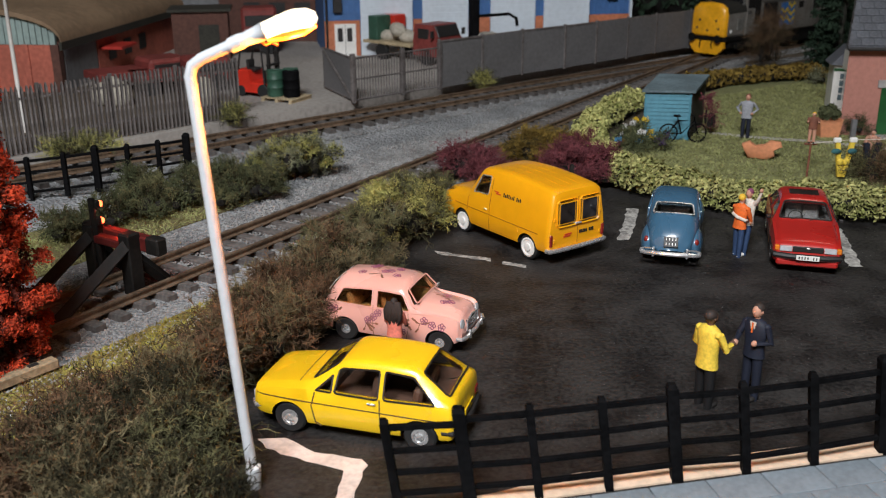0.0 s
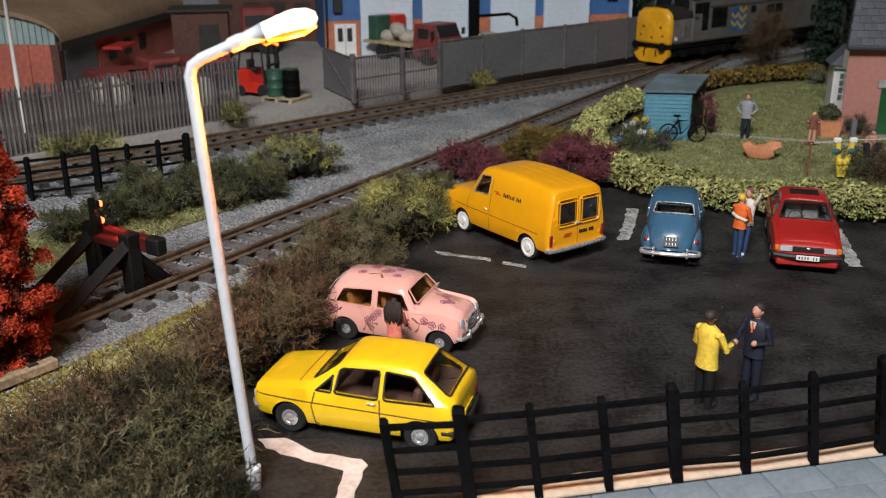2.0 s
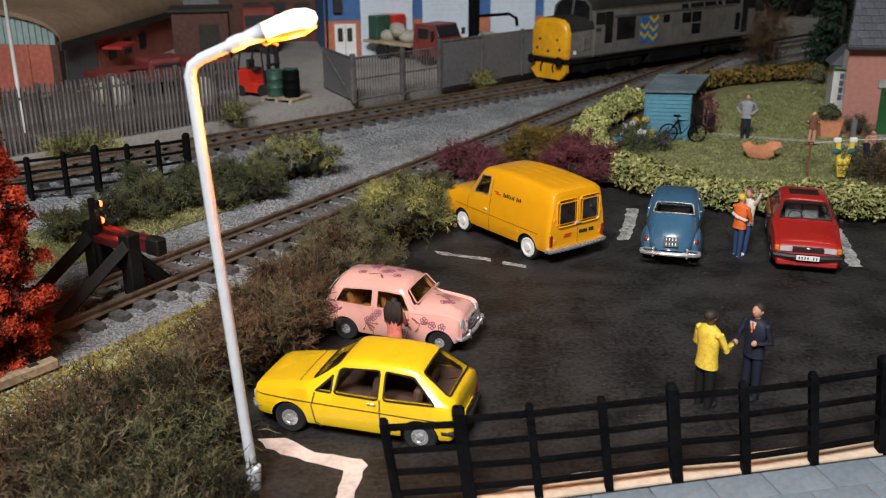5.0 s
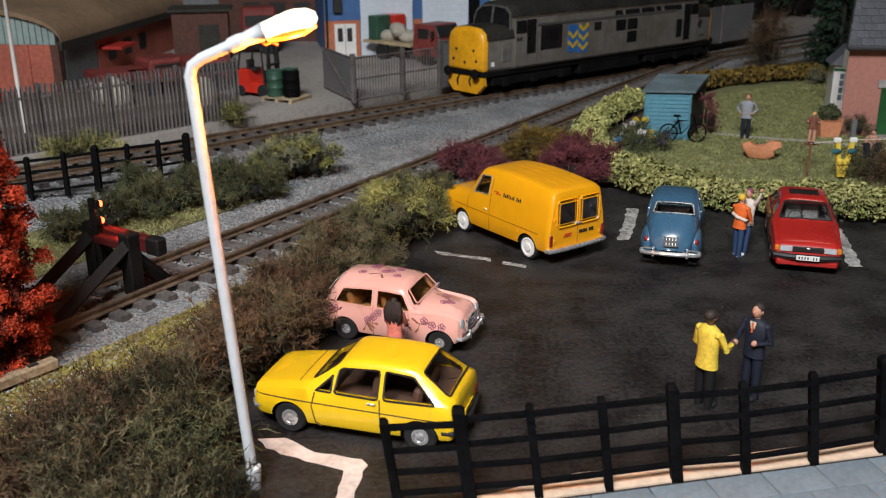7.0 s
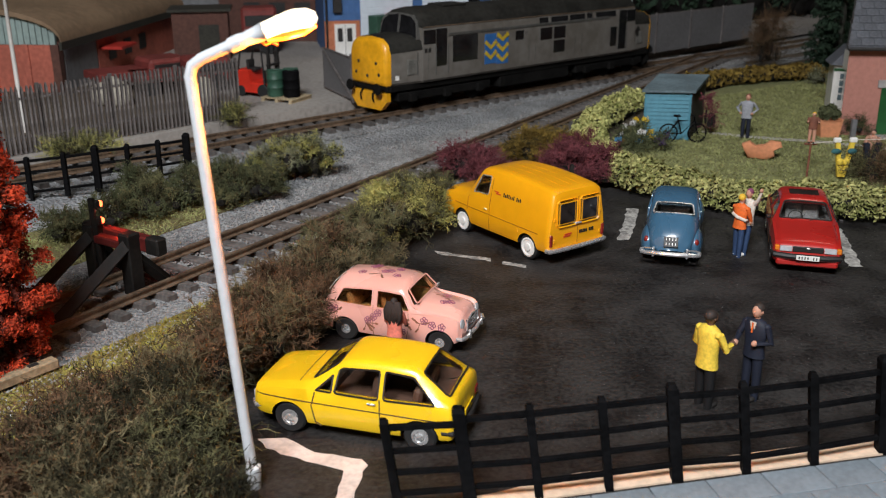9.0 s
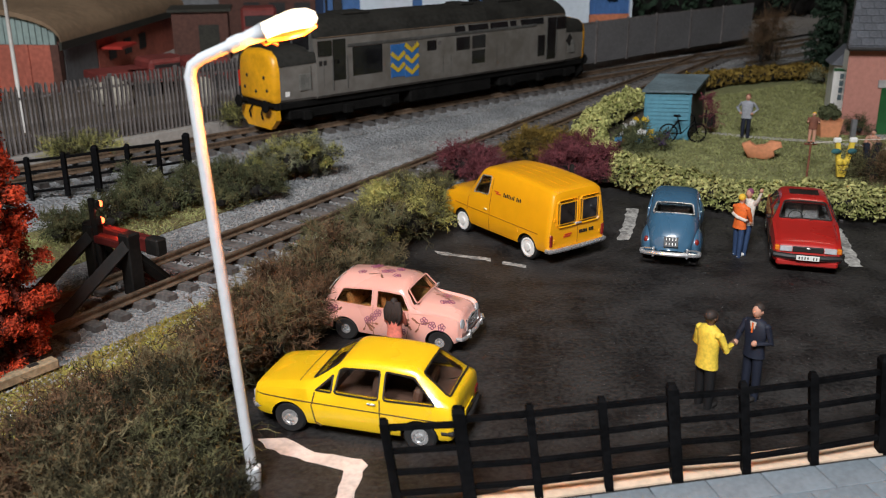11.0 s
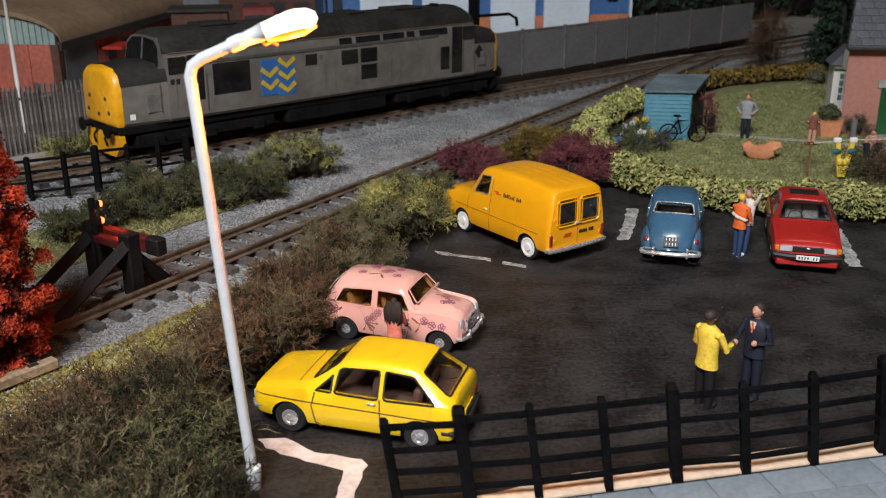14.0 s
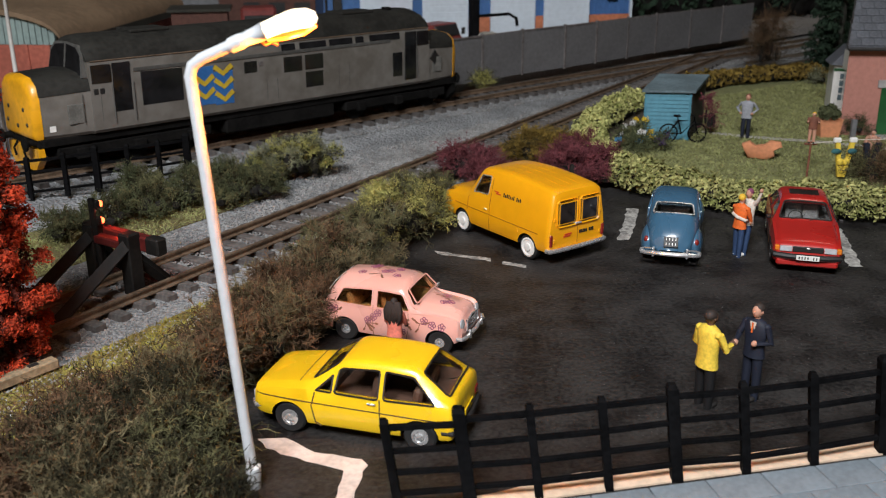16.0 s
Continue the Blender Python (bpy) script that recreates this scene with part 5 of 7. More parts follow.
# ---- house, shed ----
def house():
    t = thing("cottage", at(15.25, 36.15, 0, -6), "pink brick cottage with grey slate roof and green door", "house")
    D = 11.0
    lean = 0.34
    bm = ringloft(bmesh.new(), [[Vector((0, 0, z)), Vector((9, 0, z)), Vector((9 + lean * D, D, z)), Vector((lean * D, D, z))] for z in (0, 3.35)])
    part("wall", bm, PINKBRICK, t, "pink-red brick wall")
    bm = ringloft(bmesh.new(), [[Vector((x, y, z)) for x, y, z in ((lean * y0, y0, 3.35), (lean * y0 + 9, y0, 3.35), (lean * y0 + 9, y0 + 0.02, 3.4 + (5.5 - abs(y0 - 5.5)) * 0.85), (lean * y0, y0 + 0.02, 3.4 + (5.5 - abs(y0 - 5.5)) * 0.85))] for y0 in (0.02, 5.5, D - 0.02)])
    part("gable", bm, PINKBRICK, t)
    roof = part("roof", ringloft(bmesh.new(), [[Vector((lean * y - 0.05 + x, y, 3.36 + (y + 0.3) * 0.80 + z)) for x, z in ((0, 0), (9.4, 0), (9.4, 0.1), (0, 0.1))] for y in (-0.3, 5.6)]), SLATE, t, "grey slate roof")
    mesh = None
    for r in range(15):
        for c in range(9):
            y = -0.30 + r * 0.30
            x = lean * y + 0.02 + c * 0.46 + (r % 2) * 0.23 - 0.05
            if mesh is None:
                ob = part("slate", made_box(0, 0.445, -0.02, 0.34, 0, 0.03, 0.004), SLATE, roof)
                mesh = ob.data
            else:
                ob = new("slate", mesh)
                ob.parent = roof
            ob.matrix_basis = at(x, y, 3.36 + (y + 0.3) * 0.80 + 0.115, 0, 36.5 + random.uniform(-0.6, 0.6))
    part("gutter", tube(bmesh.new(), [(-0.15, -0.34, 3.34), (9.3, -0.34, 3.34)], 0.07, 8), DARK, t)
    part("verge_board", ringloft(bmesh.new(), [[Vector((lean * y - 0.12 + x, y, 3.30 + (y + 0.3) * 0.80 + z)) for x, z in ((0, 0), (0.06, 0), (0.06, 0.2), (0, 0.2))] for y in (-0.3, 5.6)]), DARK, t)
    door = part("door", made_box(1.35, 2.6, -0.05, 0.04, 0.05, 1.86), GREENDOOR, t, "dark green door")
    part("door_rail", made_box(1.42, 2.5, -0.065, -0.04, 0.9, 1.0), GREENDOOR, door)
    part("lintel", made_box(1.2, 2.8, -0.08, 0.02, 1.88, 2.16), STONEGREY, t, "grey stone lintel")
    part("step", made_box(1.2, 2.8, -0.5, 0, 0, 0.08), STONEGREY, t)
    # bay window on the side wall
    y0, y1 = 4.6, 6.2
    x0 = lean * 5.0
    bay = part("bay_window", ringloft(bmesh.new(), [[Vector((x0 + 0.3, y0, z)), Vector((x0 - 0.75, y0 + 0.25, z)), Vector((x0 - 0.6, y1, z)), Vector((x0 + 0.5, y1 + 0.2, z))] for z in (0, 1.98)]), WHITE, t, "white bay window with slate cap")
    part("bay_roof", ringloft(bmesh.new(), [[Vector((x0 + 0.35, y0 - 0.15, 1.98)), Vector((x0 - 0.95, y0 + 0.1, 1.98)), Vector((x0 - 0.8, y1, 1.98)), Vector((x0 + 0.5, y1 + 0.2, 1.98))], [Vector((x0 + 0.35, y0 + 0.3, 2.7)), Vector((x0 - 0.15, y0 + 0.5, 2.7)), Vector((x0 - 0.1, y1, 2.7)), Vector((x0 + 0.5, y1, 2.7))]]), SLATE, bay, "slate bay roof")
    part("green_trim", ringloft(bmesh.new(), [[Vector((x0 + 0.32, y0 - 0.03, z)), Vector((x0 - 0.78, y0 + 0.22, z)), Vector((x0 - 0.7, y0 + 0.3, z)), Vector((x0 + 0.3, y0 + 0.1, z))] for z in (1.72, 1.84)]), GREENDOOR, bay)
    for k in range(3):
        for j in range(4):
            f0, f1 = 0.22 + k * 0.2, 0.36 + k * 0.2
            a = Vector((x0 + 0.3 - 1.05 * f0, y0 + 0.25 * f0 - 0.03, 0.5 + j * 0.3))
            b = Vector((x0 + 0.3 - 1.05 * f1, y0 + 0.25 * f1 - 0.03, 0.5 + j * 0.3))
            u = Vector((0, 0, 0.22))
            n = Vector((0.01, 0.06, 0))
            part("bay_pane", ringloft(bmesh.new(), [[a, b, b + u, a + u], [a + n, b + n, b + n + u, a + n + u]]), FELT, bay)
    up = lean * 2.4
    part("side_window", made_box(up - 0.1, up + 0.06, 2.2, 3.0, 2.1, 2.9, 0.02), WHITE, t)
    return t


house()


def garden_shed():
    t = thing("garden_shed", at(7.58, 35.6, 0, -7), "teal painted wooden garden shed with felt roof", "shed")
    w, d, sk = 1.72, 2.9, 0.30
    bm = ringloft(bmesh.new(), [[Vector((0.02, 0.02, z)), Vector((w - 0.02, 0.02, z)), Vector((w + sk * d, d, z)), Vector((sk * d, d, z))] for z in (0, 1.8)])
    part("carcass", bm, DARKWOOD, t, "dark board side")
    for k in range(12):
        part("board", ringloft(bmesh.new(), [[Vector((0, y, z)), Vector((w, y, z)), Vector((w, 0.03, z)), Vector((0, 0.03, z))] for z, y in ((k * 0.15 + 0.03, -0.035), (k * 0.15 + 0.175, -0.005))]), SHEDTEAL, t)
    # Side boards are darker than the teal front.
    for k in range(12):
        a, b = k / 12, (k + 0.9) / 12
        part("side_board", ringloft(bmesh.new(), [[Vector((w + sk * d * a, d * a, z)), Vector((w + sk * d * b, d * b, z)), Vector((w + sk * d * b + 0.04, d * b, z)), Vector((w + sk * d * a + 0.04, d * a, z))] for z in (0.03, 1.8)]), DARKWOOD, t)
    part("roof", ringloft(bmesh.new(), [[Vector((-0.12, -0.15, z)), Vector((w + 0.12, -0.15, z)), Vector((w + sk * d + 0.16, d + 0.1, z + 0.10)), Vector((sk * d - 0.1, d + 0.1, z + 0.10))] for z in (1.82, 1.92)]), FELT, t, "blue-grey felt roof")
    for x in (0.0, w - 0.08):
        part("corner_trim", made_box(x, x + 0.08, -0.06, 0.0, 0, 1.82), SHEDTEAL, t)
    return t


garden_shed()
setting("path_garden", sheet([(10.2, 36.9), (11.9, 35.95), (14.0, 35.2), (16.2, 34.1), (17.4, 33.2), (17.3, 32.9), (16.0, 33.8), (13.9, 34.9), (11.8, 35.65), (10.1, 36.6)], 0.04, 0.05), PATH, "narrow pale stone garden path", category="path")


# ---- the room round the layout: unseen dark walls added to shut out the sky ----
def room():
    x0, x1, y0, y1, z0, z1 = -125, 130, -50, 120, -70, 110
    for nm, b in (("wall_back", (x0, x1, y1, y1 + 3, z0, z1)), ("wall_side", (x0 - 3, x0, y0, y1, z0, z1)), ("wall_far_side", (x1, x1 + 3, y0, y1, z0, z1)), ("wall_front", (x0, x1, y0 - 3, y0, z0, z1))):
        setting(nm, made_box(*b), WALL, "plain dim brown unseen room wall", category="wall")
    setting("ceiling", made_box(x0, x1, y0, y1, z1, z1 + 3), WALL, "plain dim unseen ceiling")


room()


# ---- locomotive ----
LOCO_GREY = mat("weathered_grey", (0.165, 0.152, 0.135), 0.5, var=0.3, scale=0.35, fine=2.5, bump=0.05, spec=0.3, colour2=(0.115, 0.102, 0.086))
LOCO_ROOF = mat("sooty_roof_grey", (0.022, 0.021, 0.018), 0.65, spec=0.2, var=0.4, scale=0.6, fine=6, bump=0.1)
LOCO_NOSE = mat("warning_yellow", (0.80, 0.37, 0.010), 0.4, var=0.15, scale=1.2, fine=5, bump=0.05, coat=0.3)
LOCO_BLACK = mat("underframe_black", (0.007, 0.0065, 0.006), 0.85, spec=0.12, var=0.5, scale=1.5, fine=9, bump=0.2)
LOCO_BAND = mat("dark_grey_band", (0.085, 0.082, 0.075), 0.6, var=0.3, scale=0.5, fine=6, spec=0.3)
LOGO_BLUE = mat("emblem_blue", (0.03, 0.13, 0.36), 0.5, var=0.15, scale=2, fine=12, bump=0.0)
LOGO_YELLOW = mat("emblem_yellow", (0.55, 0.38, 0.03), 0.5, var=0.15, scale=2, fine=12, bump=0.0)
CAB_DARK = mat("cab_glazing", (0.012, 0.012, 0.013), 0.15, var=0.4, scale=2, fine=6, bump=0.0, coat=0.5)


def loco():
    t = thing("diesel_locomotive", at(-6.6, 35.2, 0.5, 225), "weathered grey diesel locomotive with yellow nose on the far track", "locomotive")

    def full(l, k=1.0):
        half = [(1.28, 1.12), (1.36, 1.22), (1.36, 2.3), (1.33, 3.02), (1.27, 3.33)]
        return [Vector((l, y * k, z)) for y, z in half] + [Vector((l, -y * k, z)) for y, z in half[::-1]]

    def roof(l, h=1.0):
        half = [(1.28, 3.33), (1.20, 3.52), (1.02, 3.74), (0.72, 3.92), (0.35, 4.02), (0.0, 4.05)]
        return [Vector((l, y, 3.33 + (z - 3.33) * h)) for y, z in half] + [Vector((l, -y, 3.33 + (z - 3.33) * h)) for y, z in half[-2::-1]]

    part("body", ringloft(bmesh.new(), [full(l) for l in (-7.2, -3, 0, 3, 7.2)]), LOCO_GREY, t, smooth=35)
    part("roof", ringloft(bmesh.new(), [roof(-7.22, 0.72), roof(-7.05, 0.95), roof(-6.7, 1), roof(0, 1), roof(6.7, 1), roof(7.05, 0.95), roof(7.22, 0.72)]), LOCO_ROOF, t, "dark sooty roof", smooth=45)
    for e in (1, -1):
        def nose(l, w, top, low=1.12):
            half = [(w * 0.94, low), (w, low + 0.1), (w, top - 0.62), (w * 0.92, top - 0.28), (w * 0.66, top - 0.07), (0.0, top)]
            return [Vector((e * l, y, z)) for y, z in half] + [Vector((e * l, -y, z)) for y, z in half[-2::-1]]
        part("nose_side", ringloft(bmesh.new(), [nose(7.1, 1.33, 3.06), nose(8.8, 1.14, 2.98)]), LOCO_GREY, t, smooth=35)
        part("nose_top", ringloft(bmesh.new(), [[Vector((e * l, y, z + 0.012)) for y, z in ((w, top - 0.6), (w * 0.935, top - 0.27), (w * 0.67, top - 0.06), (0, top + 0.008), (-w * 0.67, top - 0.06), (-w * 0.935, top - 0.27), (-w, top - 0.6), (0, top - 0.5))] for l, w, top in ((7.1, 1.345, 3.06), (8.76, 1.155, 2.99))]), LOCO_ROOF, t, "dark nose top", smooth=45)
        end = part("nose_end", ringloft(bmesh.new(), [nose(8.74, 1.16, 3.02, 1.1), nose(8.88, 1.13, 2.99, 1.1), nose(8.97, 1.08, 2.92, 1.13), nose(9.02, 0.98, 2.80, 1.2)]), LOCO_NOSE, t, "yellow warning panel", smooth=50)
        for y, z in ((0.72, 1.55), (-0.72, 1.55), (0.55, 2.0), (-0.55, 2.0), (0.0, 1.45)):
            part("nose_fitting", ellipsoid(bmesh.new(), (e * 9.02, y, z), (0.04, 0.07, 0.07), 10, 6), DARK, end, smooth=True)
        part("valance", ringloft(bmesh.new(), [[Vector((e * l, y, z)) for y, z in ((1.1, 0.84), (1.14, 0.5), (0.75, 0.12), (-0.75, 0.12), (-1.14, 0.5), (-1.1, 0.84))] for l in (8.75, 8.96)]), LOCO_NOSE if e > 0 else LOCO_BLACK, t, "buffer beam valance")
        part("buffer_beam", made_box(e * 8.8 - 0.12, e * 8.8 + 0.12, -1.12, 1.12, 0.88, 1.12, 0.02), LOCO_BLACK, t)
        for sd in (1, -1):
            part("buffer", lathe(bmesh.new(), [(0.12, 0), (0.10, 0.3), (0.22, 0.32), (0.23, 0.38), (0.05, 0.41)], 14), LOCO_BLACK, t, smooth=40, m=at(e * 8.88, sd * 0.87, 1.02, 0, 0, 90 * e))
            def screen(l, g):
                return [Vector((e * (l - (z - 3.0) * 0.16), sd * y, z)) for y, z in ((0.08 - g, 2.98 - g), (1.12 + g, 2.92 - g), (1.0 + g, 3.50 + g), (0.70 + g, 3.72 + g), (0.08 - g, 3.78 + g))]
            part("windscreen_frame", ringloft(bmesh.new(), [screen(7.36, 0.07), screen(7.1, 0.07)]), LOCO_BAND, t, "grey windscreen surround")
            part("windscreen", ringloft(bmesh.new(), [screen(7.38, 0.0), screen(7.2, 0.0)]), CAB_DARK, t, "dark cab windscreen")
            part("pipe_hose", tube(bmesh.new(), [(e * 8.95, sd * 0.35, 0.95), (e * 9.1, sd * 0.38, 0.7), (e * 9.05, sd * 0.4, 0.45)], 0.035, 6), LOCO_BLACK, t)
        part("nose_grille", made_box(e * 7.7 - 0.25, e * 7.7 + 0.25, 1.20, 1.30, 1.5, 2.1, 0.01), mat("nose_grille_grey", (0.14, 0.135, 0.12), 0.7), t)
        part("nose_grille", made_box(e * 7.7 - 0.25, e * 7.7 + 0.25, -1.30, -1.20, 1.5, 2.1, 0.01), LOCO_GREY, t)
    for sd in (1, -1):
        def panel(name, l0, l1, z0, z1, material, label="", out=0.012, parent=t, roofside=False):
            y = 1.36
            return part(name, made_box(l0, l1, sd * y - 0.02, sd * y + out, z0, z1, 0.01), material, parent, label)
        for e in (1, -1):
            panel("cab_side_window", *sorted((e * 7.15, e * 6.50)), 2.66, 3.22, CAB_DARK, "dark cab side window")
            d = panel("cab_door", *sorted((e * 6.46, e * 5.86)), 1.72 if e > 0 else 1.35, 3.24, CAB_DARK, "dark recessed cab door")
            for l in (6.5, 5.8):
                part("handrail", tube(bmesh.new(), [(e * l, sd * 1.39, 1.4), (e * l, sd * 1.39, 2.6)], 0.02, 6), LOCO_BAND, d)
        panel("upper_band", -5.1, 5.75, 2.90, 3.02, LOCO_BAND, "darker grey upper band", 0.004)
        panel("radiator_grille", 4.05, 5.52, 1.80, 2.88, CAB_DARK, "large dark air intake grille")
        panel("small_window", 1.14, 1.66, 2.40, 2.80, CAB_DARK)
        panel("white_hatch", 0.88, 1.06, 2.60, 2.76, PALE, "small pale hatch")
        panel("window", -0.80, 0.0, 2.26, 2.80, CAB_DARK, "dark side grille")
        panel("window", -1.76, -0.94, 2.26, 2.80, CAB_DARK, "dark side grille")
        panel("window", -1.74, -0.94, 1.62, 2.18, CAB_DARK, "dark side grille")
        panel("side_door", -5.70, -5.20, 1.55, 2.48, CAB_DARK, "dark side door")
        for k, (l0, l1) in enumerate(((-0.55, 0.05), (-1.95, -0.75), (-3.2, -2.1), (-3.75, -3.35), (-5.6, -4.05))):
            part("roof_side_window", made_box(l0, l1, -0.02, 0.02, -0.13, 0.13, 0.01), CAB_DARK, t, m=at(0, sd * 1.315, 3.12, 0, 11 * sd, 0))
        for l0, z0, w, h in ((-3.0, 1.5, 0.5, 0.8), (0.3, 1.4, 0.45, 0.7), (6.9, 1.5, 0.6, 0.9)):
            for dx in (0.0, w):
                part("panel_seam", made_box(l0 + dx - 0.008, l0 + dx + 0.008, sd * 1.36 - 0.01, sd * 1.36 + 0.006, z0, z0 + h), LOCO_BAND, t)
        part("cantrail", tube(bmesh.new(), [(-7.1, sd * 1.285, 3.33), (7.1, sd * 1.285, 3.33)], 0.022, 6), RAIL, t, "reddish cantrail stripe")
        # fleet emblem: blue blocks with yellow chevrons
        for c in (0, 1):
            l = 3.62 - c * 0.74
            em = panel("emblem_block", l - 0.74, l, 1.52 - 0.06 * c, 2.80 - 0.22 * c, LOGO_BLUE, "blue and yellow chevron emblem")
            for r in range(2 if c == 0 else 3):
                z = 1.78 + r * 0.44 + 0.10 * (1 - c) - 0.06 * c
                bm = ribbon(bmesh.new(), [(l - 0.02, sd * 1.376, z + 0.16), (l - 0.37, sd * 1.376, z - 0.10), (l - 0.72, sd * 1.376, z + 0.16)], 0.085, (0, sd, 0))
                part("chevron", bm, LOGO_YELLOW, em)
        for k in range(5):
            if k != 2:
                panel("plain_bar", 7.16 - (k + 1) * 0.2, 7.2 - k * 0.2 - 0.09, 2.32, 2.50, DARK)
        dm = part("depot_emblem", made_box(-0.22, 0.22, -0.01, 0.012, -0.22, 0.22, 0.01), DARK, t, "dark diamond emblem", m=at(-7.55, sd * 1.30, 2.1, 7 * sd, 0, 45))
        part("step_plate", made_box(-0.09, 0.09, -0.012, 0.016, -0.09, 0.09), WHITE, t, m=at(8.45, sd * 1.185, 1.42, -7 * sd))
    part("underframe", made_box(-8.8, 8.8, -1.18, 1.18, 0.86, 1.12, 0.03), LOCO_BLACK, t)
    part("fuel_tank", made_box(-2.4, 2.4, -1.15, 1.15, 0.35, 0.9, 0.06), LOCO_BLACK, t)
    for l in (-5.65, 5.65):
        b = part("bogie", made_box(l - 2.7, l + 2.7, -1.12, 1.12, 0.42, 0.80, 0.05), LOCO_BLACK, t)
        for dl in (-1.95, 0, 1.95):
            for sd in (1, -1):
                part("wheel", lathe(bmesh.new(), [(0.1, -0.02), (0.46, -0.02), (0.5, 0.06), (0.5, 0.12), (0.1, 0.12)], 22), LOCO_BLACK, b, smooth=35, m=at(l + dl, sd * 0.66, 0.5, 0, -90 * sd, 0))
                part("axle_box", made_box(l + dl - 0.2, l + dl + 0.2, sd * 1.16 - 0.1, sd * 1.16 + 0.1, 0.38, 0.72, 0.03), LOCO_BLACK, b)
    for l, w in ((4.6, 0.7), (-4.2, 0.8), (-1.5, 0.4)):
        part("roof_hatch", made_box(l - w, l + w, -0.5, 0.5, 3.97, 4.09, 0.04), LOCO_ROOF, t)
    part("exhaust", lathe(bmesh.new(), [(0.2, 0), (0.2, 0.12), (0.14, 0.12), (0.12, 0.02)], 14), LOCO_BLACK, t, m=at(-5.9, 0.2, 4.0))
    return t


LOCO = loco()


# ---- yard vehicles and loads ----
CABRED = mat("dull_red_paint", (0.20, 0.04, 0.034), 0.5, var=0.25, scale=1, fine=6)
FORKRED = mat("bright_red_paint", (0.60, 0.03, 0.015), 0.4, var=0.1, scale=1, fine=6, coat=0.3)
DRUMGREEN = mat("drum_green", (0.03, 0.085, 0.055), 0.5, var=0.2, scale=2, fine=8)
TARP = mat("pale_tarpaulin", (0.42, 0.38, 0.31), 0.85, var=0.2, scale=1.5, fine=6, bump=0.3)
TERRACOTTA = mat("terracotta", (0.62, 0.25, 0.12), 0.8, var=0.12, scale=2, fine=8)
SKIN = mat("painted_skin", (0.55, 0.28, 0.19), 0.6, var=0.1, scale=4, fine=20, bump=0.0)
DARKSKIN = mat("painted_brown", (0.12, 0.06, 0.035), 0.6, var=0.1, scale=4, fine=20, bump=0.0)


def cloth(name, c):
    return mat(name, c, 0.7, var=0.2, scale=5, fine=18, bump=0.15)


NAVY, BLACKCLOTH, LEMON, GREYCLOTH, TEALCLOTH, DENIM, OFFWHITE, PLUM, ORANGECLOTH, HAIRDARK, BLONDE = (cloth(n, c) for n, c in (("navy_cloth", (0.008, 0.011, 0.024)), ("black_cloth", (0.004, 0.004, 0.005)), ("lemon_cloth", (0.78, 0.56, 0.06)), ("grey_cloth", (0.30, 0.31, 0.34)), ("teal_cloth", (0.03, 0.12, 0.13)), ("denim", (0.022, 0.05, 0.12)), ("off_white_cloth", (0.66, 0.60, 0.52)), ("plum_cloth", (0.20, 0.05, 0.10)), ("orange_cloth", (0.75, 0.14, 0.02)), ("dark_hair", (0.03, 0.02, 0.016)), ("yellow_hair", (0.75, 0.45, 0.04))))


def lorry():
    t = thing("flatbed_lorry", at(-1.3, 53.0, 0.4, -42), "dull red flatbed lorry loaded with sheeted sacks", "lorry")
    cab = part("cab", ringloft(bmesh.new(), [[Vector((x, y, z)) for y, z in ((-1.05, 0.5), (1.05, 0.5), (1.05, 1.3), (0.92, top), (-0.92, top), (-1.05, 1.3))] for x, top in ((0.6, 2.1), (1.9, 2.12), (2.25, 1.45), (2.3, 0.9))]), CABRED, t, "dull red cab", smooth=30)
    part("windscreen", made_box(-0.02, 0.05, -0.85, 0.85, -0.32, 0.32, 0.03), DARK, cab, m=at(2.1, 0, 1.78, 0, 0, -28))
    for sd in (1, -1):
        part("side_window", made_box(0.9, 1.7, sd * 1.0 - 0.04, sd * 1.0 + 0.05, 1.35, 1.9, 0.03), DARK, cab)
        part("mirror", made_box(2.1, 2.2, sd * 1.25 - 0.12, sd * 1.25 + 0.12, 1.5, 1.85, 0.02), DARK, cab)
        for x in (1.5, -1.9):
            part("wheel", lathe(bmesh.new(), [(0.1, 0), (0.42, 0), (0.45, -0.05), (0.45, -0.25), (0.1, -0.28)], 20), TYRE, t, smooth=35, m=at(x, sd * 1.05, 0.45, 0, -90 * sd, 0))
    part("bed", made_box(-3.2, 0.5, -1.15, 1.15, 0.85, 1.0, 0.02), TIMBER2, t)
    for x, y, z, r in ((-0.5, -0.3, 1.25, 0.6), (-1.3, 0.3, 1.25, 0.65), (-2.1, -0.2, 1.2, 0.6), (-1.0, -0.5, 1.55, 0.5), (-1.7, 0.1, 1.6, 0.5)):
        part("sack", ellipsoid(bmesh.new(), (x, y, z), (r, r * 0.8, 0.34), 12, 8), TARP, t, "pale sheeted sack", smooth=True)
    part("green_crate", made_box(-3.0, -2.3, -0.9, 0.2, 1.0, 2.3, 0.03), DRUMGREEN, t, "dark green crate")
    part("red_crate", made_box(-2.9, -2.0, 0.2, 1.1, 1.6, 2.3, 0.04), FORKRED, t, "red crate")
    return t


TIMBER2 = mat("pallet_wood", (0.42, 0.33, 0.20), 0.85, var=0.3, scale=1.5, fine=9, bump=0.2)
lorry()


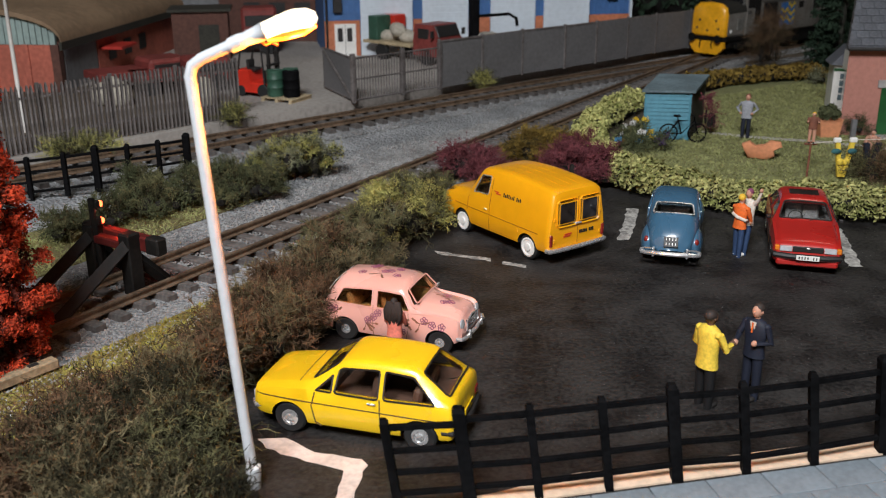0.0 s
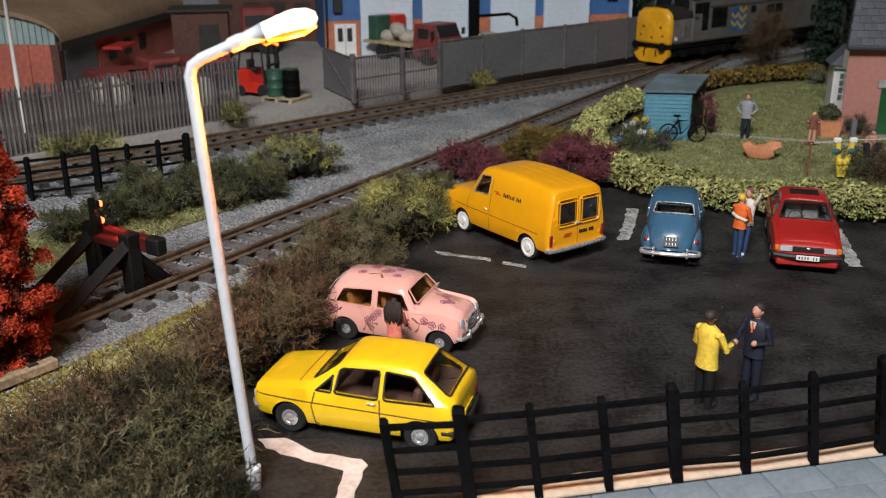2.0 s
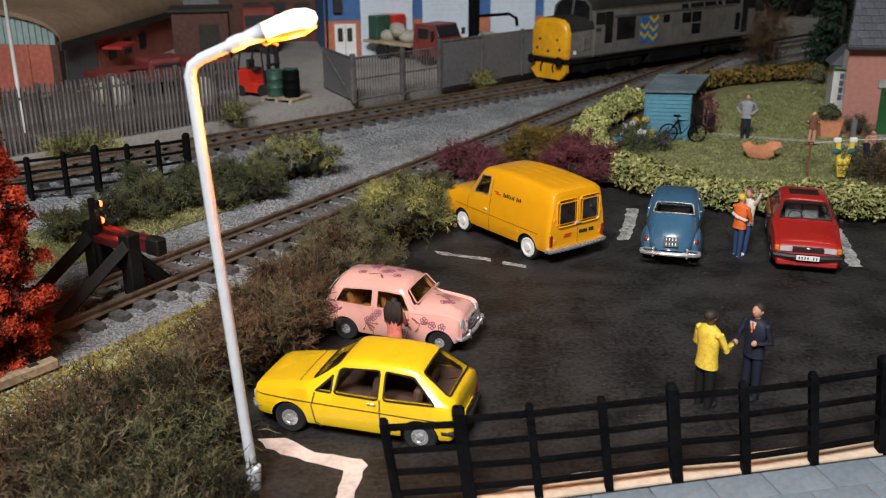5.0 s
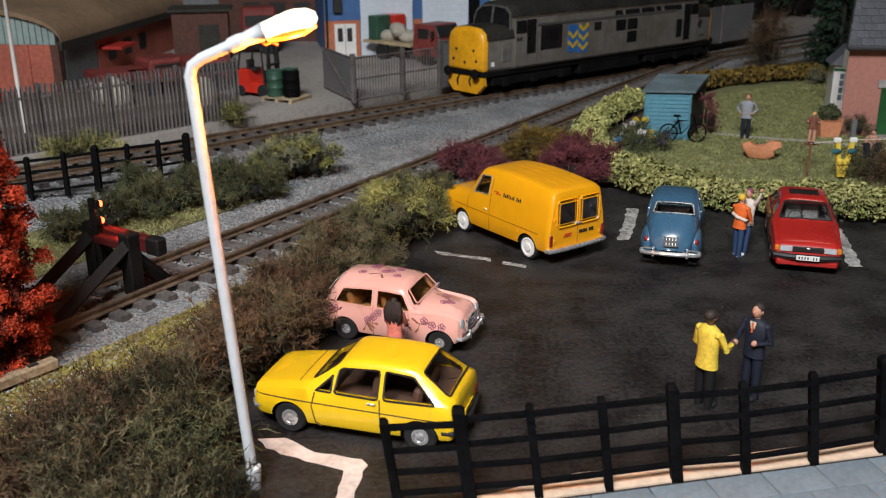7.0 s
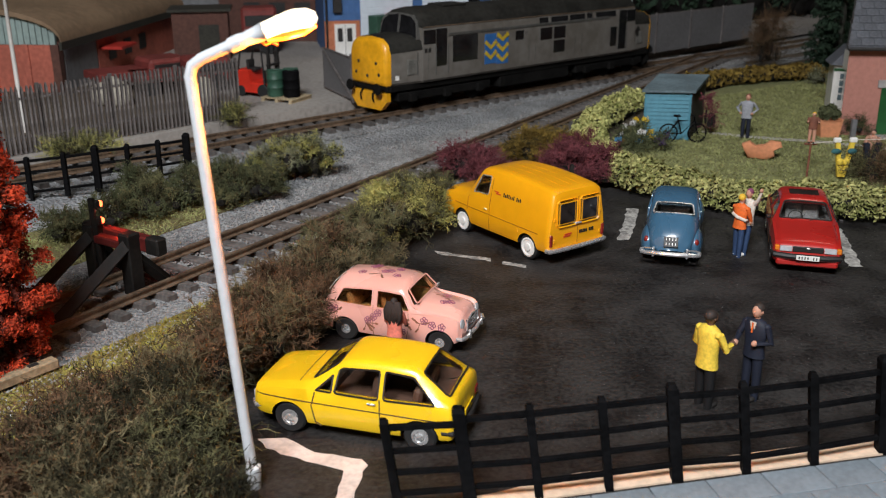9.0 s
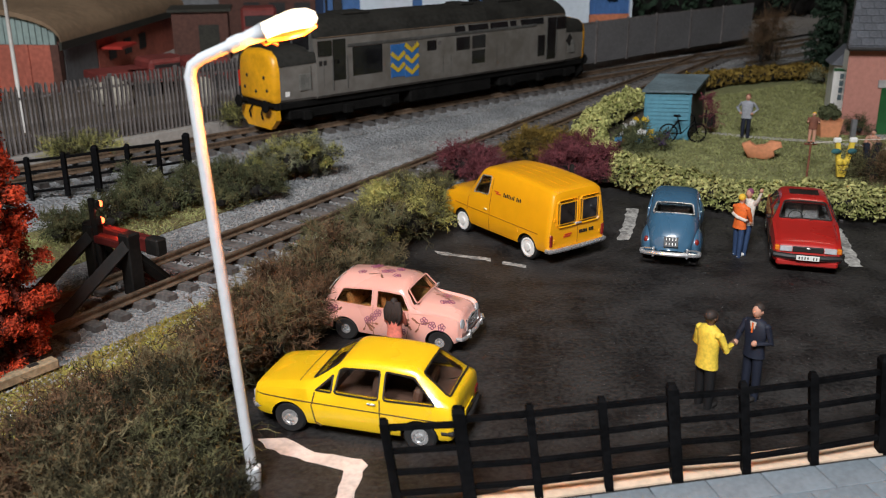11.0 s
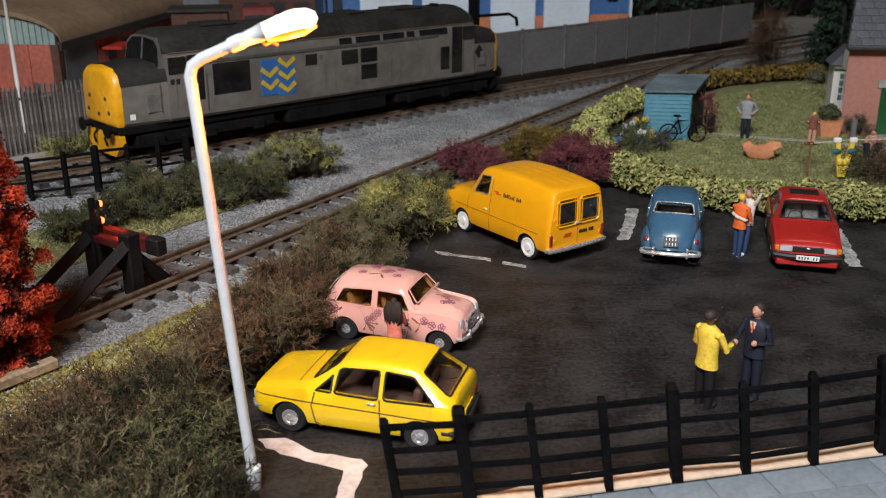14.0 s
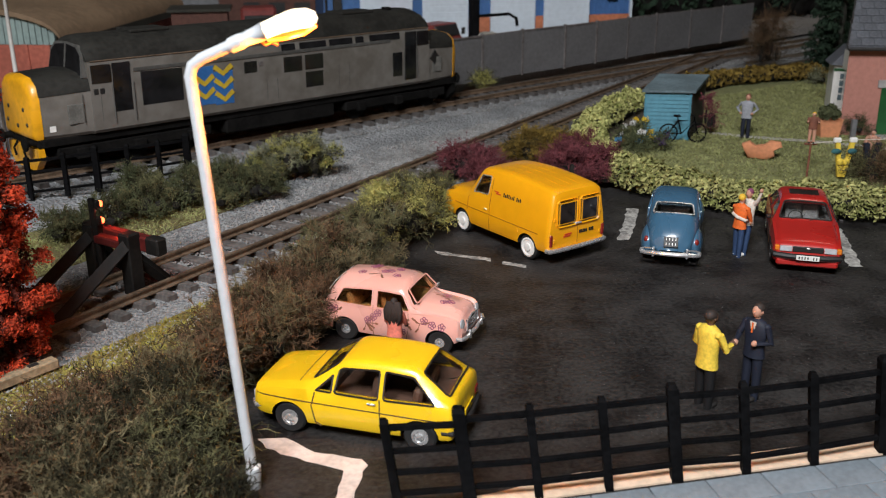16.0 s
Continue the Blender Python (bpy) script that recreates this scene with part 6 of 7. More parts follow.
def forklift():
    t = thing("forklift_truck", at(-8.15, 42.75, 0.4, -28), "bright red forklift truck with black mast", "forklift")
    part("body", ringloft(bmesh.new(), [[Vector((x, y, z)) for y, z in ((-0.5, 0.2), (0.5, 0.2), (0.5, top), (0.42, top + 0.06), (-0.42, top + 0.06), (-0.5, top))] for x, top in ((-1.05, 0.75), (-0.9, 1.12), (-0.25, 1.12), (-0.15, 0.6), (0.6, 0.55))]), FORKRED, t, "red body", smooth=30)
    part("seat", made_box(-0.5, -0.05, -0.25, 0.25, 1.1, 1.25, 0.04), DARK, t)
    part("seat_back", made_box(-0.55, -0.42, -0.25, 0.25, 1.2, 1.6, 0.04), DARK, t)
    part("dashboard", made_box(0.45, 0.65, -0.3, 0.3, 0.5, 1.2, 0.03), DARK, t)
    for sd in (0.45, -0.45):
        part("guard_post", tube(bmesh.new(), [(-0.85, sd, 1.1), (-0.6, sd, 2.2), (0.5, sd, 2.2), (0.6, sd, 0.6)], 0.045, 6), DARK, t)
        part("mast_rail", made_box(0.72, 0.84, sd * 0.7 - 0.06, sd * 0.7 + 0.06, 0.08, 2.5), DARK, t)
        part("fork", made_box(0.85, 1.9, sd * 0.6 - 0.06, sd * 0.6 + 0.06, 0.08, 0.13), DARK, t)
        for x, r in ((0.5, 0.3), (-0.7, 0.25)):
            part("wheel", lathe(bmesh.new(), [(0.08, 0), (r - 0.03, 0), (r, -0.03), (r, -0.18), (0.08, -0.2)], 18), TYRE, t, smooth=35, m=at(x, sd * 1.15, r, 0, -90 if sd > 0 else 90, 0))
    for z in (0.5, 1.4, 2.45):
        part("mast_cross_bar", made_box(0.70, 0.86, -0.4, 0.4, z, z + 0.09), DARK, t)
    for y in (-0.3, 0, 0.3):
        part("guard_bar", tube(bmesh.new(), [(-0.6, y, 2.2), (0.5, y, 2.2)], 0.025, 6), DARK, t)
    return t


forklift()


def pallet():
    t = thing("pallet", at(-6.85, 41.75, 0.4, -28), "pale wooden pallet on the yard", "pallet")
    for k in range(6):
        part("deck_board", made_box(-0.85, 0.85, -0.75 + k * 0.26, -0.55 + k * 0.26, 0.14, 0.18), TIMBER2, t)
    for x in (-0.8, -0.07, 0.66):
        part("bearer", made_box(x, x + 0.14, -0.75, 0.75, 0.0, 0.14), TIMBER2, t)
    for k, (dx, dy, m) in enumerate(((-0.38, -0.25, DRUMGREEN), (0.38, -0.1, BLACK), (0.0, 0.38, DRUMGREEN))):
        d = thing("oil_drum", t.matrix_world @ at(dx, dy, 0.18), "dark green oil drum on a pallet" if m is DRUMGREEN else "black oil drum on a pallet", "oil drum", "drums on the pallet")
        part("barrel", lathe(bmesh.new(), [(0.33, 0), (0.36, 0.02), (0.36, 0.36), (0.38, 0.39), (0.36, 0.42), (0.36, 0.74), (0.38, 0.77), (0.36, 0.80), (0.36, 1.1), (0.33, 1.13), (0.32, 1.1)], 20), m, d, smooth=35)


pallet()


def parked_truck(x, y, rz, label, c, h):
    t = thing("yard_truck", at(x, y, 0.4, rz), label, "truck")
    part("cab", made_box(-1.0, 1.0, -0.95, 0.95, 0.4, h, 0.15), c, t)
    part("window_band", made_box(-0.8, 1.03, -0.98, 0.98, h * 0.6, h * 0.85, 0.05), DARK, t)
    part("bed", made_box(-3.4, -1.05, -1.0, 1.0, 0.6, 0.95, 0.03), c, t)
    for sx in (0.4, -2.6):
        for sd in (1, -1):
            part("wheel", lathe(bmesh.new(), [(0.1, 0), (0.38, 0), (0.4, -0.05), (0.4, -0.2), (0.1, -0.22)], 18), TYRE, t, smooth=35, m=at(sx, sd * 0.98, 0.4, 0, -90 * sd, 0))


parked_truck(-13.3, 45.6, 40, "dull red pickup truck behind the palisade fence", CABRED, 1.35)
parked_truck(-10.6, 56.5, 10, "bright red truck in the dim back yard", CABRED, 2.6)
parked_truck(-11.0, 44.6, 25, "dull red van body behind the palisade fence", CABRED, 1.5)


def sheeted_heap(x, y, label):
    t = thing("sheeted_heap", at(x, y, 0.4), label, "heap")
    for k in range(4):
        part("lump", ellipsoid(bmesh.new(), (random.uniform(-0.6, 0.6), random.uniform(-0.3, 0.3), 0.5), (0.55, 0.5, 0.5 + 0.08 * k), 12, 8), TARP, t, smooth=True)


sheeted_heap(-14.2, 40.5, "pale sheeted heap behind the palisade fence")
sheeted_heap(-9.9, 40.6, "pale sheeted heap behind the palisade fence")


def scrap_frame():
    t = thing("tow_crane", at(2.35, 52.0, 0.4, 20), "dark recovery crane with hook behind the fence", "crane")
    part("base", made_box(-0.6, 0.6, -0.6, 0.6, 0, 1.6, 0.05), TARP, t)
    part("column", made_box(-0.9, -0.5, -0.3, 0.3, 0, 3.4, 0.03), BLACK, t)
    part("jib", tube(bmesh.new(), [(-0.7, 0, 2.5), (1.3, 0, 2.55), (1.75, 0, 2.3), (1.8, 0, 1.9)], 0.09, 6), BLACK, t)
    return t


scrap_frame()


TIMBER_RED = mat("red_brown_wood", (0.20, 0.07, 0.04), 0.8, var=0.3, scale=2, fine=9)


# ---- figurines: plain moulded shapes, one mesh each ----
def figurine(name, x, y, z, rz, label, legs, top, head, hair, h=1.76, arms=((0.5, 0.1), (-0.5, 0.1)), extra=None, split=0.0, coat=0.82, skin=None, girth=1.2, reach=None, shoes=None):
    """arms: for each side the reach forwards and the height of the cuff."""
    mats = [legs, top, head, hair, skin or head, OFFWHITE, ORANGECLOTH, shoes or DARK]
    k = h / 1.76
    bm = bmesh.new()
    for sd in (1, -1):
        tube(bm, [(split * sd * 0.5, sd * 0.10, 0.0), (split * sd * 0.5, sd * 0.10, 0.08), (split * sd * 0.3, sd * 0.10, 0.45), (0, sd * 0.08, 0.92)], [0.06, 0.065, 0.078, 0.095], 10, mi=0)
        ellipsoid(bm, (split * sd * 0.5 + 0.06, sd * 0.10, 0.04), (0.13, 0.055, 0.05), 10, 6, mi=7)
    rings = []
    for zz, wx, wy in ((coat, 0.145, 0.205), (1.0, 0.12, 0.185), (1.2, 0.125, 0.20), (1.40, 0.12, 0.235), (1.47, 0.09, 0.17), (1.52, 0.055, 0.06)):
        rings.append([Vector((wx * math.cos(a), wy * math.sin(a), zz)) for a in (2 * math.pi * j / 14 for j in range(14))])
    ringloft(bm, rings, mi=1)
    for sd, (ahead, cuff) in zip((1, -1), arms):
        e = (0.06 + ahead * 0.25, sd * 0.25, 1.15 + max(0, cuff - 0.3) * 0.6)
        hd = (0.05 + ahead, sd * (0.24 if ahead < 0.4 else 0.10), 0.95 + cuff)
        if reach_of := (reach or {}).get(sd):
            e, hd = reach_of
        tube(bm, [(0, sd * 0.20, 1.41), e, tuple(u * 0.85 + v * 0.15 for u, v in zip(hd, e))], [0.068, 0.055, 0.042], 8, mi=1)
        ellipsoid(bm, hd, (0.06, 0.05, 0.055), 8, 6, mi=4)
    ellipsoid(bm, (0.115, 0, 1.635), (0.022, 0.018, 0.03), 6, 5, mi=2)
    for sd in (1, -1):
        ellipsoid(bm, (0.0, sd * 0.085, 1.635), (0.022, 0.014, 0.03), 6, 5, mi=2)
        ellipsoid(bm, (-0.01, sd * 0.19, 1.40), (0.075, 0.07, 0.065), 8, 6, mi=1)
    tube(bm, [(0, 0, 1.48), (0.01, 0, 1.58)], 0.055, 8, mi=4)
    ellipsoid(bm, (0.02, 0, 1.645), (0.10, 0.085, 0.12), 12, 9, mi=2)
    ellipsoid(bm, (-0.012, 0, 1.685), (0.108, 0.095, 0.10), 12, 9, mi=3)
    if extra:
        extra(bm)
    bmesh.ops.scale(bm, vec=(k * girth, k * girth, k), verts=bm.verts)
    ob = finish(name, bm, mats, smooth=50)
    ob.matrix_world = at(x, y, z, rz)
    return tagged(ob, label, "figurine")


def shirt_front(bm):
    ringloft(bm, [[Vector((0.118, y * w, z)) for y in (-1, 1)] + [Vector((0.10, y * w, z)) for y in (1, -1)] for z, w in ((1.22, 0.005), (1.47, 0.06))], mi=5)
    tube(bm, [(0.128, 0, 1.28), (0.12, 0, 1.46)], 0.016, 6, mi=6)


figurine("standing_figurine", 4.59, 15.0, 0, 28, "small painted figurine in yellow jacket and black trousers", BLACKCLOTH, LEMON, DARKSKIN, HAIRDARK, 1.82, reach={-1: ((0.10, -0.27, 1.13), (0.36, -0.12, 1.13)), 1: ((0.0, 0.27, 1.12), (0.13, 0.22, 0.95))}, skin=DARKSKIN, coat=0.76, girth=1.12)
figurine("standing_figurine", 5.49, 15.28, 0, 217, "small painted figurine in dark navy suit", NAVY, NAVY, SKIN, HAIRDARK, 1.82, reach={-1: ((0.08, -0.27, 1.16), (0.38, -0.12, 1.13)), 1: ((-0.02, 0.29, 1.13), (0.17, 0.10, 1.12))}, extra=shirt_front, girth=1.02)
figurine("standing_figurine", 11.52, 35.75, 0, 240, "small painted figurine in grey shirt, elbows out, standing on the lawn", NAVY, GREYCLOTH, SKIN, TIMBER_RED, 1.68, reach={1: ((-0.06, 0.38, 1.20), (0.10, 0.20, 1.02)), -1: ((-0.06, -0.38, 1.20), (0.10, -0.20, 1.02))}, girth=1.08)


def long_hair(bm):
    for k in range(9):
        y = (k - 4) * 0.04
        tube(bm, [(-0.05, y * 0.8, 1.70), (-0.12, y * 1.2, 1.50), (-0.13 + 0.02 * (k % 2), y * 1.1, 1.30), (-0.10, y * 0.8 + 0.02, 1.14 + 0.05 * (k % 3))], [0.05, 0.055, 0.05, 0.02], 7, mi=3)


def sash(bm):
    tube(bm, [(0.10, 0.20, 1.22), (0.16, 0.05, 1.08), (0.12, -0.14, 1.02), (-0.05, -0.2, 1.08), (-0.14, 0, 1.15), (-0.05, 0.2, 1.2), (0.10, 0.20, 1.22)], 0.05, 8, mi=5)


figurine("standing_figurine", 7.42, 22.68, 0, 40, "small painted figurine in orange top and jeans", DENIM, ORANGECLOTH, SKIN, BLONDE, 1.62, ((0.22, 0.1), (0.12, 0.05)), sash, girth=0.98, shoes=WHITE, split=0.12)
figurine("standing_figurine", 7.66, 22.88, 0, 215, "small painted figurine in white top, one arm raised", DENIM, OFFWHITE, SKIN, PLUM, 1.70, ((0.12, 1.0), (0.2, 0.1)), split=0.25, girth=0.95, shoes=WHITE, reach={-1: ((0.1, -0.22, 1.2), (0.25, -0.1, 1.15)), 1: ((0.05, 0.34, 1.55), (0.08, 0.42, 1.82))})
figurine("standing_figurine", -0.92, 16.55, 0, 75, "small painted figurine in pink and yellow beside the pink car", LEMON, cloth("salmon_cloth", (0.75, 0.22, 0.16)), HAIRDARK, HAIRDARK, 1.42, ((0.15, 0.1), (0.15, 0.1)), girth=0.95, extra=long_hair)
figurine("seated_figurine", 11.86, 30.1, 1.15, 250, "tiny painted figurine in dark brown on top of a wooden post", SKIN, TIMBER_RED, SKIN, BLONDE, 1.0, ((0.15, 0.3), (0.15, 0.3)))
figurine("standing_figurine", 14.4, 31.3, 0, 230, "small painted figurine with checked skirt by the lawn", DENIM, SKIN, SKIN, HAIRDARK, 1.3, ((0.3, 0.3), (0.1, 0.1)))


def garden_post():
    t = thing("garden_post", at(11.86, 30.1, 0), "thin rusty brown post with a cross bar", "post")
    part("upright", tube(bmesh.new(), [(0, 0, 0), (0.0, 0, 1.2)], 0.036, 8), TIMBER_RED, t)
    part("cross_bar", tube(bmesh.new(), [(-0.2, 0, 1.12), (0.2, 0, 1.12)], 0.04, 6), TIMBER_RED, t)


garden_post()


def washing():
    t = thing("washing_line", at(12.42, 29.75, 0.0, 2), "washing line with yellow clothes and dark trousers", "washing line")
    part("pole", tube(bmesh.new(), [(2.4, 0, 0), (2.4, 0, 1.45)], 0.035, 6), DARK, t)
    part("cord", tube(bmesh.new(), [(-0.56, 0.34, 1.14), (0.6, 0, 1.33), (1.5, 0, 1.33), (2.4, 0, 1.38)], 0.012, 5), OFFWHITE, t)

    def garment(x, w, z0, z1, m, spread=0.0, nm="garment"):
        for sd in (-1, 1):
            part(nm, ringloft(bmesh.new(), [[Vector((x + sd * (w * 0.30 + spread * f) + dx * w * 0.42, dy * 0.05, z0 + (z1 - z0) * f)) for dx, dy in ((-1, -1), (1, -1), (1, 1), (-1, 1))] for f in (0, 0.3, 0.7, 1.0)]), m, t, smooth=40)
    garment(0.40, 0.17, 0.12, 1.30, LEMON, 0.20)
    for x in (0.14, 0.66):
        part("white_cuff", made_box(x - 0.12, x + 0.12, -0.07, 0.07, 1.24, 1.40, 0.03), WHITE, t)
        part("dark_glove", ellipsoid(bmesh.new(), (x - 0.04, -0.10, 0.98), (0.17, 0.05, 0.09), 10, 6), TEALCLOTH, t, smooth=True)
        part("yellow_frill", ellipsoid(bmesh.new(), (0.40 + (x - 0.4) * 0.35, -0.07, 0.62), (0.12, 0.05, 0.12), 10, 6), LEMON, t, smooth=True)
    garment(1.30, 0.20, 0.30, 1.22, NAVY, 0.14)
    garment(1.95, 0.17, 0.45, 1.25, SKIN, 0.08)


washing()


def bicycle():
    t = thing("bicycle", at(8.95, 35.0, 0.02, 3), "black bicycle leaning against the garden shed", "bicycle")
    for x in (-0.55, 0.55):
        w = part("wheel", tube(bmesh.new(), [(x + 0.34 * math.cos(a), 0, 0.36 + 0.34 * math.sin(a)) for a in (2 * math.pi * k / 24 for k in range(25))], 0.03, 6), BLACK, t)
        for k in range(6):
            a = math.pi * k / 6
            part("spoke", tube(bmesh.new(), [(x + 0.33 * math.cos(a), 0, 0.36 + 0.33 * math.sin(a)), (x - 0.33 * math.cos(a), 0, 0.36 - 0.33 * math.sin(a))], 0.008, 4), BLACK, w)
    part("frame", tube(bmesh.new(), [(-0.55, 0, 0.36), (-0.05, 0, 0.34), (0.42, 0, 0.82), (-0.2, 0, 0.82), (-0.55, 0, 0.36)], 0.028, 6), BLACK, t)
    part("seat_tube", tube(bmesh.new(), [(-0.05, 0, 0.34), (-0.24, 0, 0.98)], 0.026, 6), BLACK, t)
    part("fork", tube(bmesh.new(), [(0.55, 0, 0.36), (0.40, 0, 0.95)], 0.026, 6), BLACK, t)
    part("handlebar", tube(bmesh.new(), [(0.34, -0.25, 1.0), (0.40, 0, 0.98), (0.34, 0.25, 1.0)], 0.022, 6), BLACK, t)
    part("saddle", made_box(-0.38, -0.12, -0.08, 0.08, 0.97, 1.05, 0.03), BLACK, t)


bicycle()


def planter():
    t = thing("planter", at(14.75, 36.0, 0, 2), "large terracotta planter with a green shrub", "planter")
    part("tub", ringloft(bmesh.new(), [[Vector((x * w, y * 0.3, z)) for x, y in ((-1, -1), (1, -1), (1, 1), (-1, 1))] for z, w in ((0, 0.34), (0.66, 0.44), (0.70, 0.46), (0.70, 0.38), (0.62, 0.36))]), TERRACOTTA, t, "terracotta tub")
    part_np("shrub", leaf_cloud([((0, 0, 0.88), (0.36, 0.32, 0.32))], 1500, 0.07), LEAF_GREEN, t, "small green shrub")


def clay_shape():
    t = thing("clay_ornament", at(11.1, 32.5, 0.0, -18), "terracotta coloured animal-shaped ornament on the lawn", "ornament")
    pts = [(-0.66, 0.50), (-0.42, 0.60), (-0.2, 0.46), (0.1, 0.52), (0.28, 0.66), (0.62, 0.64), (0.68, 0.48), (0.42, 0.32), (0.46, 0.14), (0.2, 0.0), (-0.42, 0.04), (-0.56, 0.26)]
    rings = [[Vector((x * k, y, 0.33 + (z - 0.33) * k)) for x, z in pts] for y, k in ((-0.16, 0.86), (-0.1, 1.0), (0.1, 1.0), (0.16, 0.86))]
    part("body", ringloft(bmesh.new(), rings), TERRACOTTA, t, smooth=50, m=at(0, 0, 0.02))


clay_shape()


def grit_bin():
    t = thing("water_butt", at(15.55, 35.55, 0), "small dark grey post beside the cottage wall", "post")
    part("body", made_box(-0.09, 0.09, -0.09, 0.09, 0, 0.75, 0.02), GREYSHEET, t)


grit_bin()


# ---- plants, ballast stones, scatter ----
def leafmat(name, c, c2, rand=0.35, scale=0.9):
    return mat(name, c, 0.85, colour2=c2, scale=scale * 2.2, fine=7, bump=0.0, rand=rand, spec=0.2)


LEAF_HEDGE = leafmat("hedge_leaf", (0.58, 0.55, 0.22), (0.19, 0.21, 0.06), 0.6)
LEAF_GREEN = leafmat("dark_leaf", (0.095, 0.105, 0.05), (0.045, 0.05, 0.024), 0.4)
LEAF_CONIFER = leafmat("conifer_leaf", (0.035, 0.06, 0.035), (0.015, 0.03, 0.018), 0.4)
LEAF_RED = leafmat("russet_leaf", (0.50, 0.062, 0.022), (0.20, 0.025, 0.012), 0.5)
LEAF_RED_SHADE = leafmat("shaded_russet_leaf", (0.12, 0.022, 0.012), (0.05, 0.012, 0.008), 0.4)
LEAF_OCHRE = leafmat("ochre_leaf", (0.24, 0.16, 0.035), (0.10, 0.065, 0.016), 0.4)
MOSS_BROWN = leafmat("brown_moss", (0.165, 0.10, 0.055), (0.06, 0.036, 0.02), 0.6)
MOSS_OLIVE = leafmat("olive_moss", (0.16, 0.15, 0.07), (0.05, 0.05, 0.024), 0.55)
MOSS_YELLOW = leafmat("yellow_moss", (0.50, 0.46, 0.15), (0.20, 0.20, 0.06), 0.45)
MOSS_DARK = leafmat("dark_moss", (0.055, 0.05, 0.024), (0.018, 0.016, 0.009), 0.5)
# Pale tone that paints highlights on some bush tips.
MOSS_PALE = leafmat("pale_moss_highlight", (0.19, 0.155, 0.085), (0.075, 0.06, 0.03), 0.4)
MOSS_GREY = leafmat("grey_green_moss", (0.28, 0.28, 0.18), (0.09, 0.095, 0.05), 0.5)
MOSS_PLUM = leafmat("plum_moss", (0.22, 0.065, 0.075), (0.085, 0.025, 0.03), 0.5)
CORE_SHADE = mat("bush_core_shade", (0.008, 0.006, 0.004), 0.95, var=0.4, scale=2, fine=8, bump=0.4)
STONES = mat("ballast_stone", (0.30, 0.295, 0.285), 0.9, colour2=(0.14, 0.135, 0.13), scale=0.7, fine=9, bump=0.2, rand=0.45)
RNG = np.random.default_rng(7)


def part_np(name, vf, material, parent=None, label="", kind="", smooth=False):
    V, F = vf
    me = bpy.data.meshes.new(name)
    me.from_pydata((V * S).tolist(), [], F.tolist())
    me.materials.append(material)
    if smooth:
        for f in me.polygons:
            f.use_smooth = True
    ob = new(name, me)
    if parent is not None:
        ob.parent = parent
    if label:
        ob["label"] = label
    if kind:
        ob["kind"] = kind
    return ob


def sample(blobs, n, shell=0.55):
    """Points in a set of ellipsoids, crowded towards their skins, with the outward direction."""
    w = np.array([b[1][0] * b[1][1] * b[1][2] for b in blobs]) ** 0.75
    idx = RNG.choice(len(blobs), n, p=w / w.sum())
    c = np.array([b[0] for b in blobs])[idx]
    r = np.array([b[1] for b in blobs])[idx]
    d = RNG.normal(size=(n, 3))
    d /= np.linalg.norm(d, axis=1, keepdims=True)
    d[:, 2] = np.where(d[:, 2] < -0.5, -d[:, 2], d[:, 2])
    k = shell + (1 - shell) * RNG.random((n, 1)) ** 0.6
    k *= 1 + 0.14 * np.sin(d[:, :1] * 7 + c[:, :1] * 5) + 0.10 * RNG.normal(size=(n, 1))
    return c + d * r * k, d


def leaf_cloud(blobs, n, size, shell=0.6):
    """Many small folded leaves."""
    p, d = sample(blobs, n, shell)
    p[:, 2] = np.maximum(p[:, 2], 0.02)
    nrm = d + RNG.normal(size=(n, 3)) * 0.7
    nrm /= np.linalg.norm(nrm, axis=1, keepdims=True)
    a = np.cross(nrm, RNG.normal(size=(n, 3)))
    a /= np.linalg.norm(a, axis=1, keepdims=True)
    b = np.cross(nrm, a)
    s = size * RNG.uniform(0.6, 1.25, (n, 1))
    V = np.stack([p - a * s, p - b * s * 0.55 + nrm * s * 0.25, p + a * s, p + b * s * 0.55 + nrm * s * 0.25], 1).reshape(-1, 3)
    i = np.arange(n)[:, None] * 4
    F = np.concatenate([i + [0, 1, 2], i + [0, 2, 3]], 0)
    return V, F


def fibre_cloud(blobs, n, length, width, curl=0.8, shell=0.35):
    """Many short curled fibres, three joints each."""
    p, d = sample(blobs, n, shell)
    t = d * 0.7 + RNG.normal(size=(n, 3)) * 0.8
    t[:, 2] += 0.15
    t /= np.linalg.norm(t, axis=1, keepdims=True)
    ln = length * RNG.uniform(0.5, 1.3, (n, 1)) / 3
    rows = [p]
    for k in range(3):
        t = t + RNG.normal(size=(n, 3)) * curl * 0.6
        t /= np.linalg.norm(t, axis=1, keepdims=True)
        rows.append(rows[-1] + t * ln)
    side = np.cross(t, RNG.normal(size=(n, 3)))
    side /= np.linalg.norm(side, axis=1, keepdims=True)
    up = np.cross(t, side)
    V = []
    for k, q in enumerate(rows):
        w = width * (1.0 - 0.2 * k)
        V += [q + side * w, q - side * w * 0.5 + up * w * 0.8, q - side * w * 0.5 - up * w * 0.8]
    V = np.stack(V, 1).reshape(-1, 3)
    V[:, 2] = np.maximum(V[:, 2], 0.01)
    i = np.arange(n)[:, None] * 12
    F = []
    for k in range(3):
        for j in range(3):
            a, b = k * 3 + j, k * 3 + (j + 1) % 3
            F.append(i + [a, b, b + 3, a + 3])
    return V, np.concatenate(F, 0)


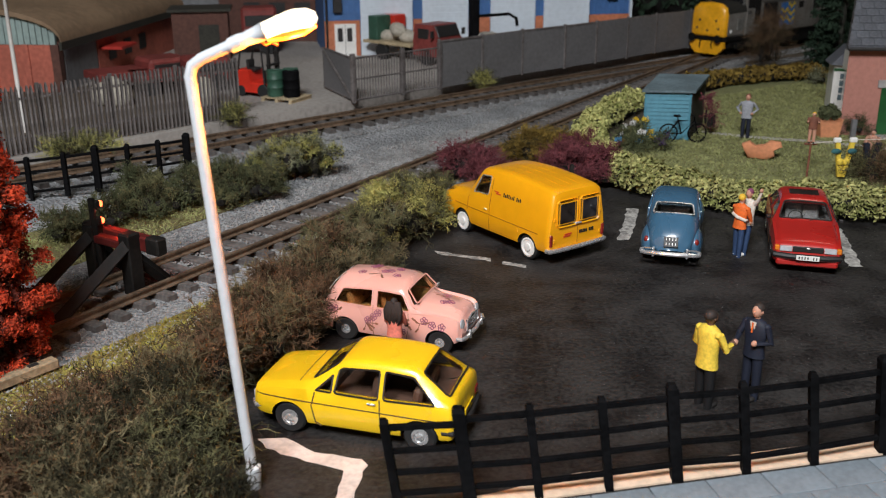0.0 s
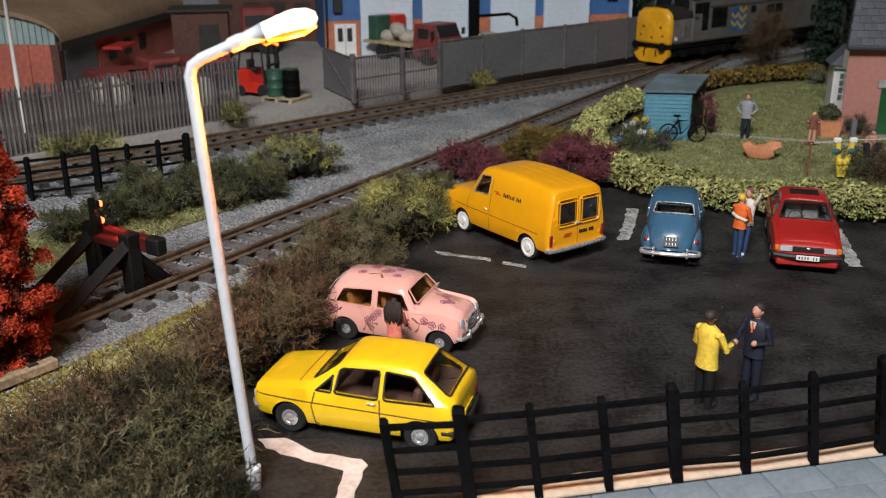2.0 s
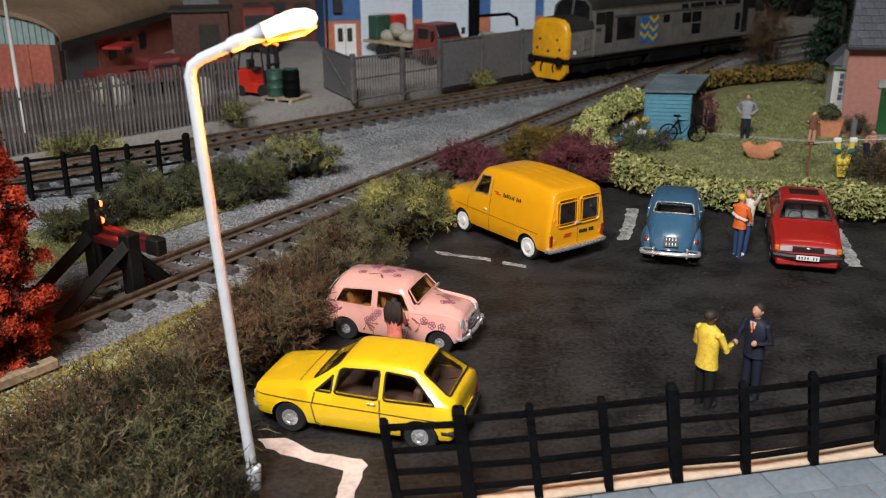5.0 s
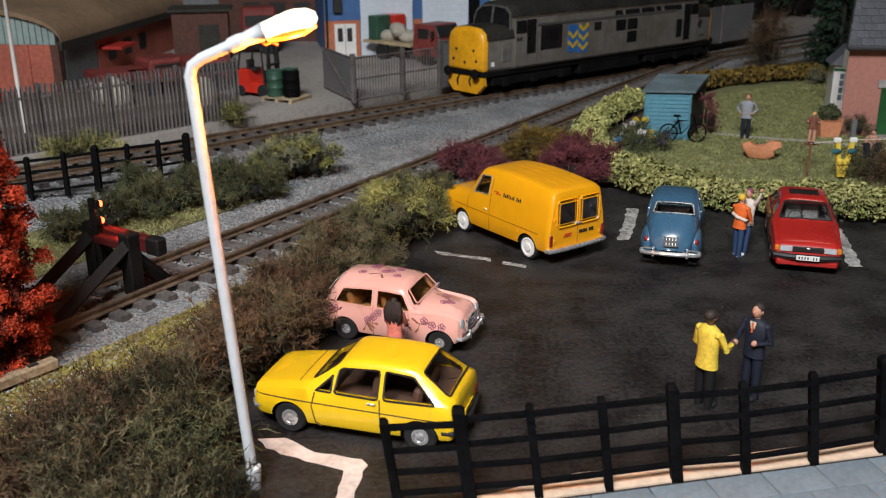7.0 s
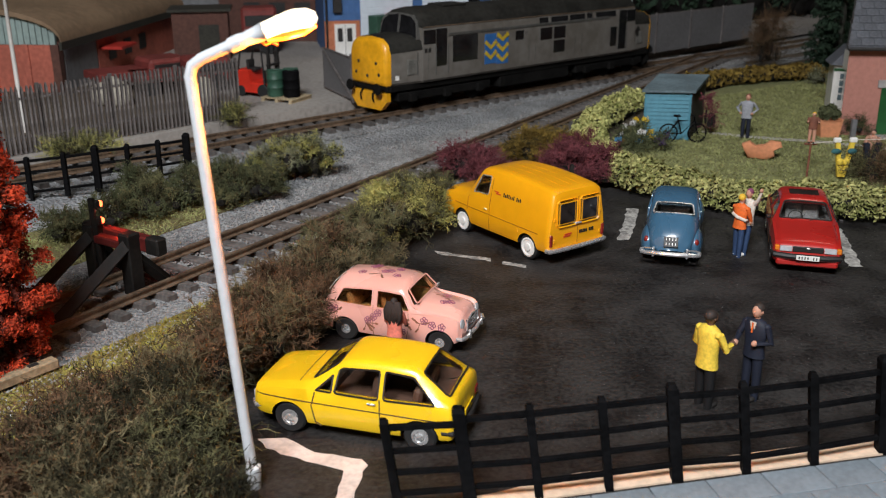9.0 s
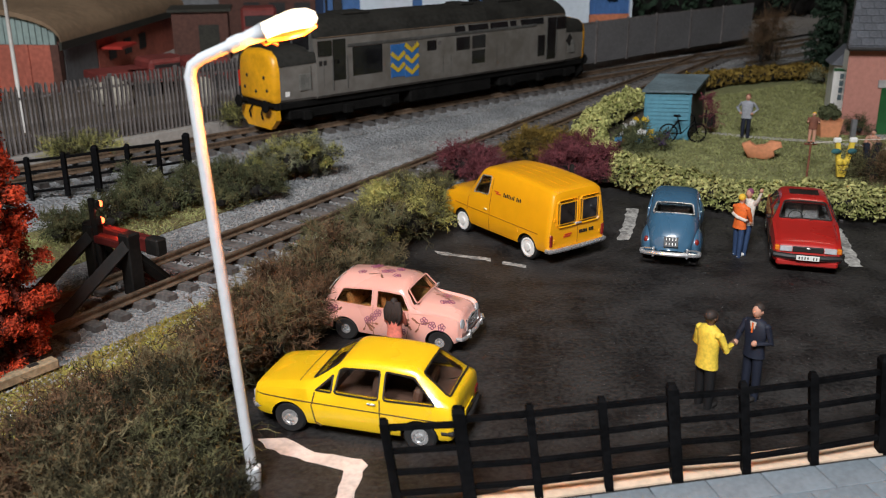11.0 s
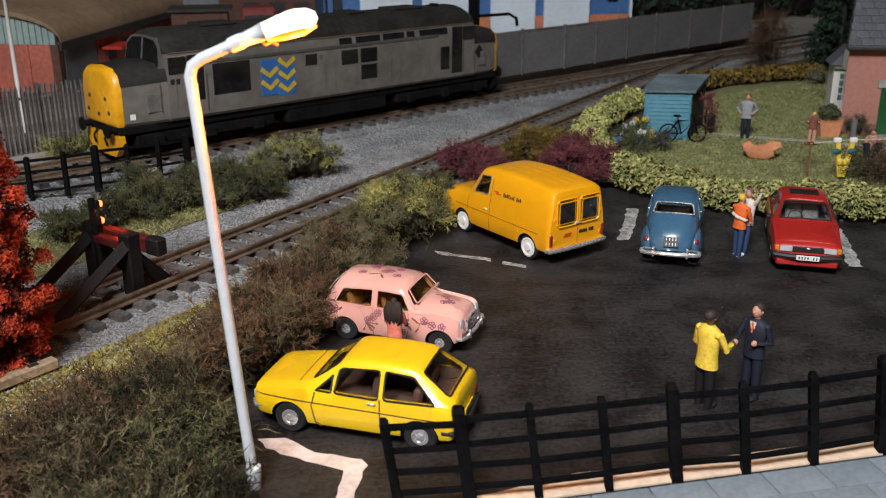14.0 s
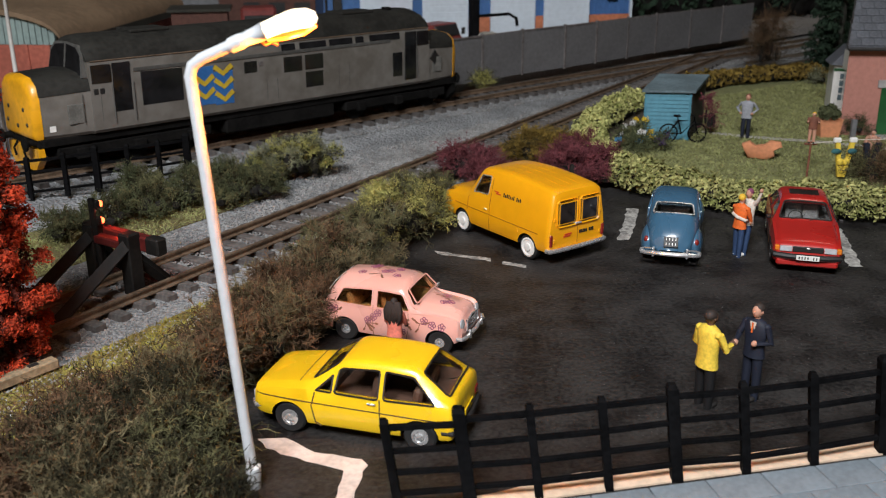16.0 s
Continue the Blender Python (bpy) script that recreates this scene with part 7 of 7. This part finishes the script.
# Near-black lumps put the shade deep in bushes and hedges into colour.
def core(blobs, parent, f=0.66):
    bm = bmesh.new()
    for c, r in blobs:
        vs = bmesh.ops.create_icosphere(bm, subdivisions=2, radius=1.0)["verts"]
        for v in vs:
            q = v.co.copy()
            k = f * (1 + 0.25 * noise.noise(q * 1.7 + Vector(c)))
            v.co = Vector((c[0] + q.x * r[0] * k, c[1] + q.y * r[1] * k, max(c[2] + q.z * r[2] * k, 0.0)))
    part("dark_core", bm, CORE_SHADE, parent, smooth=True)


def clump(x, y, r, h, n=5):
    """A handful of overlapping ellipsoids that make one bush, about its own base."""
    out = [((0, 0, h * 0.42), (r * 0.8, r * 0.8, h * 0.5))]
    for k in range(n):
        a = k * 2 * math.pi / n + random.uniform(-0.4, 0.4)
        q = random.uniform(0.4, 0.75) * r
        hh = h * random.uniform(0.3, 0.5)
        out.append(((math.cos(a) * q, math.sin(a) * q, hh * random.uniform(0.8, 1.15)), (r * random.uniform(0.35, 0.55), r * random.uniform(0.35, 0.55), hh)))
    return out


def tufts(blobs, n, size):
    """Small lumps over the skin of a bush; the near-black core shows between them."""
    p, d = sample(blobs, n, 0.86)
    r = size * RNG.uniform(0.6, 1.35, n)
    return [((float(q[0]), float(q[1]), float(max(q[2], s * 0.5))), (float(s), float(s), float(s * 0.85))) for q, s in zip(p, r)]


def strands(rows, width):
    """Three-sided tapering wires along polylines; rows is a list of (n, 3) joints."""
    n, k = len(rows[0]), len(rows)
    t = rows[-1] - rows[0]
    side = np.cross(t, RNG.normal(size=(n, 3)))
    side /= np.linalg.norm(side, axis=1, keepdims=True) + 1e-9
    up = np.cross(t, side)
    up /= np.linalg.norm(up, axis=1, keepdims=True) + 1e-9
    V = []
    for j, q in enumerate(rows):
        w = width * (1.0 - 0.6 * j / (k - 1))
        V += [q + side * w, q - side * w * 0.5 + up * w * 0.85, q - side * w * 0.5 - up * w * 0.85]
    V = np.stack(V, 1).reshape(-1, 3)
    i = np.arange(n)[:, None] * 3 * k
    F = [i + [j * 3 + c, j * 3 + (c + 1) % 3, j * 3 + 3 + (c + 1) % 3, j * 3 + 3 + c] for j in range(k - 1) for c in range(3)]
    return V, np.concatenate(F, 0)


def grown(p, t, length, joints, curl):
    """Joints of wires that start at p towards t and wander."""
    n = len(p)
    rows = [p]
    ln = length * RNG.uniform(0.55, 1.25, (n, 1)) / joints
    for k in range(joints):
        t = t + RNG.normal(size=(n, 3)) * curl
        t /= np.linalg.norm(t, axis=1, keepdims=True)
        rows.append(rows[-1] + t * ln)
    return rows, t


def sprigs(blobs, n, length, width, twigs=6, tips=3):
    """Branching wiry sprigs: stems that carry twigs that carry tips."""
    p, d = sample(blobs, n, 0.05)
    t = d * 1.1 + RNG.normal(size=(n, 3)) * 0.42 + [0, 0, 0.25]
    t /= np.linalg.norm(t, axis=1, keepdims=True)
    sets = []
    rows, _ = grown(p, t, length, 4, 0.30)
    sets.append(strands(rows, width))
    for level, (count, f, joints) in enumerate(((twigs, 0.5, 2), (tips, 0.24, 1))):
        stack = np.stack(rows, 1)
        m = len(stack) * count
        who = np.repeat(np.arange(len(stack)), count)
        j = RNG.integers(1, stack.shape[1], m)
        q = stack[who, j]
        ahead = stack[who, j] - stack[who, j - 1]
        ahead /= np.linalg.norm(ahead, axis=1, keepdims=True) + 1e-9
        tt = ahead * 0.7 + RNG.normal(size=(m, 3)) * 0.6
        tt /= np.linalg.norm(tt, axis=1, keepdims=True)
        rows, _ = grown(q, tt, length * f, joints, 0.35)
        sets.append(strands(rows, width * (0.75 - 0.15 * level)))
    V, F, base = [], [], 0
    for v, f in sets:
        V.append(v)
        F.append(f + base)
        base += len(v)
    V = np.concatenate(V, 0)
    V[:, 2] = np.maximum(V[:, 2], 0.01)
    return V, np.concatenate(F, 0)


def bush(x, y, r, h, tones, label, z=0.0, n=2600, length=0.20, width=0.014, leaf=0.0, n_blobs=5, lumps=38):
    t = thing("bush", at(x, y, z), label, "bush", "bushes along the car park edge")
    blobs = clump(x, y, r, h, n_blobs)
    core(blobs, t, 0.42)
    # Except in plum bushes, inner twigs are dark to paint shade between lumps.
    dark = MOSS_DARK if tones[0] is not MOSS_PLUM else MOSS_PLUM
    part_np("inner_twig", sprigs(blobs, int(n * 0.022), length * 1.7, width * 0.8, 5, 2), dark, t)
    lumps = int(lumps * 0.6)
    lump_set = tufts(blobs, lumps, 0.20 * r + 0.05)
    cut_at = [0, int(lumps * 0.45), int(lumps * 0.85), lumps]
    for nm, m, a, b, f in (("twig_mass", tones[0], 0, 1, 1.0), ("foliage", tones[-1], 1, 2, 0.9), ("pale_tip", tones[2] if len(tones) > 2 else tones[-1], 2, 3, 0.35)):
        part_np(nm, sprigs(lump_set[cut_at[a]:cut_at[b]], int(n * f * 0.055), length * 1.35, width * 0.72), m, t)
    if leaf:
        part_np("leaf_scatter", leaf_cloud(lump_set[cut_at[1]:], int(n * 0.5), leaf, 0.6), tones[1], t)
    return t


BROWNISH, OLIVISH = (MOSS_BROWN, MOSS_OLIVE, MOSS_PALE), (MOSS_OLIVE, MOSS_GREY, MOSS_PALE)
UMBER = (MOSS_BROWN, MOSS_DARK, MOSS_BROWN)
for k, (x, y, r, h) in enumerate(((-4.0, 15.5, 0.75, 1.25), (-4.15, 16.3, 0.8, 1.1), (-3.35, 16.9, 0.85, 1.3), (-3.95, 17.6, 0.65, 0.8), (-3.05, 18.3, 0.85, 1.2), (-3.4, 19.4, 0.75, 0.95), (-2.65, 19.8, 0.85, 1.25), (-4.75, 15.0, 0.7, 0.7))):
    bush(x, y, r, h, BROWNISH if k % 3 != 1 else UMBER, "tangled brown and olive moss bush beside the car park" if k % 3 != 1 else "tangled umber moss bush beside the car park", leaf=0.02, n=2500, length=0.26, width=0.017, lumps=30)
for x, y, r, h in ((-2.9, 20.9, 0.85, 1.05), (-2.25, 21.3, 0.85, 1.25), (-1.85, 22.4, 0.85, 1.3), (-2.6, 22.3, 0.8, 0.9), (-1.75, 20.9, 0.6, 0.8)):
    bush(x, y, r, h, OLIVISH, "tangled olive grey moss bush beside the siding", leaf=0.030)
for k, (x, y, r, h) in enumerate(((-4.5, 13.9, 0.8, 1.05), (-5.6, 13.1, 0.85, 0.8), (-4.0, 12.75, 0.65, 0.8), (-5.0, 12.2, 0.85, 0.9), (-6.5, 12.3, 0.8, 0.75), (-3.75, 11.6, 0.6, 0.6), (-4.4, 11.2, 0.8, 0.8), (-5.75, 14.3, 0.55, 0.45))):
    tone = ((MOSS_DARK, MOSS_OLIVE, MOSS_PALE), UMBER, (MOSS_DARK, LEAF_GREEN, MOSS_OLIVE))[k % 3]
    bush(x, y, r, h, tone, ("tangled dark olive moss bush near the lamp", "tangled umber moss bush near the lamp", "tangled dark green moss bush near the lamp")[k % 3], length=0.36, width=0.019, n=2000, lumps=26)
for x, y, r, h, tone in ((-1.25, 23.5, 0.95, 1.65, (MOSS_OLIVE, MOSS_YELLOW)), (-0.75, 24.6, 0.9, 1.6, (MOSS_OLIVE, MOSS_YELLOW)), (-0.42, 25.75, 0.62, 1.25, (MOSS_OLIVE, MOSS_YELLOW)), (-1.5, 24.7, 0.7, 1.2, (MOSS_OLIVE, MOSS_YELLOW))):
    bush(x, y, r, h, tone, "yellow-green moss bush beside the van", leaf=0.04, n=3000)
for x, y, r, h in ((0.75, 30.0, 0.9, 1.25), (4.4, 30.0, 1.0, 1.45), (5.0, 29.3, 0.8, 1.05), (3.8, 29.6, 0.8, 1.15), (1.5, 29.3, 0.6, 0.8)):
    bush(x, y, r, h, (MOSS_PLUM, MOSS_PLUM), "dark plum-red bush behind the van", leaf=0.04)
for x, y, r, h in ((2.9, 32.4, 0.8, 0.8), (3.7, 33.0, 0.9, 0.9), (4.4, 32.2, 0.7, 0.8)):
    bush(x, y, r, h, (LEAF_OCHRE, LEAF_OCHRE), "low ochre bush behind the van", leaf=0.05)
for x, y, r, h in ((-4.95, 30.2, 0.85, 1.4), (-4.25, 30.6, 0.7, 1.3), (-5.7, 29.8, 0.7, 1.1), (-4.6, 31.2, 0.6, 1.1)):
    bush(x, y, r, h, (MOSS_GREY, MOSS_YELLOW), "pale yellow-green moss bush between the tracks", leaf=0.04, z=-0.045)
for x, y, r, h in ((-6.3, 28.3, 0.9, 1.0), (-5.6, 27.8, 0.8, 0.85), (-7.2, 28.0, 0.85, 1.1), (-7.9, 27.0, 0.8, 1.0), (-8.6, 26.3, 0.8, 0.9), (-6.6, 27.2, 0.7, 0.7), (-9.3, 25.4, 0.8, 0.8), (-9.1, 27.6, 0.55, 1.1), (-10.0, 24.2, 0.7, 0.7)):
    bush(x, y, r, h, (MOSS_OLIVE, LEAF_GREEN), "dark olive bush between fence and siding", leaf=0.04, z=-0.045, n=1900)
for x, y, z, r, h in ((-12.0, 32.3, 0.3, 0.7, 0.55), (-12.8, 31.7, 0.3, 0.5, 0.4), (-8.25, 37.2, 0.3, 0.45, 0.5), (1.9, 45.6, 0.3, 0.5, 0.4)):
    bush(x, y, r, h, (MOSS_YELLOW, MOSS_OLIVE), "small yellow-green grass tuft at the fence foot", z=z, n=900, length=0.3)
bush(14.0, 29.7, 0.8, 0.75, (MOSS_OLIVE, MOSS_BROWN), "dry brown-green grass tuft by the hedge", n=1600, length=0.5)
bush(17.3, 51.3, 0.62, 2.7, (MOSS_BROWN, MOSS_BROWN), "bare dark brown shrub beyond the lawn", n=2200, length=0.6, width=0.012)
bush(15.9, 36.2, 0.45, 0.6, (LEAF_GREEN, MOSS_OLIVE), "low green plant at the cottage wall", n=900, length=0.25)
bush(10.25, 36.1, 0.28, 1.5, (MOSS_PLUM, MOSS_PLUM), "thin red climbing rose at the shed", n=500, length=0.2, leaf=0.04)
bush(18.6, 47.3, 0.5, 0.7, (MOSS_GREY, MOSS_GREY), "grey boulder-like shrub by the lawn", n=600, length=0.2)


def hedge(line, w, h, n, material, label, leaf=0.115):
    """A clipped hedge along a plan line."""
    t = thing("hedge", Matrix.Identity(4), label, "hedge")
    blobs = []
    for (x0, y0), (x1, y1) in zip(line, line[1:]):
        m = max(1, int(math.hypot(x1 - x0, y1 - y0) / 0.42))
        for k in range(m):
            f = k / m
            hh = h * random.uniform(0.9, 1.1)
            blobs.append(((x0 + (x1 - x0) * f + random.uniform(-0.06, 0.06), y0 + (y1 - y0) * f + random.uniform(-0.06, 0.06), hh * 0.5), (w * 0.62, w * 0.62, hh * 0.56)))
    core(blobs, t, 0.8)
    part_np("leaves", leaf_cloud(blobs, n, leaf, 0.74), material, t)
    return t


hedge([(5.75, 28.9), (6.5, 27.95), (7.5, 27.0), (8.5, 26.35), (9.6, 25.95), (11.2, 25.7), (13.0, 25.4), (16.5, 24.9)], 0.95, 0.92, 21000, LEAF_HEDGE, "clipped yellow-green hedge along the car park", 0.088)
hedge([(5.7, 29.2), (5.35, 31.0), (5.2, 33.2), (5.5, 35.3), (6.15, 37.4), (7.2, 39.5), (8.4, 41.6)], 0.95, 0.85, 15000, LEAF_HEDGE, "clipped yellow-green hedge curving round the garden", 0.085)
hedge([(10.0, 43.6), (12.3, 46.3), (15.5, 47.8), (19.5, 49.2)], 0.9, 0.72, 4200, LEAF_OCHRE, "ochre hedge at the back of the garden", 0.14)

# Added belt whose dark green stands in for the dim background.
hedge([(10.5, 61.5), (16, 67.5), (24, 73.5), (34, 79), (50, 84)], 3.2, 7.0, 9000, LEAF_CONIFER, "dark green backdrop belt added to darken the background beyond the yard fence", 0.34)


def russet_tree():
    t = thing("russet_conifer", at(-8.86, 16.5, 0.05), "tall russet-red conifer beside the siding", "tree")
    part("trunk", tube(bmesh.new(), [(0, 0, 0), (0.02, 0, 2.5), (0, 0, 7.8)], [0.14, 0.10, 0.02], 8), DARKWOOD, t)
    blobs = []
    for k in range(18):
        z = 0.3 + k * 0.42
        R = 1.50 * (1 - (z / 8.4) ** 2.2) + 0.06 - 0.35 * max(0.0, 0.9 - z)
        m = max(5, int(R * 11))
        for j in range(m):
            a = 2 * math.pi * j / m + k * 0.7
            q = R * random.uniform(0.62, 0.92)
            blobs.append(((math.cos(a) * q, math.sin(a) * q, z + random.uniform(-0.2, 0.2)), (0.21, 0.21, 0.22)))
            part("limb", tube(bmesh.new(), [(0, 0, z + 0.15), (math.cos(a) * q, math.sin(a) * q, z)], 0.02, 4), DARKWOOD, t) if j % 3 == 0 else None
    part_np("crown", leaf_cloud(blobs, 80000, 0.034, 0.35), LEAF_RED, t, "russet red foliage")
    # Darker copy of the leaves paints the shade inside the crown.
    part_np("inner_foliage", leaf_cloud([((b[0][0] * 0.72, b[0][1] * 0.72, b[0][2]), (0.34, 0.34, 0.2)) for b in blobs], 26000, 0.06, 0.3), LEAF_RED_SHADE, t, "inner foliage coloured dark as shade")
    return t


russet_tree()


def conifer(x, y, h, R):
    t = thing("conifer", at(x, y, 0), "tall dark green conifer behind the cottage", "tree")
    part("trunk", tube(bmesh.new(), [(0, 0, 0), (0, 0, h * 0.5), (0, 0, h)], [0.2, 0.13, 0.02], 8), DARKWOOD, t)
    blobs = []
    for k in range(16):
        z = 0.4 + k * h / 17
        r = R * (1 - (z / h) ** 1.6) + 0.1
        m = max(4, int(r * 5))
        for j in range(m):
            a = 2 * math.pi * j / m + k
            q = r * random.uniform(0.6, 0.95)
            blobs.append(((math.cos(a) * q, math.sin(a) * q, z), (0.42, 0.42, 0.30)))
    part_np("crown", leaf_cloud(blobs, 12000, 0.10, 0.4), LEAF_CONIFER, t)
    return t


conifer(20.6, 50.2, 9.0, 1.5)
conifer(23.4, 55.0, 9.0, 1.9)
planter()


def flower_bed():
    t = thing("flower_bed", at(6.9, 33.6, 0.02), "mixed bed of yellow, white and purple flowers", "flower bed")
    blobs = [((-0.35, 0.5, 0.3), (0.4, 0.4, 0.45)), ((0.35, 0.8, 0.4), (0.4, 0.4, 0.6)), ((0.1, -0.2, 0.25), (0.4, 0.4, 0.4)), ((0.95, 0.1, 0.25), (0.35, 0.4, 0.4))]
    part_np("stem_mass", fibre_cloud(blobs, 900, 0.35, 0.012, 0.5), LEAF_GREEN, t)
    for nm, c, spots in (("yellow_blossoms", (0.80, 0.58, 0.04), ((0.5, 0.9, 0.95), (0.7, 0.7, 0.55), (0.75, 0.6, 0.35), (0.2, 1.0, 0.9))), ("white_blossoms", (0.75, 0.74, 0.72), ((0.05, 0.8, 0.85), (-0.4, 0.5, 0.5), (0.3, 0.3, 0.6), (-0.2, 0.9, 0.7))), ("blue_blossoms", (0.08, 0.28, 0.5), ((0.15, -0.1, 0.4), (-0.6, 0.1, 0.4))), ("purple_blossoms", (0.07, 0.03, 0.12), ((0.8, 0.0, 0.4), (1.1, 0.1, 0.45), (0.95, -0.2, 0.3), (1.2, 0.25, 0.5)))):
        part_np(nm, leaf_cloud([(s, (0.13, 0.13, 0.13)) for s in spots], 60 * len(spots), 0.05, 0.3), mat(nm, c, 0.7, var=0.25, scale=3, fine=12, bump=0.0), t)


flower_bed()


def ballast(name, s0, s1, lo, hi, n, size, at0, a, z, label, crib=False):
    """Loose stones along a line."""
    s = RNG.uniform(s0, s1, n)
    o = RNG.uniform(lo, hi, n)
    c, d = math.cos(a), math.sin(a)
    P0 = np.stack([at0.x + c * s - d * o, at0.y + d * s + c * o, np.full(n, z)], 1)
    if a == FAR_DIR:
        bend = FAR_BEND * 0.5 * s * s + 4.19e-6 * s ** 3
        P0[:, 0] += d * bend
        P0[:, 1] -= c * bend
        P0[:, 2] = np.maximum(FAR_RAIL + FAR_FALL * s + z, -0.07)
    base = np.array([(1, 0, 0), (-1, 0, 0), (0, 1, 0), (0, -1, 0), (0, 0, 1), (0, 0, -1)], float)
    V = base[None] * (size * RNG.uniform(0.5, 1.3, (n, 1, 1))) * RNG.uniform(0.6, 1.2, (n, 6, 1)) + RNG.normal(size=(n, 6, 3)) * size * 0.15
    th = RNG.uniform(0, 6.28, n)
    R = np.stack([np.cos(th), -np.sin(th), np.sin(th), np.cos(th)], 1).reshape(n, 2, 2)
    V[:, :, :2] = np.einsum("nij,nkj->nki", R, V[:, :, :2])
    V[:, :, 2] *= 0.75
    V = (V + P0[:, None]).reshape(-1, 3)
    i = np.arange(n)[:, None] * 6
    F = np.concatenate([i + f for f in ([0, 2, 4], [2, 1, 4], [1, 3, 4], [3, 0, 4], [2, 0, 5], [1, 2, 5], [3, 1, 5], [0, 3, 5])], 0)
    return tagged(part_np(name, (V, F), STONES), label, "ballast", kind="stuff")


ballast("ballast_stones", -22, 14, -2.1, 2.6, 30000, 0.042, NEAR_AT, NEAR_DIR, -0.075, "loose grey ballast stones round the siding")
ballast("ballast_stones", -20, 20, -0.58, 0.58, 9000, 0.045, NEAR_AT, NEAR_DIR, -0.005, "loose grey ballast stones between the siding rails")
ballast("ballast_stones", -2, 32, 1.0, 6.5, 30000, 0.045, NEAR_AT, NEAR_DIR, -0.078, "loose grey ballast stones between the tracks")
ballast("ballast_stones", -24, 40, -2.0, 1.9, 18000, 0.055, FAR_AT, FAR_DIR, -0.34, "loose grey ballast stones round the far track")

ballast("ballast_stones", -21, -4, -2.9, -2.0, 1800, 0.045, NEAR_AT, NEAR_DIR, 0.02, "loose grey ballast stones spilt on the verge")



def grit(n):
    """Pale grit strewn over the car park."""
    p = np.stack([RNG.uniform(-2.5, 13, n), RNG.uniform(13.5, 25, n), np.full(n, 0.004)], 1)
    base = np.array([(1, 0, 0), (-0.5, 0.8, 0), (-0.5, -0.8, 0), (0, 0, 0.8)], float)
    V = (p[:, None] + base[None] * RNG.uniform(0.004, 0.011, (n, 1, 1)) * RNG.uniform(0.6, 1.3, (n, 4, 1))).reshape(-1, 3)
    i = np.arange(n)[:, None] * 4
    F = np.concatenate([i + f for f in ([0, 1, 3], [1, 2, 3], [2, 0, 3], [0, 2, 1])], 0)
    tagged(part_np("car_park_grit", (V, F), STONES), "tiny pale grit on the asphalt", "grit", kind="stuff")


grit(1600)


def grass(name, pts, n, size, material, label, z=0.03):
    """Short scattered fibres over a four-cornered patch."""
    u, v = RNG.random((n, 1)), RNG.random((n, 1))
    q = [np.array([*p, z]) for p in pts]
    p = q[0] * (1 - u) * (1 - v) + q[1] * u * (1 - v) + q[2] * u * v + q[3] * (1 - u) * v
    t = RNG.normal(size=(n, 3)) * [1, 1, 0.4] + [0, 0, 0.7]
    t /= np.linalg.norm(t, axis=1, keepdims=True)
    sd = np.cross(t, RNG.normal(size=(n, 3)))
    sd /= np.linalg.norm(sd, axis=1, keepdims=True)
    s = size * RNG.uniform(0.5, 1.4, (n, 1))
    V = np.stack([p + sd * s * 0.16, p - sd * s * 0.16, p + t * s], 1).reshape(-1, 3)
    F = np.arange(n)[:, None] * 3 + [0, 1, 2]
    return tagged(part_np(name, (V, F), material), label, "grass", kind="stuff")


GRASS_LIME = leafmat("lime_scatter", (0.29, 0.265, 0.06), (0.17, 0.12, 0.045), 0.5)
GRASS_LAWN = leafmat("lawn_fibre", (0.30, 0.31, 0.13), (0.19, 0.19, 0.075), 0.35)
grass("verge_grass", [along(NEAR_AT, NEAR_DIR, -21, -5.2), along(NEAR_AT, NEAR_DIR, -8, -3.6), along(NEAR_AT, NEAR_DIR, -8, -2.0), along(NEAR_AT, NEAR_DIR, -21, -2.15)], 30000, 0.10, GRASS_LIME, "short yellow-green scatter grass beside the siding", 0.022)
grass("lineside_grass", [along(NEAR_AT, NEAR_DIR, -20, 2.6), along(NEAR_AT, NEAR_DIR, -4, 2.6), along(NEAR_AT, NEAR_DIR, -4, 5.5), along(NEAR_AT, NEAR_DIR, -20, 5.5)], 9000, 0.12, GRASS_LAWN, "sparse scatter grass behind the siding", -0.045)
grass("lawn_grass", [(6.0, 29.5), (18, 26), (21, 50), (9.5, 42)], 40000, 0.11, GRASS_LAWN, "short olive lawn fibres", 0.02)


# ---- motion ----
def motions():
    """The locomotive rolls along the far track and slows to a stop."""
    stations = [(0, 31.52), (0.5, 30.2), (1, 28.88), (1.5, 27.56), (2, 26.23), (2.5, 24.89), (3, 23.53), (3.5, 22.14), (4, 20.74), (6.5, 13.5), (7, 12.16), (7.5, 10.8), (8, 9.36), (8.5, 7.95), (9, 6.56),
                (11.5, 0.04), (12, -1.01), (12.5, -1.99), (13, -2.95), (13.5, -3.91), (14, -4.89), (14.5, -5.87), (15, -6.72), (15.5, -7.26), (16, -7.52)]
    rows = []
    for t, s in stations:
        x, y = along(FAR_AT, FAR_DIR, s, 0.0)
        rows.append((t, at(x, y, FAR_RAIL + FAR_FALL * s, math.degrees(FAR_DIR - FAR_BEND * s - 1.257e-5 * s * s) + 180, 0, -0.6)))
    walk(LOCO, rows)


motions()
